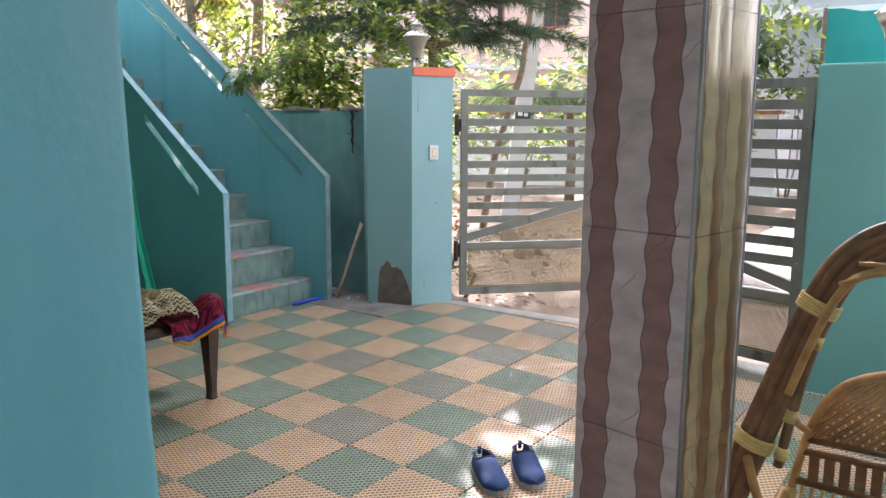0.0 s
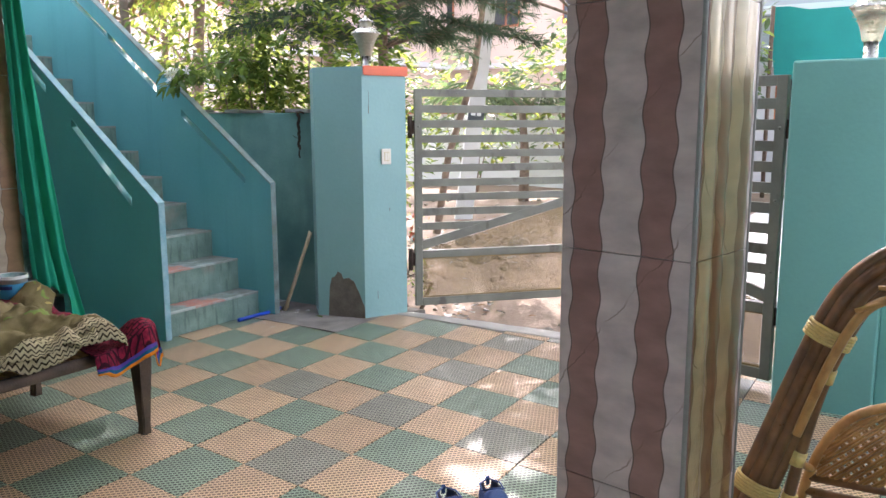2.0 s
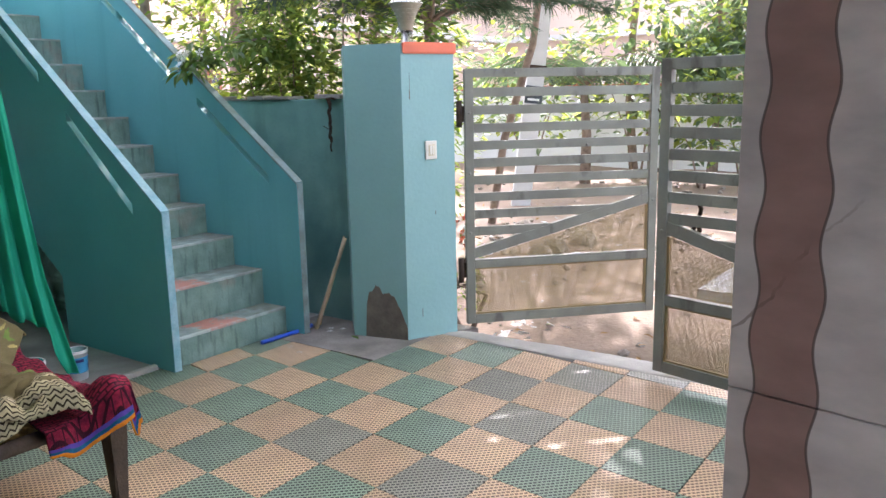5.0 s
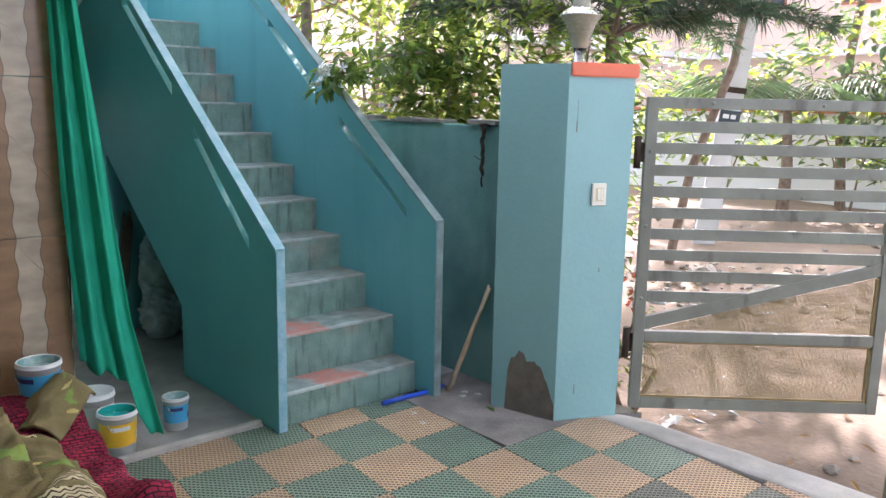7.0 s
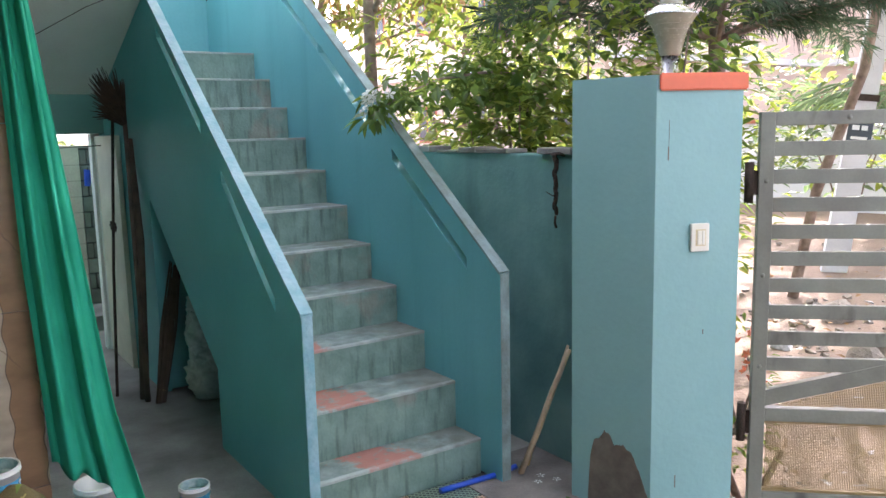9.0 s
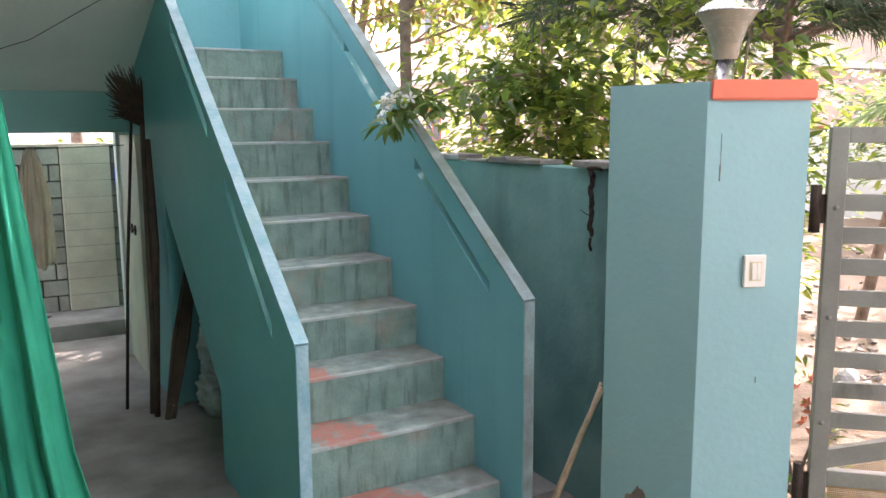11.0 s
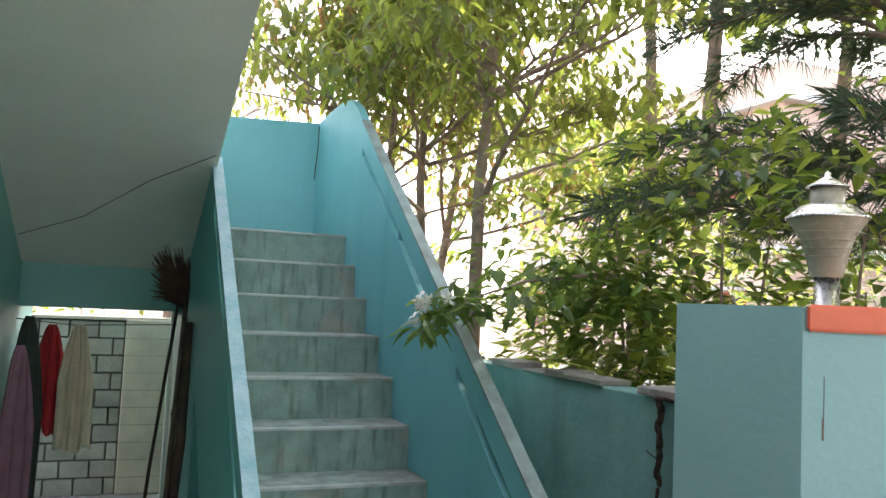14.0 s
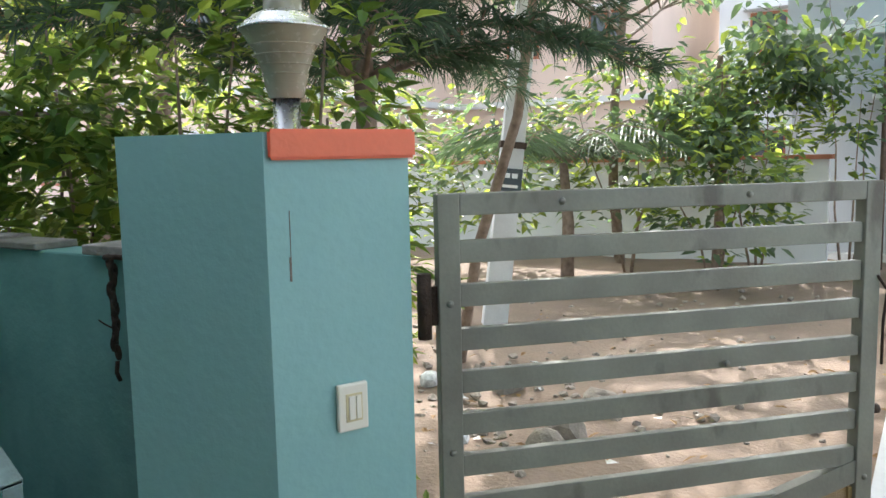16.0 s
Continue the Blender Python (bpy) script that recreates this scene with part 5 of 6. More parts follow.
def block_wall():
    """Rough concrete block wall behind the passage with a smooth buff panel."""
    w = thing("block_wall", "rough grey concrete block wall with a buff plastered panel", "wall", kind="structure")
    part("bed", box((1.2, 8.79, 0.1), (4.3, 8.95, 1.43)), M_MORTAR, w)
    rngb = random.Random(3)
    for r in range(10):
        z = 0.128 + r * 0.130
        x = 1.25 + (0.10 if r % 2 else 0)
        while x < 4.0:
            xa, xb = x, x + 0.192
            if xa < 2.755 < xb:
                xb = 2.748
            if xa < 3.118 < xb:
                xa = 3.125
            if not (2.755 <= xa and xb <= 3.118) and xb - xa > 0.03:
                part("block", box((xa, 8.755 + rngb.uniform(-0.006, 0.006), z), (xb, 8.80, z + 0.119), None, 0.006), M_BLOCK, w)
            x += 0.204
    part("panel", box((2.755, 8.725, 0.128), (3.118, 8.79, 1.44), None, 0.008), M_BLOCKPANEL, w, "buff plastered panel with faint block joints")
    for r in range(1, 10):
        part("panel_joint", box((2.757, 8.7225, 0.124 + r * 0.130), (3.116, 8.7255, 0.128 + r * 0.130)), M_BLOCK, w)
    part("coping", box((1.2, 8.74, 1.43), (4.3, 8.96, 1.455), None, 0.006), M_BLOCKPANEL, w)
    return w


block_wall()


def open_door():
    """A cream door leaf folded open against the stair wall, with a dark latch."""
    d = thing("open_door", "cream painted door leaf folded open against the stair wall", "door")
    part("leaf", box((3.040, 6.98, 0.008), (3.072, 7.60, 1.525), None, 0.004), M_CREAM, d)
    part("edge_strip", box((3.036, 7.585, 0.008), (3.041, 7.612, 1.525), None, 0.001), M_WHITE, d, "white edge strip")
    part("latch", tube([(3.034, 7.12, 0.93), (3.034, 7.30, 0.93)], 0.008, 8), M_RUST, d, "dark sliding latch")
    for y in (7.15, 7.27):
        part("latch_plate", box((3.030, y - 0.012, 0.90), (3.040, y + 0.012, 0.96), None, 0.002), M_RUST, d)
    return d


M_CREAM = mat("cream_door_paint", (0.66, 0.60, 0.48), 0.6, var=0.1, scale=5, bump=0.2)
open_door()
scoop = thing("plastic_scoop", "bright blue plastic scoop hung on the block wall", "scoop", at=pose(3.16, 8.712, 1.12, 0, 8, 0))
part("cup", lathe([(0.0, 0.0), (0.022, 0.0), (0.036, 0.13), (0.039, 0.135), (0.034, 0.135), (0.020, 0.008), (0.0, 0.008)], 18), M_PIPE, scoop)
part("hook", tube([(0.0, 0.03, 0.13), (0.0, 0.045, 0.16), (0.0, 0.06, 0.15)], 0.004, 6), M_RUST, scoop)
tagged(part("twig", tube([(2.42, 8.45, 0.13), (2.50, 8.52, 0.14), (2.58, 8.50, 0.15), (2.60, 8.60, 0.13)], 0.005, 5), M_WOOD), "dry twig lying on the cement step", "twig")

# ---------------------------------------------------------------- slip-on shoes


def shoe(at, label):
    """A slip-on canvas shoe: sole, upper with a dark opening, heel tab."""
    s = thing("slip_on_shoe", label, "shoe", group="pair of shoes", at=at)
    L, W = 0.265, 0.098

    def outline(t, side):
        w = W / 2 * (0.72 + 0.32 * math.sin(min(t * 1.15, 1) * math.pi * 0.62)) * (1 if 0.06 < t < 0.90 else 0.86)
        if t > 0.82:
            w *= math.sqrt(max(0.0, 1 - ((t - 0.82) / 0.185) ** 2))
        if t < 0.10:
            w *= math.sqrt(max(0.05, 1 - ((0.10 - t) / 0.12) ** 2))
        return side * w

    n = 22
    ts = [k / n for k in range(n + 1)]
    ring = [(t * L, outline(t, 1)) for t in ts] + [(t * L, outline(t, -1)) for t in reversed(ts)]
    bm = prism([(x * 1.0, y * 1.06) for x, y in ring], 0.0, 0.022)
    bmesh.ops.remove_doubles(bm, verts=bm.verts, dist=0.0005)
    part("sole", bm, M_SOLE, s, "dusty grey rubber sole")
    bm = bmesh.new()
    rows = []
    for t in ts:
        top = 0.052 + 0.035 * math.exp(-((t - 0.42) / 0.20) ** 2) if t > 0.30 else 0.072
        if t > 0.82:
            top = 0.022 + (top - 0.022) * math.sqrt(max(0.0, 1 - ((t - 0.82) / 0.20) ** 2))
        w = abs(outline(t, 1))
        row = []
        for k in range(13):
            a = math.pi * k / 12
            x = t * L
            y, z = w * math.cos(a), 0.022 + (top - 0.022) * math.sin(a) ** 0.7
            if t < 0.40 and 3 <= k <= 9:
                open_ = min(1.0, (0.40 - t) / 0.06)
                y = y * (1 - open_) + w * 0.80 * math.cos(math.pi * (k - 3) / 6) * open_
                z = z * (1 - open_) + (0.066 - 0.035 * math.sin(math.pi * (k - 3) / 6)) * open_
            row.append(bm.verts.new((x, y, z + 0.0015 * noise.noise((t * 12, k * 0.8, 0)))))
        rows.append(row)
    for a, b in zip(rows, rows[1:]):
        for k in range(12):
            f = bm.faces.new((a[k], a[k + 1], b[k + 1], b[k]))
            f.smooth = True
            mid = (a[k].co + b[k + 1].co) / 2
            f.material_index = 1 if mid.x < 0.39 * L and 3 <= k <= 8 else 0
    bm.faces.new(rows[0][::-1])
    part("upper", bm, [M_BLUE, M_DARKIN], s, "blue canvas upper")
    part("topline", tube([(0.002, 0.0, 0.075), (0.03, 0.036, 0.070), (0.08, 0.040, 0.068), (0.107, 0.02, 0.085), (0.111, 0, 0.088), (0.107, -0.02, 0.085), (0.08, -0.040, 0.068), (0.03, -0.036, 0.070), (0.002, 0, 0.075)], 0.003, 6), M_BLUE, s)
    part("heel_tab", box((-0.003, -0.007, 0.05), (0.003, 0.007, 0.082), None, 0.002), M_BLUE, s)
    return s


shoe(pose(2.168, 1.748, 0.001, 0, 0, -131), "blue canvas slip-on shoe standing on the tiles")
shoe(pose(2.308, 1.648, 0.001, 0, 0, -138), "blue canvas slip-on shoe with a raised heel tab")


# ---------------------------------------------------------------- cane armchair
def cane_chair():
    c = thing("cane_chair", "high varnished cane chair with a thick bundled hoop and lattice back", "chair")
    hoop = [(1.90, 0.80, 0.0), (1.90, 0.77, 0.15), (1.90, 0.735, 0.303), (1.90, 0.672, 0.501), (1.90, 0.600, 0.717), (1.90, 0.540, 0.885), (1.90, 0.49, 0.975), (1.90, 0.42, 1.035), (1.90, 0.32, 1.065), (1.90, 0.2, 1.07), (1.90, 0.05, 1.04), (1.90, -0.07, 0.93), (1.90, -0.15, 0.72), (1.90, -0.22, 0.5), (1.90, -0.30, 0.2), (1.90, -0.35, 0.03)]
    side = Vector((0, 0.83, 0.55))

    def dense(pts, k=5):
        out = []
        p = [Vector(q) for q in pts]
        for i in range(len(p) - 1):
            p0, p1, p2, p3 = p[max(i - 1, 0)], p[i], p[i + 1], p[min(i + 2, len(p) - 1)]
            for s in range(k):
                t = s / k
                out.append(0.5 * ((2 * p1) + (-p0 + p2) * t + (2 * p0 - 5 * p1 + 4 * p2 - p3) * t * t + (-p0 + 3 * p1 - 3 * p2 + p3) * t ** 3))
        return out + [p[-1]]

    mid = dense(hoop)

    def offset(pts, o, dx):
        res = []
        for i, p in enumerate(pts):
            d = (pts[min(i + 1, len(pts) - 1)] - pts[max(i - 1, 0)]).normalized()
            nrm = Vector((0, -d.z, d.y))
            res.append(p + nrm * o + Vector((dx, 0, 0)))
        return res

    for o, dx, r in ((-0.030, 0.0, 0.016), (-0.010, -0.010, 0.0155), (0.011, -0.010, 0.016), (0.031, 0.0, 0.016), (0.0, 0.016, 0.02)):
        part("hoop_cane", tube(offset(mid, o, dx), r, 10), M_BAMBOO, c, "thick brown varnished cane")
    for i in (14, 24, 50, 60):
        a, b = mid[i], mid[i + 1]
        d = (b - a).normalized()
        nrm = Vector((0, -d.z, d.y))
        bm = bmesh.new()
        for k in range(5):
            p = a + d * (k * 0.008 - 0.016)
            ring = [p + nrm * (0.050 * math.cos(t)) + Vector((0.033 * math.sin(t), 0, 0)) for t in (2 * math.pi * q / 20 for q in range(21))]
            add_tube(bm, ring, 0.0048, 6)
        part("binding", bm, M_BIND, c, "pale yellow cane binding")
    part("inner_hoop", tube(dense([(1.86, 0.60, 0.62), (1.86, 0.55, 0.78), (1.855, 0.50, 0.90), (1.85, 0.45, 0.955), (1.85, 0.36, 0.975), (1.85, 0.2, 0.985), (1.85, 0.06, 0.95), (1.85, -0.04, 0.80)]), 0.011, 8), M_CANE, c)
    for k, (a, b) in enumerate((((1.84, 0.50, 0.93), (1.85, 0.38, 0.985)), ((1.84, 0.46, 0.985), (1.85, 0.33, 0.99)), ((1.84, 0.40, 1.025), (1.85, 0.28, 0.985)), ((1.84, 0.34, 1.04), (1.85, 0.22, 0.985)), ((1.84, 0.27, 1.04), (1.85, 0.15, 0.975)))):
        part("spoke", tube([a, b], 0.006, 6), M_CANE, c)
    part("rear_cane", tube(dense([(1.90, 0.62, 0.40), (1.90, 0.575, 0.66), (1.90, 0.52, 0.86), (1.90, 0.47, 0.95), (1.90, 0.40, 1.0), (1.90, 0.30, 1.02)]), 0.014, 8), M_BAMBOO, c)
    for p, d in (((1.90, 0.598, 0.55), 0), ((1.90, 0.55, 0.76), 0), ((1.90, 0.612, 0.44), 0)):
        part("binding", tube([Vector(p) - Vector((0, -0.004, 0.017)), Vector(p) + Vector((0, -0.004, 0.017))], 0.018, 10), M_BIND, c, "yellow cane binding")
    # low curved arm that joins hoop and back
    part("arm", tube(dense([(1.86, 0.69, 0.42), (1.90, 0.675, 0.32), (1.95, 0.66, 0.24), (2.03, 0.65, 0.21), (2.12, 0.64, 0.24)]), 0.014, 8), M_CANE, c)
    part("arm", tube(dense([(1.92, 0.60, 0.55), (2.0, 0.60, 0.50), (2.10, 0.60, 0.45), (2.19, 0.595, 0.41)]), 0.010, 8), M_CANE, c)
    # back: arched frame with lattice and slats
    X = 2.19
    arch = dense([(X, 0.655, 0.0), (X, 0.645, 0.12), (X, 0.632, 0.22), (X, 0.612, 0.34), (X, 0.590, 0.43), (X, 0.555, 0.512), (X, 0.50, 0.578), (X, 0.41, 0.62), (X, 0.30, 0.632), (X, 0.19, 0.62), (X, 0.10, 0.578), (X, 0.045, 0.512), (X, 0.01, 0.43), (X, -0.012, 0.34), (X, -0.045, 0.12), (X, -0.055, 0.0)])
    part("back_frame", tube(arch, 0.013, 10), M_CANE, c)
    part("back_frame", tube(offset(arch[18:58], 0.024, 0.004), 0.009, 8), M_CANE, c)

    def inside(y, z):
        zz = z
        half = 0.285 if zz < 0.40 else 0.285 * math.sqrt(max(0.0, 1 - ((zz - 0.40) / 0.222) ** 2))
        return abs(y - 0.30) < half and z > 0.385

    for sgn in (1, -1):
        for dxi in (0, 0.012):
            for k in range(-24, 25):
                pts = []
                for q in range(60):
                    s = -0.5 + q / 59
                    y, z = 0.30 + k * 0.0325 + dxi + s * 0.75 * 0.72, 0.50 + s * sgn * 0.75 * 0.72
                    if inside(y, z):
                        pts.append((X + 0.004 * sgn, y, z))
                if len(pts) > 1:
                    part("lattice_cane", tube([pts[0], pts[-1]], 0.0042, 5), M_CANE, c)
    for z in (0.385, 0.345):
        part("cross_rail", tube([(X, 0.605, z), (X, 0.30, z + 0.006), (X, -0.005, z)], 0.012, 8), M_BAMBOO, c)
    for k in range(14):
        y = 0.575 - k * 0.042
        part("slat", box((X - 0.004, y - 0.015, 0.25), (X + 0.004, y + 0.015, 0.348), None, 0.003), M_BAMBOO, c)
    part("cross_rail", tube([(X, 0.62, 0.25), (X, 0.30, 0.245), (X, -0.02, 0.25)], 0.013, 8), M_BAMBOO, c)
    for k in range(22):
        y = 0.60 - k * 0.0285
        part("lower_cane", tube([(X, y, 0.245), (X - 0.10, y + 0.006, 0.14)], 0.006, 6), M_CANE, c)
    part("cross_rail", tube([(X - 0.10, 0.66, 0.135), (X - 0.10, -0.05, 0.135)], 0.013, 8), M_BAMBOO, c)
    part("seat_frame", tube([(X - 0.10, 0.65, 0.135), (1.86, 0.66, 0.13), (1.86, -0.06, 0.13), (X - 0.10, -0.05, 0.135)], 0.014, 8), M_BAMBOO, c)
    for p in ((1.86, 0.64), (1.86, -0.04), (X - 0.1, 0.63), (X - 0.1, -0.03)):
        part("leg", tube([(p[0], p[1], 0.0), (p[0], p[1], 0.14)], 0.015, 8), M_BAMBOO, c)
    part("binding", tube([(X, 0.638, 0.165), (X, 0.632, 0.225)], 0.0175, 10), M_BIND, c, "yellow cane binding")
    return c


cane_chair()

# ---------------------------------------------------------------- planting


def branch_tree(name, base, height, limbs, leaf_count, leaf_len, leaf_wd, leaf_m, label, seed, spread, crown_lo, trunk_r=0.05, droop=0.2, lean=(0, 0), category="tree", squash=1.0, dead=0.0):
    """A tapered trunk with forking limbs; leaves grow in bunches along the outer twigs."""
    rg = random.Random(seed)
    t = thing(name, label, category)
    base = Vector(base)
    bm = bmesh.new()
    tips = []

    def grow(p, d, ln, r, depth):
        pts, rad = [p], [r]
        k = 5
        dd = d.copy()
        for i in range(k):
            dd = (dd + Vector((rg.uniform(-1, 1), rg.uniform(-1, 1), rg.uniform(-0.5, 0.7))) * 0.16).normalized()
            p = p + dd * ln / k
            pts.append(p)
            rad.append(r * (1 - 0.55 * (i + 1) / k))
            if depth <= 1 and p.z > base.z + crown_lo:
                tips.append((p, dd))
        add_tube(bm, pts, rad, 6 if depth else 5, cap=False)
        if depth > 0:
            for _ in range(3 if depth > 1 else 4):
                q = pts[rg.randint(2, k)]
                a = rg.uniform(0, 6.283)
                nd = (dd * 0.6 + Vector((math.cos(a), math.sin(a), rg.uniform(-0.1, 0.6))) * 0.8).normalized()
                grow(q, nd, ln * rg.uniform(0.5, 0.75), r * 0.5, depth - 1)
        else:
            tips.append((p, dd))

    top = base + Vector((lean[0], lean[1], height * 0.62))
    mids = [base + (top - base) * s + Vector((rg.uniform(-1, 1), rg.uniform(-1, 1), 0)) * 0.05 * height * 0.3 * math.sin(s * 3.1) for s in (0, 0.25, 0.5, 0.75, 1)]
    add_tube(bm, mids, [trunk_r * 1.15, trunk_r, trunk_r * 0.9, trunk_r * 0.75, trunk_r * 0.55], 9, cap=False)
    for i in range(limbs):
        s = rg.uniform(max(0.2, crown_lo / height / 0.62 * 0.9), 1.0)
        p = base + (top - base) * s
        a = 6.283 * i / limbs + rg.uniform(-0.4, 0.4)
        d = Vector((math.cos(a), math.sin(a), rg.uniform(0.15, 0.9))).normalized()
        grow(p, d, spread * rg.uniform(0.5, 0.85), trunk_r * 0.42, 2)
    part("trunk", bm, M_BARK, t, "grey-brown trunk and limbs")
    bm = bmesh.new()
    mats = leaf_m if isinstance(leaf_m, list) else [leaf_m]
    for k in range(leaf_count):
        p, d = tips[rg.randrange(len(tips))]
        a = rg.uniform(0, 6.283)
        off = Vector((rg.gauss(0, 1), rg.gauss(0, 1), rg.gauss(0, 0.7) * squash)) * leaf_len * 0.75
        m = Matrix.Translation(p + off) @ Euler((rg.uniform(-0.6, 0.6), rg.uniform(-0.3, 0.5) + droop, a)).to_matrix().to_4x4()
        s = rg.uniform(0.6, 1.15)
        leaf_shape(bm, m, leaf_len * s, leaf_wd * s, rg.uniform(0.05, 0.35), 0 if len(mats) == 1 or rg.random() < 0.78 else 1)
    part("crown", bm, mats, t, "crown of many separate leaves")
    return t


def bush(name, centre, size, count, leaf_len, leaf_wd, mats, label, seed, category="shrub", stems=3, up=0.3):
    """A shrub: thin stems fanning from the ground, leaves thick towards the outside, uneven in outline."""
    rg = random.Random(seed)
    t = thing(name, label, category)
    c, s = Vector(centre), Vector(size)
    for k in range(stems):
        a = 6.283 * k / stems + rg.uniform(-0.4, 0.4)
        e = c + Vector((math.cos(a) * s.x * 0.6, math.sin(a) * s.y * 0.6, s.z * rg.uniform(0.0, 0.6)))
        b = Vector((c.x + math.cos(a) * 0.06, c.y + math.sin(a) * 0.06, GROUND - 0.05))
        kink = Vector((rg.uniform(-0.1, 0.1), rg.uniform(-0.1, 0.1), 0.1))
        part("stem", tube([b, b.lerp(e, 0.3) + kink, b.lerp(e, 0.65) - kink * 0.6, e], [0.022, 0.015, 0.010, 0.004], 5), M_BARK, t)
    bm = bmesh.new()
    made = 0
    while made < count:
        d = Vector((rg.gauss(0, 1), rg.gauss(0, 1), rg.gauss(0, 1))).normalized()
        r = rg.uniform(0.35, 1.0) ** 0.6
        lump = 1 + 0.38 * noise.noise((d.x * 1.9 + seed, d.y * 1.9, d.z * 1.9))
        p = c + Vector((d.x * s.x, d.y * s.y, d.z * s.z)) * r * lump
        if p.z < GROUND:
            continue
        if noise.noise((p.x * 2.3 + seed, p.y * 2.3, p.z * 2.3)) < -0.18:
            made += 0.25
            continue
        yaw = math.atan2(d.y, d.x) + rg.uniform(-0.9, 0.9)
        m = Matrix.Translation(p) @ Euler((rg.uniform(-0.5, 0.5), rg.uniform(-0.5, 0.7) - up * 0.3, yaw)).to_matrix().to_4x4()
        k = rg.uniform(0.6, 1.2)
        leaf_shape(bm, m, leaf_len * k, leaf_wd * k, rg.uniform(0.05, 0.35), 0 if len(mats) == 1 or rg.random() < 0.55 else 1)
        made += 1
    part("crown", bm, mats, t, "dense glossy leaves")
    return t


# white jasmine shrubs just behind the compound wall
bush("jasmine_shrub", (4.95, 4.95, 1.95), (0.60, 0.75, 0.60), 1150, 0.10, 0.044, [M_LEAF, M_LEAF_Y], "jasmine shrub with glossy dark leaves behind the wall", 21)
bush("jasmine_shrub", (5.15, 6.0, 1.95), (0.68, 0.75, 0.75), 850, 0.10, 0.044, [M_LEAF, M_LEAF_Y], "jasmine shrub with glossy leaves behind the wall", 22)
bush("jasmine_shrub", (4.95, 4.15, 1.50), (0.28, 0.36, 0.95), 620, 0.095, 0.04, [M_LEAF, M_LEAF_Y], "jasmine shrub growing beside the gate pillar", 23)
bush("jasmine_shrub", (4.66, 5.05, 1.58), (0.24, 0.55, 0.30), 480, 0.12, 0.052, [M_LEAF, M_LEAF_Y], "dark glossy jasmine shrub hanging over the compound wall", 29)
plant = bush("flowering_plant", (4.78, 3.66, 0.30), (0.13, 0.16, 0.42), 240, 0.05, 0.016, [M_LEAF, M_LEAF_Y], "small flowering plant at the foot of the gate pillar", 24, stems=4)
rng = random.Random(19)
for k in range(7):
    bm = bmesh.new()
    mm = pose(4.74 + rng.uniform(-0.06, 0.10), 3.58 + rng.uniform(-0.09, 0.09), rng.uniform(0.38, 0.70), rng.uniform(30, 80), rng.uniform(-30, 30), rng.uniform(100, 260))
    for q in range(5):
        m = mm @ Matrix.Rotation(2 * math.pi * q / 5, 4, "Z")
        bm.faces.new([bm.verts.new(m @ Vector(v)) for v in ((0, 0, 0), (0.014, 0.010, 0.006), (0.026, 0.002, 0.010), (0.014, -0.008, 0.005))])
    part("flower", bm, M_ORANGE, plant, "small orange-red flower")
bush("low_plants", (5.0, 5.4, 1.25), (0.45, 1.4, 0.35), 620, 0.13, 0.06, [M_LEAF_Y, M_LEAF], "sunlit yellow-green plants behind the compound wall", 25, "plant")
bush("garden_shrub", (6.2, 7.2, 1.7), (0.9, 1.2, 0.9), 950, 0.11, 0.045, [M_LEAF_Y, M_LEAF], "sunlit garden shrub among the trees", 26)
bush("garden_shrub", (6.6, 5.6, 1.2), (0.8, 0.8, 1.0), 800, 0.12, 0.045, [M_LEAF, M_LEAF_Y], "green garden shrub behind the pillar", 27)


def jasmine_spray():
    """A leafy branch that reaches over the wall to the stairs, with white flowers."""
    t = thing("jasmine_branch", "jasmine branch with white flowers reaching over the parapet", "branch")
    rg = random.Random(8)
    spine = [Vector(p) for p in ((4.75, 5.05, 1.80), (4.45, 4.98, 1.80), (4.15, 4.95, 1.76), (3.90, 4.90, 1.68), (3.70, 4.85, 1.58))]
    part("stem", tube(spine, [0.010, 0.008, 0.006, 0.004, 0.002], 6), M_BARK, t)
    bm = bmesh.new()
    for k in range(430):
        s = rg.random() ** 1.5
        i = min(int(s * 4), 3)
        p = spine[i].lerp(spine[i + 1], s * 4 - i) + Vector((rg.gauss(0, 0.10), rg.gauss(0, 0.17), rg.gauss(-0.02, 0.085))) * (1.2 - s)
        m = Matrix.Translation(p) @ Euler((rg.uniform(-0.5, 0.5), rg.uniform(-0.2, 0.7), rg.uniform(0, 6.283))).to_matrix().to_4x4()
        leaf_shape(bm, m, rg.uniform(0.07, 0.13), rg.uniform(0.026, 0.046), 0.25)
    part("leaves", bm, M_LEAF, t, "glossy dark leaves")
    for k in range(13):
        p = Vector((3.735, 4.865, 1.64)) + Vector((rg.gauss(0, 0.03), rg.gauss(0, 0.035), rg.gauss(0, 0.03)))
        bmf = bmesh.new()
        mm = Matrix.Translation(p) @ Euler((rg.uniform(0.4, 1.4), rg.uniform(-0.6, 0.6), rg.uniform(2.5, 4.5))).to_matrix().to_4x4()
        for q in range(5):
            m = mm @ Matrix.Rotation(2 * math.pi * q / 5, 4, "Z")
            sz = 0.030
            bmf.faces.new([bmf.verts.new(m @ Vector(v)) for v in ((0.0, 0, 0), (0.6 * sz, 0.34 * sz, 0.1 * sz), (sz, 0.08 * sz, 0.05 * sz), (0.6 * sz, -0.2 * sz, 0.06 * sz))])
        part("flower", bmf, M_PETAL, t, "white five-petalled flower")
    return t


jasmine_spray()

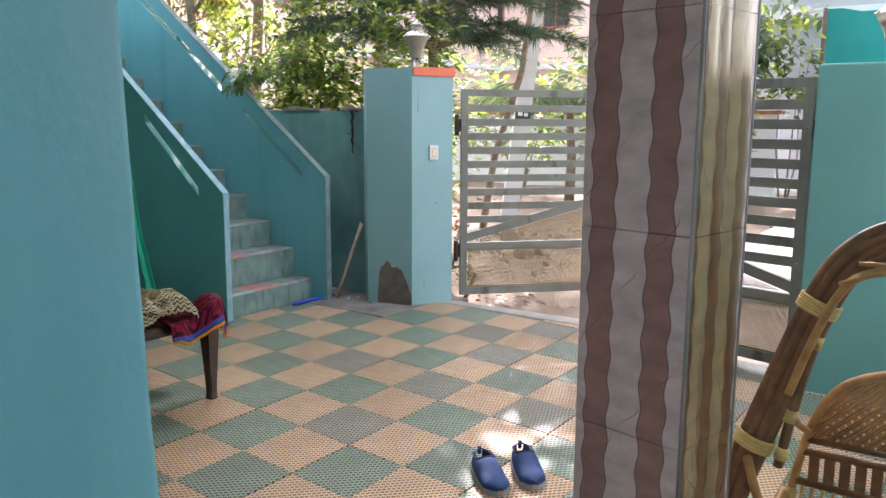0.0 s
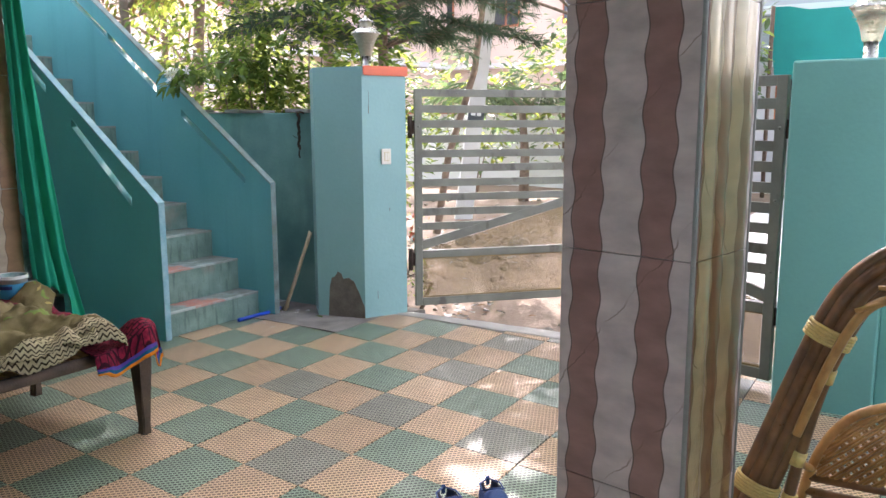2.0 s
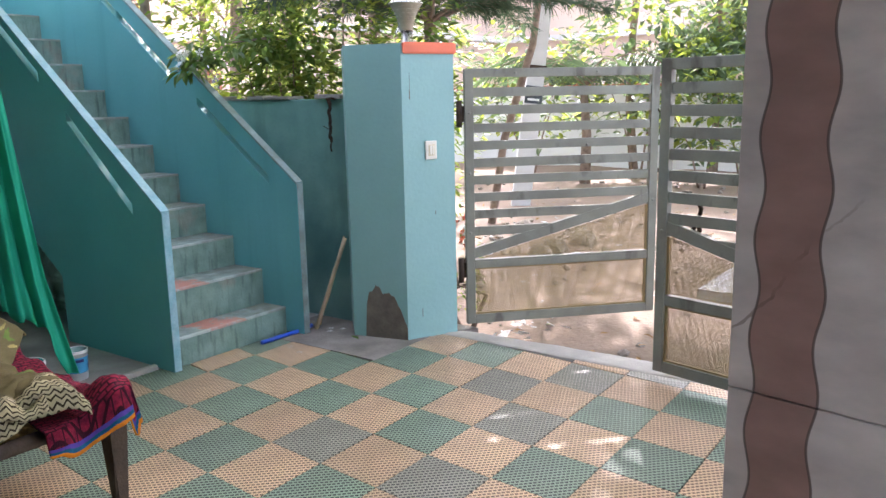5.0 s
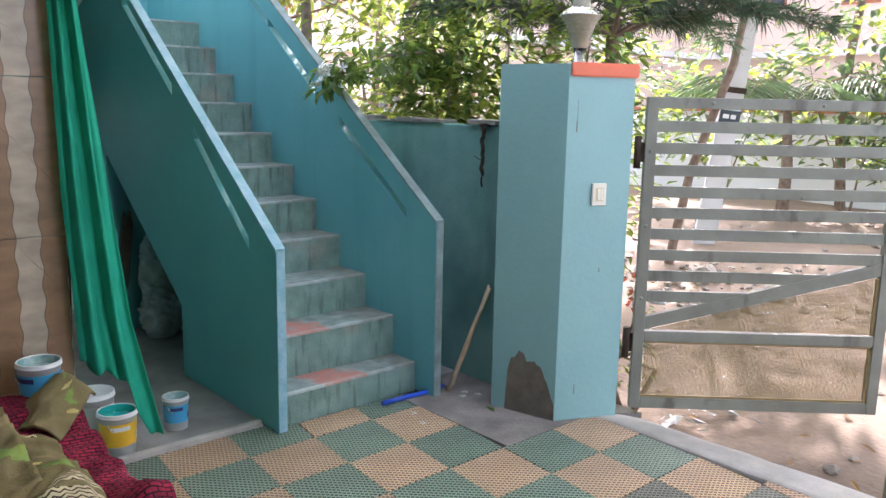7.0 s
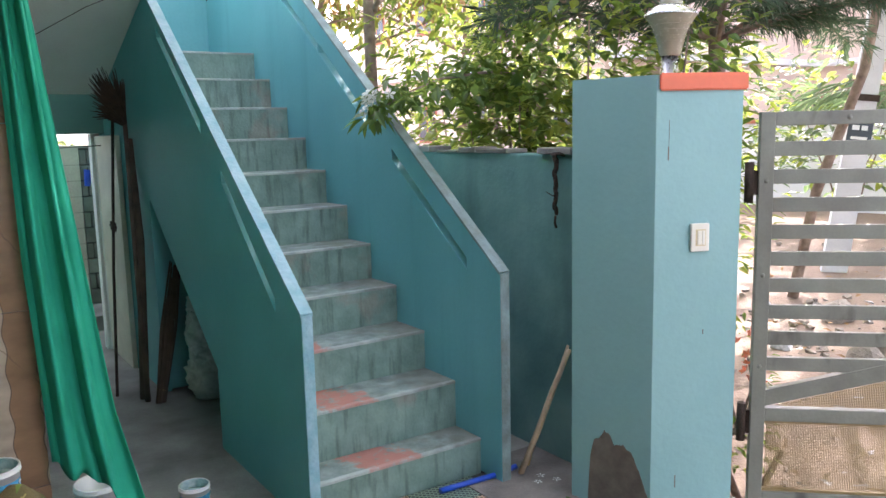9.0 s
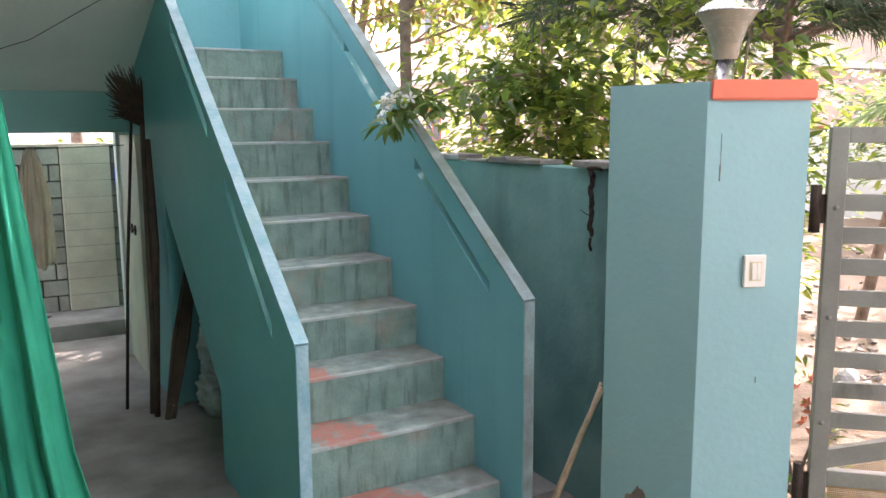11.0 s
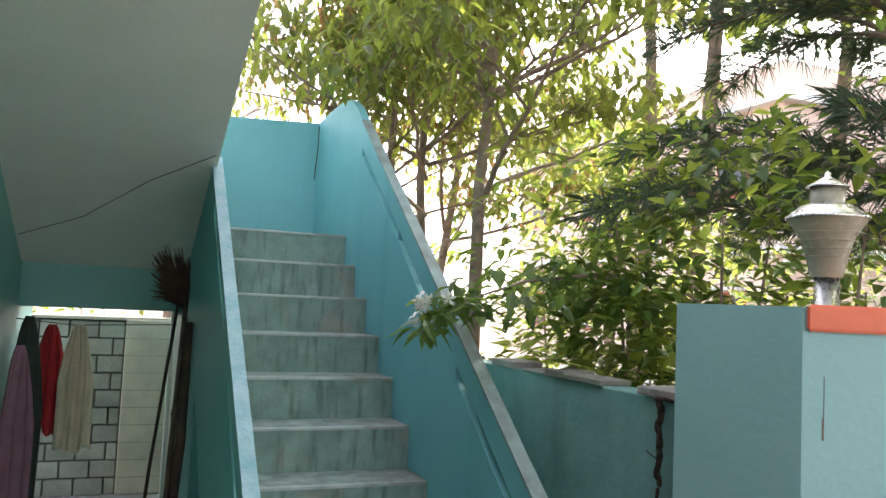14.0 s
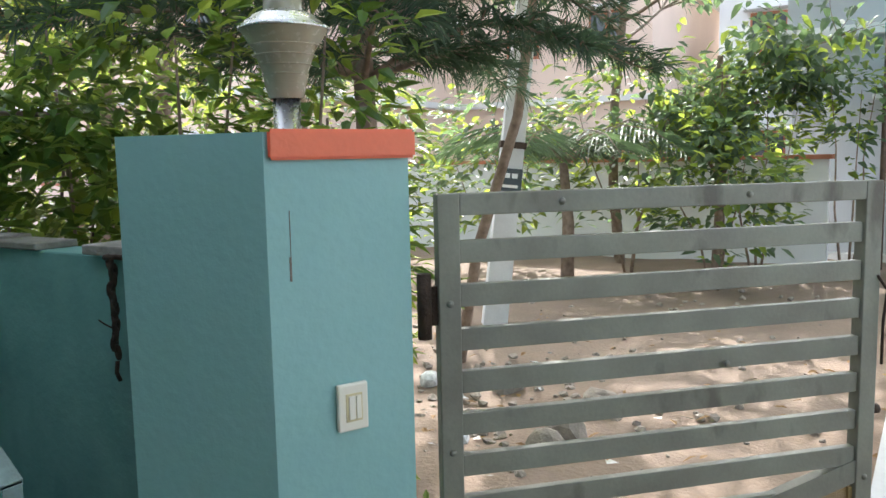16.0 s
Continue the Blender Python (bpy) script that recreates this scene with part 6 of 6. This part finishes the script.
branch_tree("mango_tree", (4.68, 6.60, GROUND - 0.05), 5.6, 9, 5200, 0.115, 0.046, [M_LEAF_M, M_LEAF_Y], "slender mango tree with hanging leaves", 31, 2.0, 2.75, 0.05, 0.5, (0.12, 0.1))
branch_tree("mango_tree", (4.95, 8.0, GROUND - 0.05), 6.0, 9, 5200, 0.12, 0.048, [M_LEAF_M, M_LEAF_Y], "slender mango tree with hanging leaves beyond the landing", 32, 2.2, 2.7, 0.045, 0.55, (-0.08, 0.1))
branch_tree("mango_tree", (4.74, 8.15, GROUND - 0.05), 5.8, 7, 3200, 0.12, 0.046, [M_LEAF_M, M_LEAF_DRY], "thin mango tree with some dry leaves", 40, 1.8, 2.7, 0.035, 0.6, (-0.1, 0.1))
branch_tree("mango_tree", (5.5, 9.6, GROUND - 0.05), 6.8, 7, 3000, 0.13, 0.052, [M_LEAF_Y, M_LEAF_DRY], "tall mango tree with yellowing leaves", 33, 2.4, 2.4, 0.05, 0.6, (0.2, -0.2))
branch_tree("tall_tree", (7.76, 9.24, GROUND - 0.05), 10.0, 8, 600, 0.19, 0.085, [M_LEAF_Y, M_LEAF], "tall straight tree with a high leafy crown", 34, 2.2, 6.0, 0.085, 0.4, (0.05, 0.1))
branch_tree("tall_tree", (7.28, 7.74, GROUND - 0.05), 9.6, 9, 700, 0.18, 0.085, [M_LEAF_Y, M_LEAF], "tall bare-stemmed tree with a high leafy crown", 41, 2.4, 5.6, 0.08, 0.4, (0.1, -0.1))
branch_tree("tall_tree", (9.2, 8.05, GROUND - 0.05), 10.0, 9, 2200, 0.20, 0.10, [M_LEAF_Y, M_LEAF], "tall grey-stemmed tree behind the pine", 42, 3.2, 5.6, 0.085, 0.4)
branch_tree("garden_tree", (8.4, 10.6, GROUND - 0.05), 5.6, 6, 900, 0.18, 0.08, [M_LEAF_Y, M_LEAF], "sunlit garden tree at the back of the plot", 35, 2.0, 1.4, 0.07, 0.4)
# added tree whose crown blocks a sun patch on the porch floor
branch_tree("garden_tree", (8.9, 6.0, GROUND - 0.05), 6.8, 11, 8000, 0.17, 0.095, [M_LEAF_Y, M_LEAF], "slim leaning tree added to shade the porch floor", 57, 2.8, 3.9, 0.045, 0.35, (-0.8, -1.4))
# both trees stand out of view, added to break up the sun
branch_tree("unseen_shade_tree", (7.0, -0.3, GROUND - 0.05), 6.2, 14, 17000, 0.18, 0.10, [M_LEAF_Y, M_LEAF], "leafy out-of-view tree added to dapple the sun at the gateway", 37, 4.4, 3.7, 0.08, 0.3, (0.2, 1.2))
branch_tree("unseen_shade_tree", (9.8, -0.2, GROUND - 0.05), 6.4, 12, 11000, 0.20, 0.11, [M_LEAF_Y, M_LEAF], "leafy out-of-view tree added to shade the waste ground", 38, 4.4, 3.7, 0.09, 0.3, (0.0, 0.8))
# never in direct view, added so the glossy column face mirrors foliage
branch_tree("side_tree", (2.2, -4.8, GROUND - 0.05), 5.0, 8, 2200, 0.16, 0.07, [M_LEAF_Y, M_LEAF], "leafy out-of-view tree added for the column tiles to reflect", 39, 2.2, 1.2, 0.07, 0.3)
bush("back_bush", (2.7, 10.6, 1.3), (1.1, 0.6, 0.7), 500, 0.13, 0.06, [M_LEAF_Y, M_LEAF], "sunlit bush behind the block wall", 28)
branch_tree("garden_tree", (3.2, 12.6, GROUND - 0.05), 7.0, 7, 1500, 0.19, 0.05, [M_LEAF_M, M_LEAF_Y], "dark leafy tree behind the house", 36, 2.4, 2.0, 0.08, 0.8)


def needle_tree():
    """A tiered ornamental pine: level whorls of drooping branches fringed with soft needles."""
    t = thing("needle_pine", "tiered ornamental pine with drooping dark needle fronds", "tree")
    rg = random.Random(44)
    x, y = 6.05, 4.78
    part("trunk", tube([(x, y, GROUND - 0.05), (x + 0.03, y, 1.2), (x, y + 0.03, 2.6), (x + 0.02, y, 4.4), (x, y, 5.6)], [0.065, 0.055, 0.045, 0.03, 0.01], 10), M_BARK, t)
    for tier, z in enumerate((2.0, 2.32, 3.0, 3.65, 4.3, 4.9)):
        reach = 1.5 - tier * 0.13
        nb = 8
        for k in range(nb):
            a = 6.283 * k / nb + tier * 0.42 + rg.uniform(-0.15, 0.15)
            d = Vector((math.cos(a), math.sin(a), 0))
            sd = Vector((-d.y, d.x, 0))
            ln = reach * rg.uniform(0.7, 1.12)
            pts = [Vector((x, y, z)) + d * ln * s + Vector((0, 0, 0.22 * math.sin(s * 2.7) - 0.05 * s)) for s in (0, 0.2, 0.4, 0.6, 0.8, 1.0)]
            bm = bmesh.new()
            add_tube(bm, pts, [0.018, 0.015, 0.012, 0.009, 0.007, 0.004], 5, cap=False)

            def tuft(path, r0, count, size):
                """Soft needles that lean forward all round a twig."""
                add_tube(bm, path, [r0, r0 * 0.7, r0 * 0.4], 4, cap=False)
                for q in range(count):
                    s = (q + rg.random()) / count
                    i = min(int(s * 2), 1)
                    p = path[i].lerp(path[i + 1], s * 2 - i)
                    ax = (path[i + 1] - path[i]).normalized()
                    ra = ax.orthogonal().normalized()
                    ra = Matrix.Rotation(rg.uniform(0, 6.283), 3, ax) @ ra
                    fl = size * rg.uniform(0.7, 1.15)
                    e = p + (ax * 0.75 + ra * 0.62).normalized() * fl + Vector((0, 0, -0.22 * fl))
                    w = ax.cross(ra) * 0.0030
                    mid = p.lerp(e, 0.5) + Vector((0, 0, 0.01))
                    bm.faces.new([bm.verts.new(c) for c in (p - w, mid - w, e, mid + w, p + w)]).material_index = 1

            for q in range(13):
                s = 0.16 + 0.82 * q / 12
                i = min(int(s * 5), 4)
                p = pts[i].lerp(pts[i + 1], s * 5 - i)
                for sgn in (-1, 1):
                    tl = (0.42 - 0.27 * s) * rg.uniform(0.7, 1.15)
                    e = p + sd * sgn * tl * 0.75 + d * tl * 0.7 + Vector((0, 0, rg.uniform(-0.05, 0.04)))
                    tuft([p, p.lerp(e, 0.5) + Vector((0, 0, 0.03)), e], 0.005, int(22 + 60 * tl), 0.125)
            tuft([pts[3], pts[4], pts[5]], 0.006, 60, 0.115)
            part("frond_branch", bm, [M_BARK, M_NEEDLE], t)
    return t


needle_tree()


def palm(base, height, fronds, ln, seed, label):
    t = thing("areca_palm", label, "palm")
    rg = random.Random(seed)
    b = Vector(base)
    part("trunk", tube([b, b + Vector((0.05, 0, height * 0.5)), b + Vector((0, 0.05, height))], [0.10, 0.085, 0.06], 9), M_BARK, t)
    for k in range(fronds):
        a = 6.283 * k / fronds + rg.uniform(-0.2, 0.2)
        d = Vector((math.cos(a), math.sin(a), 0))
        sd = Vector((-d.y, d.x, 0))
        lift = rg.uniform(0.3, 1.0)
        pts = [b + Vector((0, 0, height)) + d * ln * s * 0.8 + Vector((0, 0, lift * ln * (s - 0.95 * s * s))) for s in (0, 0.25, 0.5, 0.75, 1)]
        bm = bmesh.new()
        add_tube(bm, pts, [0.02, 0.015, 0.011, 0.007, 0.003], 5, cap=False)
        for q in range(26):
            s = 0.12 + 0.88 * q / 25
            i = min(int(s * 4), 3)
            p = pts[i].lerp(pts[i + 1], s * 4 - i)
            for sgn in (-1, 1):
                fl = ln * 0.34 * math.sin(0.35 + 2.4 * s)
                e = p + sd * sgn * fl * 0.8 + d * fl * 0.5 + Vector((0, 0, -fl * rg.uniform(0.2, 0.55)))
                mid = p.lerp(e, 0.45) + Vector((0, 0, 0.03))
                w = d * 0.018
                bm.faces.new([bm.verts.new(c) for c in (p - w * 0.5, mid - w, e, mid + w, p + w * 0.5)]).material_index = 1
        part("frond", bm, [M_BARK, M_HEDGE], t)
    return t


palm((13.4, 6.9, GROUND - 0.05), 1.7, 13, 2.3, 5, "areca palm with arching feathery fronds")

for k, (x, y, z, sx, sy, sz, n) in enumerate(((14.2, 8.4, 1.6, 1.3, 1.3, 1.2, 900), (14.6, 6.4, 2.0, 1.2, 1.4, 1.4, 1000), (14.0, 10.6, 1.7, 1.4, 1.5, 1.5, 900), (13.6, 4.9, 1.2, 0.9, 1.1, 1.0, 700), (15.2, 4.7, 2.0, 0.9, 0.9, 1.4, 900), (12.5, 12.5, 1.6, 1.6, 1.6, 1.7, 900), (15.6, 3.55, 2.2, 0.35, 0.5, 1.0, 260))):
    bush("hedge_bush", (x, y, z), (sx, sy, sz), n, 0.22, 0.10, [M_HEDGE, M_LEAF_Y], "leafy hedge bush along the far white wall", 60 + k)
branch_tree("street_tree", (15.6, 6.9, GROUND - 0.05), 8.6, 12, 3600, 0.28, 0.14, [M_HEDGE, M_LEAF_Y], "tall spreading street tree over the far wall", 71, 4.2, 3.9, 0.08, 0.4)
branch_tree("street_tree", (15.4, 5.3, GROUND - 0.05), 5.2, 7, 1500, 0.26, 0.12, [M_HEDGE, M_LEAF_Y], "round street tree beside the lane", 72, 1.4, 1.4, 0.08, 0.4)

# ---------------------------------------------------------------- street beyond the gate
far_wall = thing("far_wall", "white plastered boundary wall across the waste ground", "wall", kind="structure")
part("wall", box((16.4, 3.9, GROUND - 0.1), (16.6, 22.0, 1.50)), M_FARWALL, far_wall)
part("coping", box((16.33, 3.85, 1.50), (16.67, 22.0, 1.57)), M_TERRACOTTA, far_wall, "brick-red coping")


M_POLE = mat("pale_pole_concrete", (0.58, 0.58, 0.57), 0.9, var=0.1, scale=3)


def pole_thing():
    t = thing("utility_pole", "leaning pale concrete utility pole with a small black plate", "utility pole")
    m = pose(10.42, 6.48, GROUND - 0.1, 0, 0, -55) @ pose(0, 0, 0, 0, 6.5, 0)
    bm = bmesh.new()
    add_prism(bm, [(-0.13, -0.10), (0.13, -0.10), (0.13, 0.10), (-0.13, 0.10)], 0, 8.0)
    for v in bm.verts:
        if v.co.z > 4:
            v.co.x *= 0.6
            v.co.y *= 0.6
        v.co = m @ v.co
    part("shaft", bm, M_POLE, t)
    plate = part("plate", box((-0.12, -0.125, 1.50), (0.12, -0.103, 1.74), m), M_WINDOW, t, "small black plate with white marks")
    for k, (a, b, z0, z1) in enumerate(((-0.08, -0.01, 1.64, 1.69), (0.01, 0.07, 1.64, 1.69), (-0.08, 0.08, 1.54, 1.57))):
        part("mark", box((a, -0.130, z0), (b, -0.1255, z1), m), M_FARWALL, plate)
    part("stay_band", box((-0.135, -0.105, 1.95), (0.135, 0.105, 2.02), m), M_RUST, t)
    return t


pole_thing()


def far_house(name, lo, hi, wall_m, floors, bays, label, face):
    """A distant house: walls, slab bands, recessed windows with frames, parapet."""
    h = thing(name, label, "house")
    lo, hi = Vector(lo), Vector(hi)
    part("wall", box(lo, hi), wall_m, h)
    fh = (hi.z - lo.z) / floors
    for f in range(floors + 1):
        part("floor_band", box((lo.x - 0.25, lo.y - 0.25, lo.z + f * fh - 0.08), (hi.x + 0.05, hi.y + 0.25, lo.z + f * fh + 0.08)), M_FARWALL, h)
    part("parapet", box((lo.x - 0.1, lo.y - 0.1, hi.z + 0.08), (hi.x, hi.y + 0.1, hi.z + 0.8)), wall_m, h)
    for f in range(floors):
        for b in range(bays):
            y = lo.y + (hi.y - lo.y) * (b + 0.5) / bays
            z = lo.z + f * fh + fh * 0.38
            w = part("window", box((lo.x - 0.03, y - 0.5, z), (lo.x + 0.02, y + 0.5, z + 1.1)), M_TERRACOTTA, h, "brick-red window frame")
            for s in (-1, 1):
                part("pane", box((lo.x - 0.045, y + s * 0.24 - 0.2, z + 0.08), (lo.x - 0.031, y + s * 0.24 + 0.2, z + 1.02)), M_WINDOW, w)
            part("chajja", box((lo.x - 0.45, y - 0.65, z + 1.15), (lo.x, y + 0.65, z + 1.22)), M_FARWALL, h, "thin window canopy")
    return h


far_house("cream_house", (24, 9.0, GROUND), (33, 19, 6.4), M_FARPINK, 2, 4, "distant cream two-storey house with brick-red windows", 0)
far_house("cream_house", (15.5, 15.0, GROUND), (24, 27, 6.4), M_FARPINK, 2, 4, "cream two-storey house behind the garden trees", 0)
far_house("grey_house", (17.5, -6.5, GROUND), (26, 4.6, 3.5), M_FARGREY, 1, 3, "grey single-storey house with a tarpaulin on its porch", 0)
far_house("pale_house", (27, 2.6, GROUND), (36, 8.0, 6.4), M_FARWALL, 2, 2, "distant pale two-storey house at the end of the lane", 0)
bm = bmesh.new()
rows = []
for j in range(9):
    rows.append([bm.verts.new((16.2 + 0.10 * j + 0.03 * math.sin(i * 1.7 + j), 3.22 - 0.33 * i, 3.42 - 0.155 * j - 0.12 * math.sin(i / 12 * 3.14) + 0.03 * math.sin(i * 2.1 + j))) for i in range(13)])
for a, b in zip(rows, rows[1:]):
    for i in range(12):
        bm.faces.new((a[i], a[i + 1], b[i + 1], b[i])).smooth = True
tarp = thing("tarpaulin", "bright teal tarpaulin stretched on poles before the grey house", "tarpaulin")
part("sheet", bm, M_TARP, tarp)
for y in (3.17, -0.68):
    part("prop", tube([(16.25, y, GROUND - 0.03), (16.2, y, 3.43)], 0.04, 8), M_WOOD, tarp, "wooden prop")
low = thing("brick_wall", "low unplastered brick wall before the grey house", "wall", kind="structure")
part("wall", box((16.0, -4.6, GROUND - 0.1), (16.12, 2.2, 1.25)), M_TERRACOTTA, low)
for k, z in enumerate((2.6, 2.85)):
    tagged(part("cable", tube([(10.6 + 0.05 * k, 6.2, 5.5 - k * 0.3), (12.5, 1.0, 4.4 - k * 0.25), (15.0, -6.0, 4.9 - k * 0.2)], 0.012, 5), M_WINDOW), "black overhead cable slung from the pole", "cable")


def scatter():
    """Litter, leaves and rubble on the waste ground."""
    rg = random.Random(77)
    bm = bmesh.new()
    for k in range(420):
        x, y = rg.uniform(5.0, 14), rg.uniform(2.4, 9)
        if rg.random() < 0.5:
            x, y = rg.gauss(7.5, 1.2), rg.gauss(4.9, 0.7)
        s = rg.uniform(0.012, 0.05)
        if 4.75 > x:
            continue
        r = bmesh.ops.create_icosphere(bm, subdivisions=1, radius=s, matrix=pose(x, y, GROUND - 0.02, rg.uniform(0, 90), 0, rg.uniform(0, 360)))
        for v in r["verts"]:
            v.co.z = GROUND - 0.02 + (v.co.z - GROUND + 0.02) * 0.6 + rg.uniform(-0.3, 0.3) * s
    tagged(part("rubble", bm, M_RUBBLE), "small stones and rubble on the bare earth", "rubble", kind="stuff")
    bm = bmesh.new()
    for k in range(90):
        x, y = rg.gauss(7.3, 1.3), rg.gauss(4.7, 0.8)
        if k < 26:
            x, y = rg.gauss(5.1, 0.18), rg.gauss(3.35, 0.15)
        s = rg.uniform(0.02, 0.07)
        a = [Vector((rg.uniform(-1, 1), rg.uniform(-1, 1), rg.uniform(0, 0.7))) * s for _ in range(4)]
        v = [bm.verts.new(Vector((x, y, GROUND - 0.01)) + q) for q in a]
        bm.faces.new((v[0], v[1], v[2]))
        bm.faces.new((v[0], v[2], v[3]))
    tagged(part("litter", bm, M_LITTER), "white paper and plastic litter beside the gate", "litter", kind="stuff")
    bm = bmesh.new()
    for k in range(300):
        x, y = rg.uniform(4.8, 11), rg.uniform(1.5, 7.5)
        leaf_shape(bm, pose(x, y, GROUND + 0.012, rg.uniform(-15, 15), rg.uniform(-15, 15), rg.uniform(0, 360)), rg.uniform(0.05, 0.11), rg.uniform(0.02, 0.04), 0.1)
    tagged(part("dry_leaves", bm, M_LEAF_DRY), "brown fallen leaves scattered over the earth", "leaves", kind="stuff")
    for k in range(9):
        x, y = rg.gauss(7.6, 0.9), rg.gauss(5.0, 0.5)
        bmx = bmesh.new()
        r0 = rg.uniform(0.06, 0.16)
        bmesh.ops.create_icosphere(bmx, subdivisions=2, radius=r0, matrix=pose(x, y, GROUND, 0, 0, rg.uniform(0, 90)))
        for v in bmx.verts:
            v.co += Vector((1, 1, 0.4)) * r0 * 0.5 * noise.noise(v.co * 9)
        tagged(part("stone", bmx, M_RUBBLE if k % 3 else M_LITTER), "rough stone lying on the waste ground", "stone", group="stones on the earth")


scatter()

# ---------------------------------------------------------------- floor tiles


def floor_tiles():
    """Parking tiles in a checker, laid a little askew and slightly uneven in height."""
    rg = random.Random(2)
    o, a, b = Vector((3.4766, 3.8651)), Vector((0.32486, 0.00374)), Vector((0.02981, 0.31045))
    meshes = {}

    def tile_mesh(pts, odd):
        bmx = bmesh.new()
        g, e, t = 0.0009, 0.0014, 0.011
        rim = [p * (1 - g / p.length * 1.41) for p in pts]
        lo = [bmx.verts.new((p.x, p.y, -t)) for p in rim]
        mid = [bmx.verts.new((p.x, p.y, -e * 0.6)) for p in rim]
        top = [bmx.verts.new((*(p * (1 - e / p.length * 1.41)), 0)) for p in rim]
        for r, q in ((lo, mid), (mid, top)):
            for k in range(4):
                bmx.faces.new((r[k], r[(k + 1) % 4], q[(k + 1) % 4], q[k]))
        bmx.faces.new(top)
        me = bpy.data.meshes.new("floor_tile")
        bmx.to_mesh(me)
        bmx.free()
        me.materials.append((M_TILE_O, M_TILE_G, M_TILE_V)[odd])
        return me

    rest = bmesh.new()
    for i in range(-22, 8):
        for j in range(-23, 2):
            if i >= 1 and j >= -1:
                continue
            p = o + a * i + b * j
            ymax = 4.357 if i >= -1 else 4.43
            quad = [Vector((min(max(q.x, -3.05), 4.385), min(max(q.y, -2.9), ymax))) for q in (p, p + a, p + a + b, p + b)]
            c = sum(quad, Vector((0, 0))) / 4
            pts = [q - c for q in quad]
            if j % 2 == 0:
                pts = [q - b * (0.010 if n_ in (2, 3) else 0) for n_, q in enumerate(pts)]
            if (pts[1] - pts[0]).length < 0.04 or (pts[3] - pts[0]).length < 0.04 or (pts[2] - pts[3]).length < 0.04:
                continue
            if c.x < -0.1 or c.y < -0.75:
                f = rest.faces.new([rest.verts.new((q.x, q.y, -0.001)) for q in quad])
                f.material_index = (i + j) % 2
                continue
            hue = (i + j) % 2
            if hue and rg.random() < 0.14 + 0.2 * (c.x > 3.3):
                hue = 2
            key = tuple(round(q.x * 500) for q in pts) + tuple(round(q.y * 500) for q in pts) + (hue,)
            if key not in meshes:
                meshes[key] = tile_mesh(pts, hue)
            tile = new("floor_tile", meshes[key])
            tile.parent = floor
            tile.matrix_world = pose(c.x, c.y, rg.uniform(-0.0012, 0.0012), rg.uniform(-0.2, 0.2), rg.uniform(-0.2, 0.2), 0)
    tagged(part("tile_field", rest, [M_TILE_O, M_TILE_G], floor), kind="stuff")


floor_tiles()
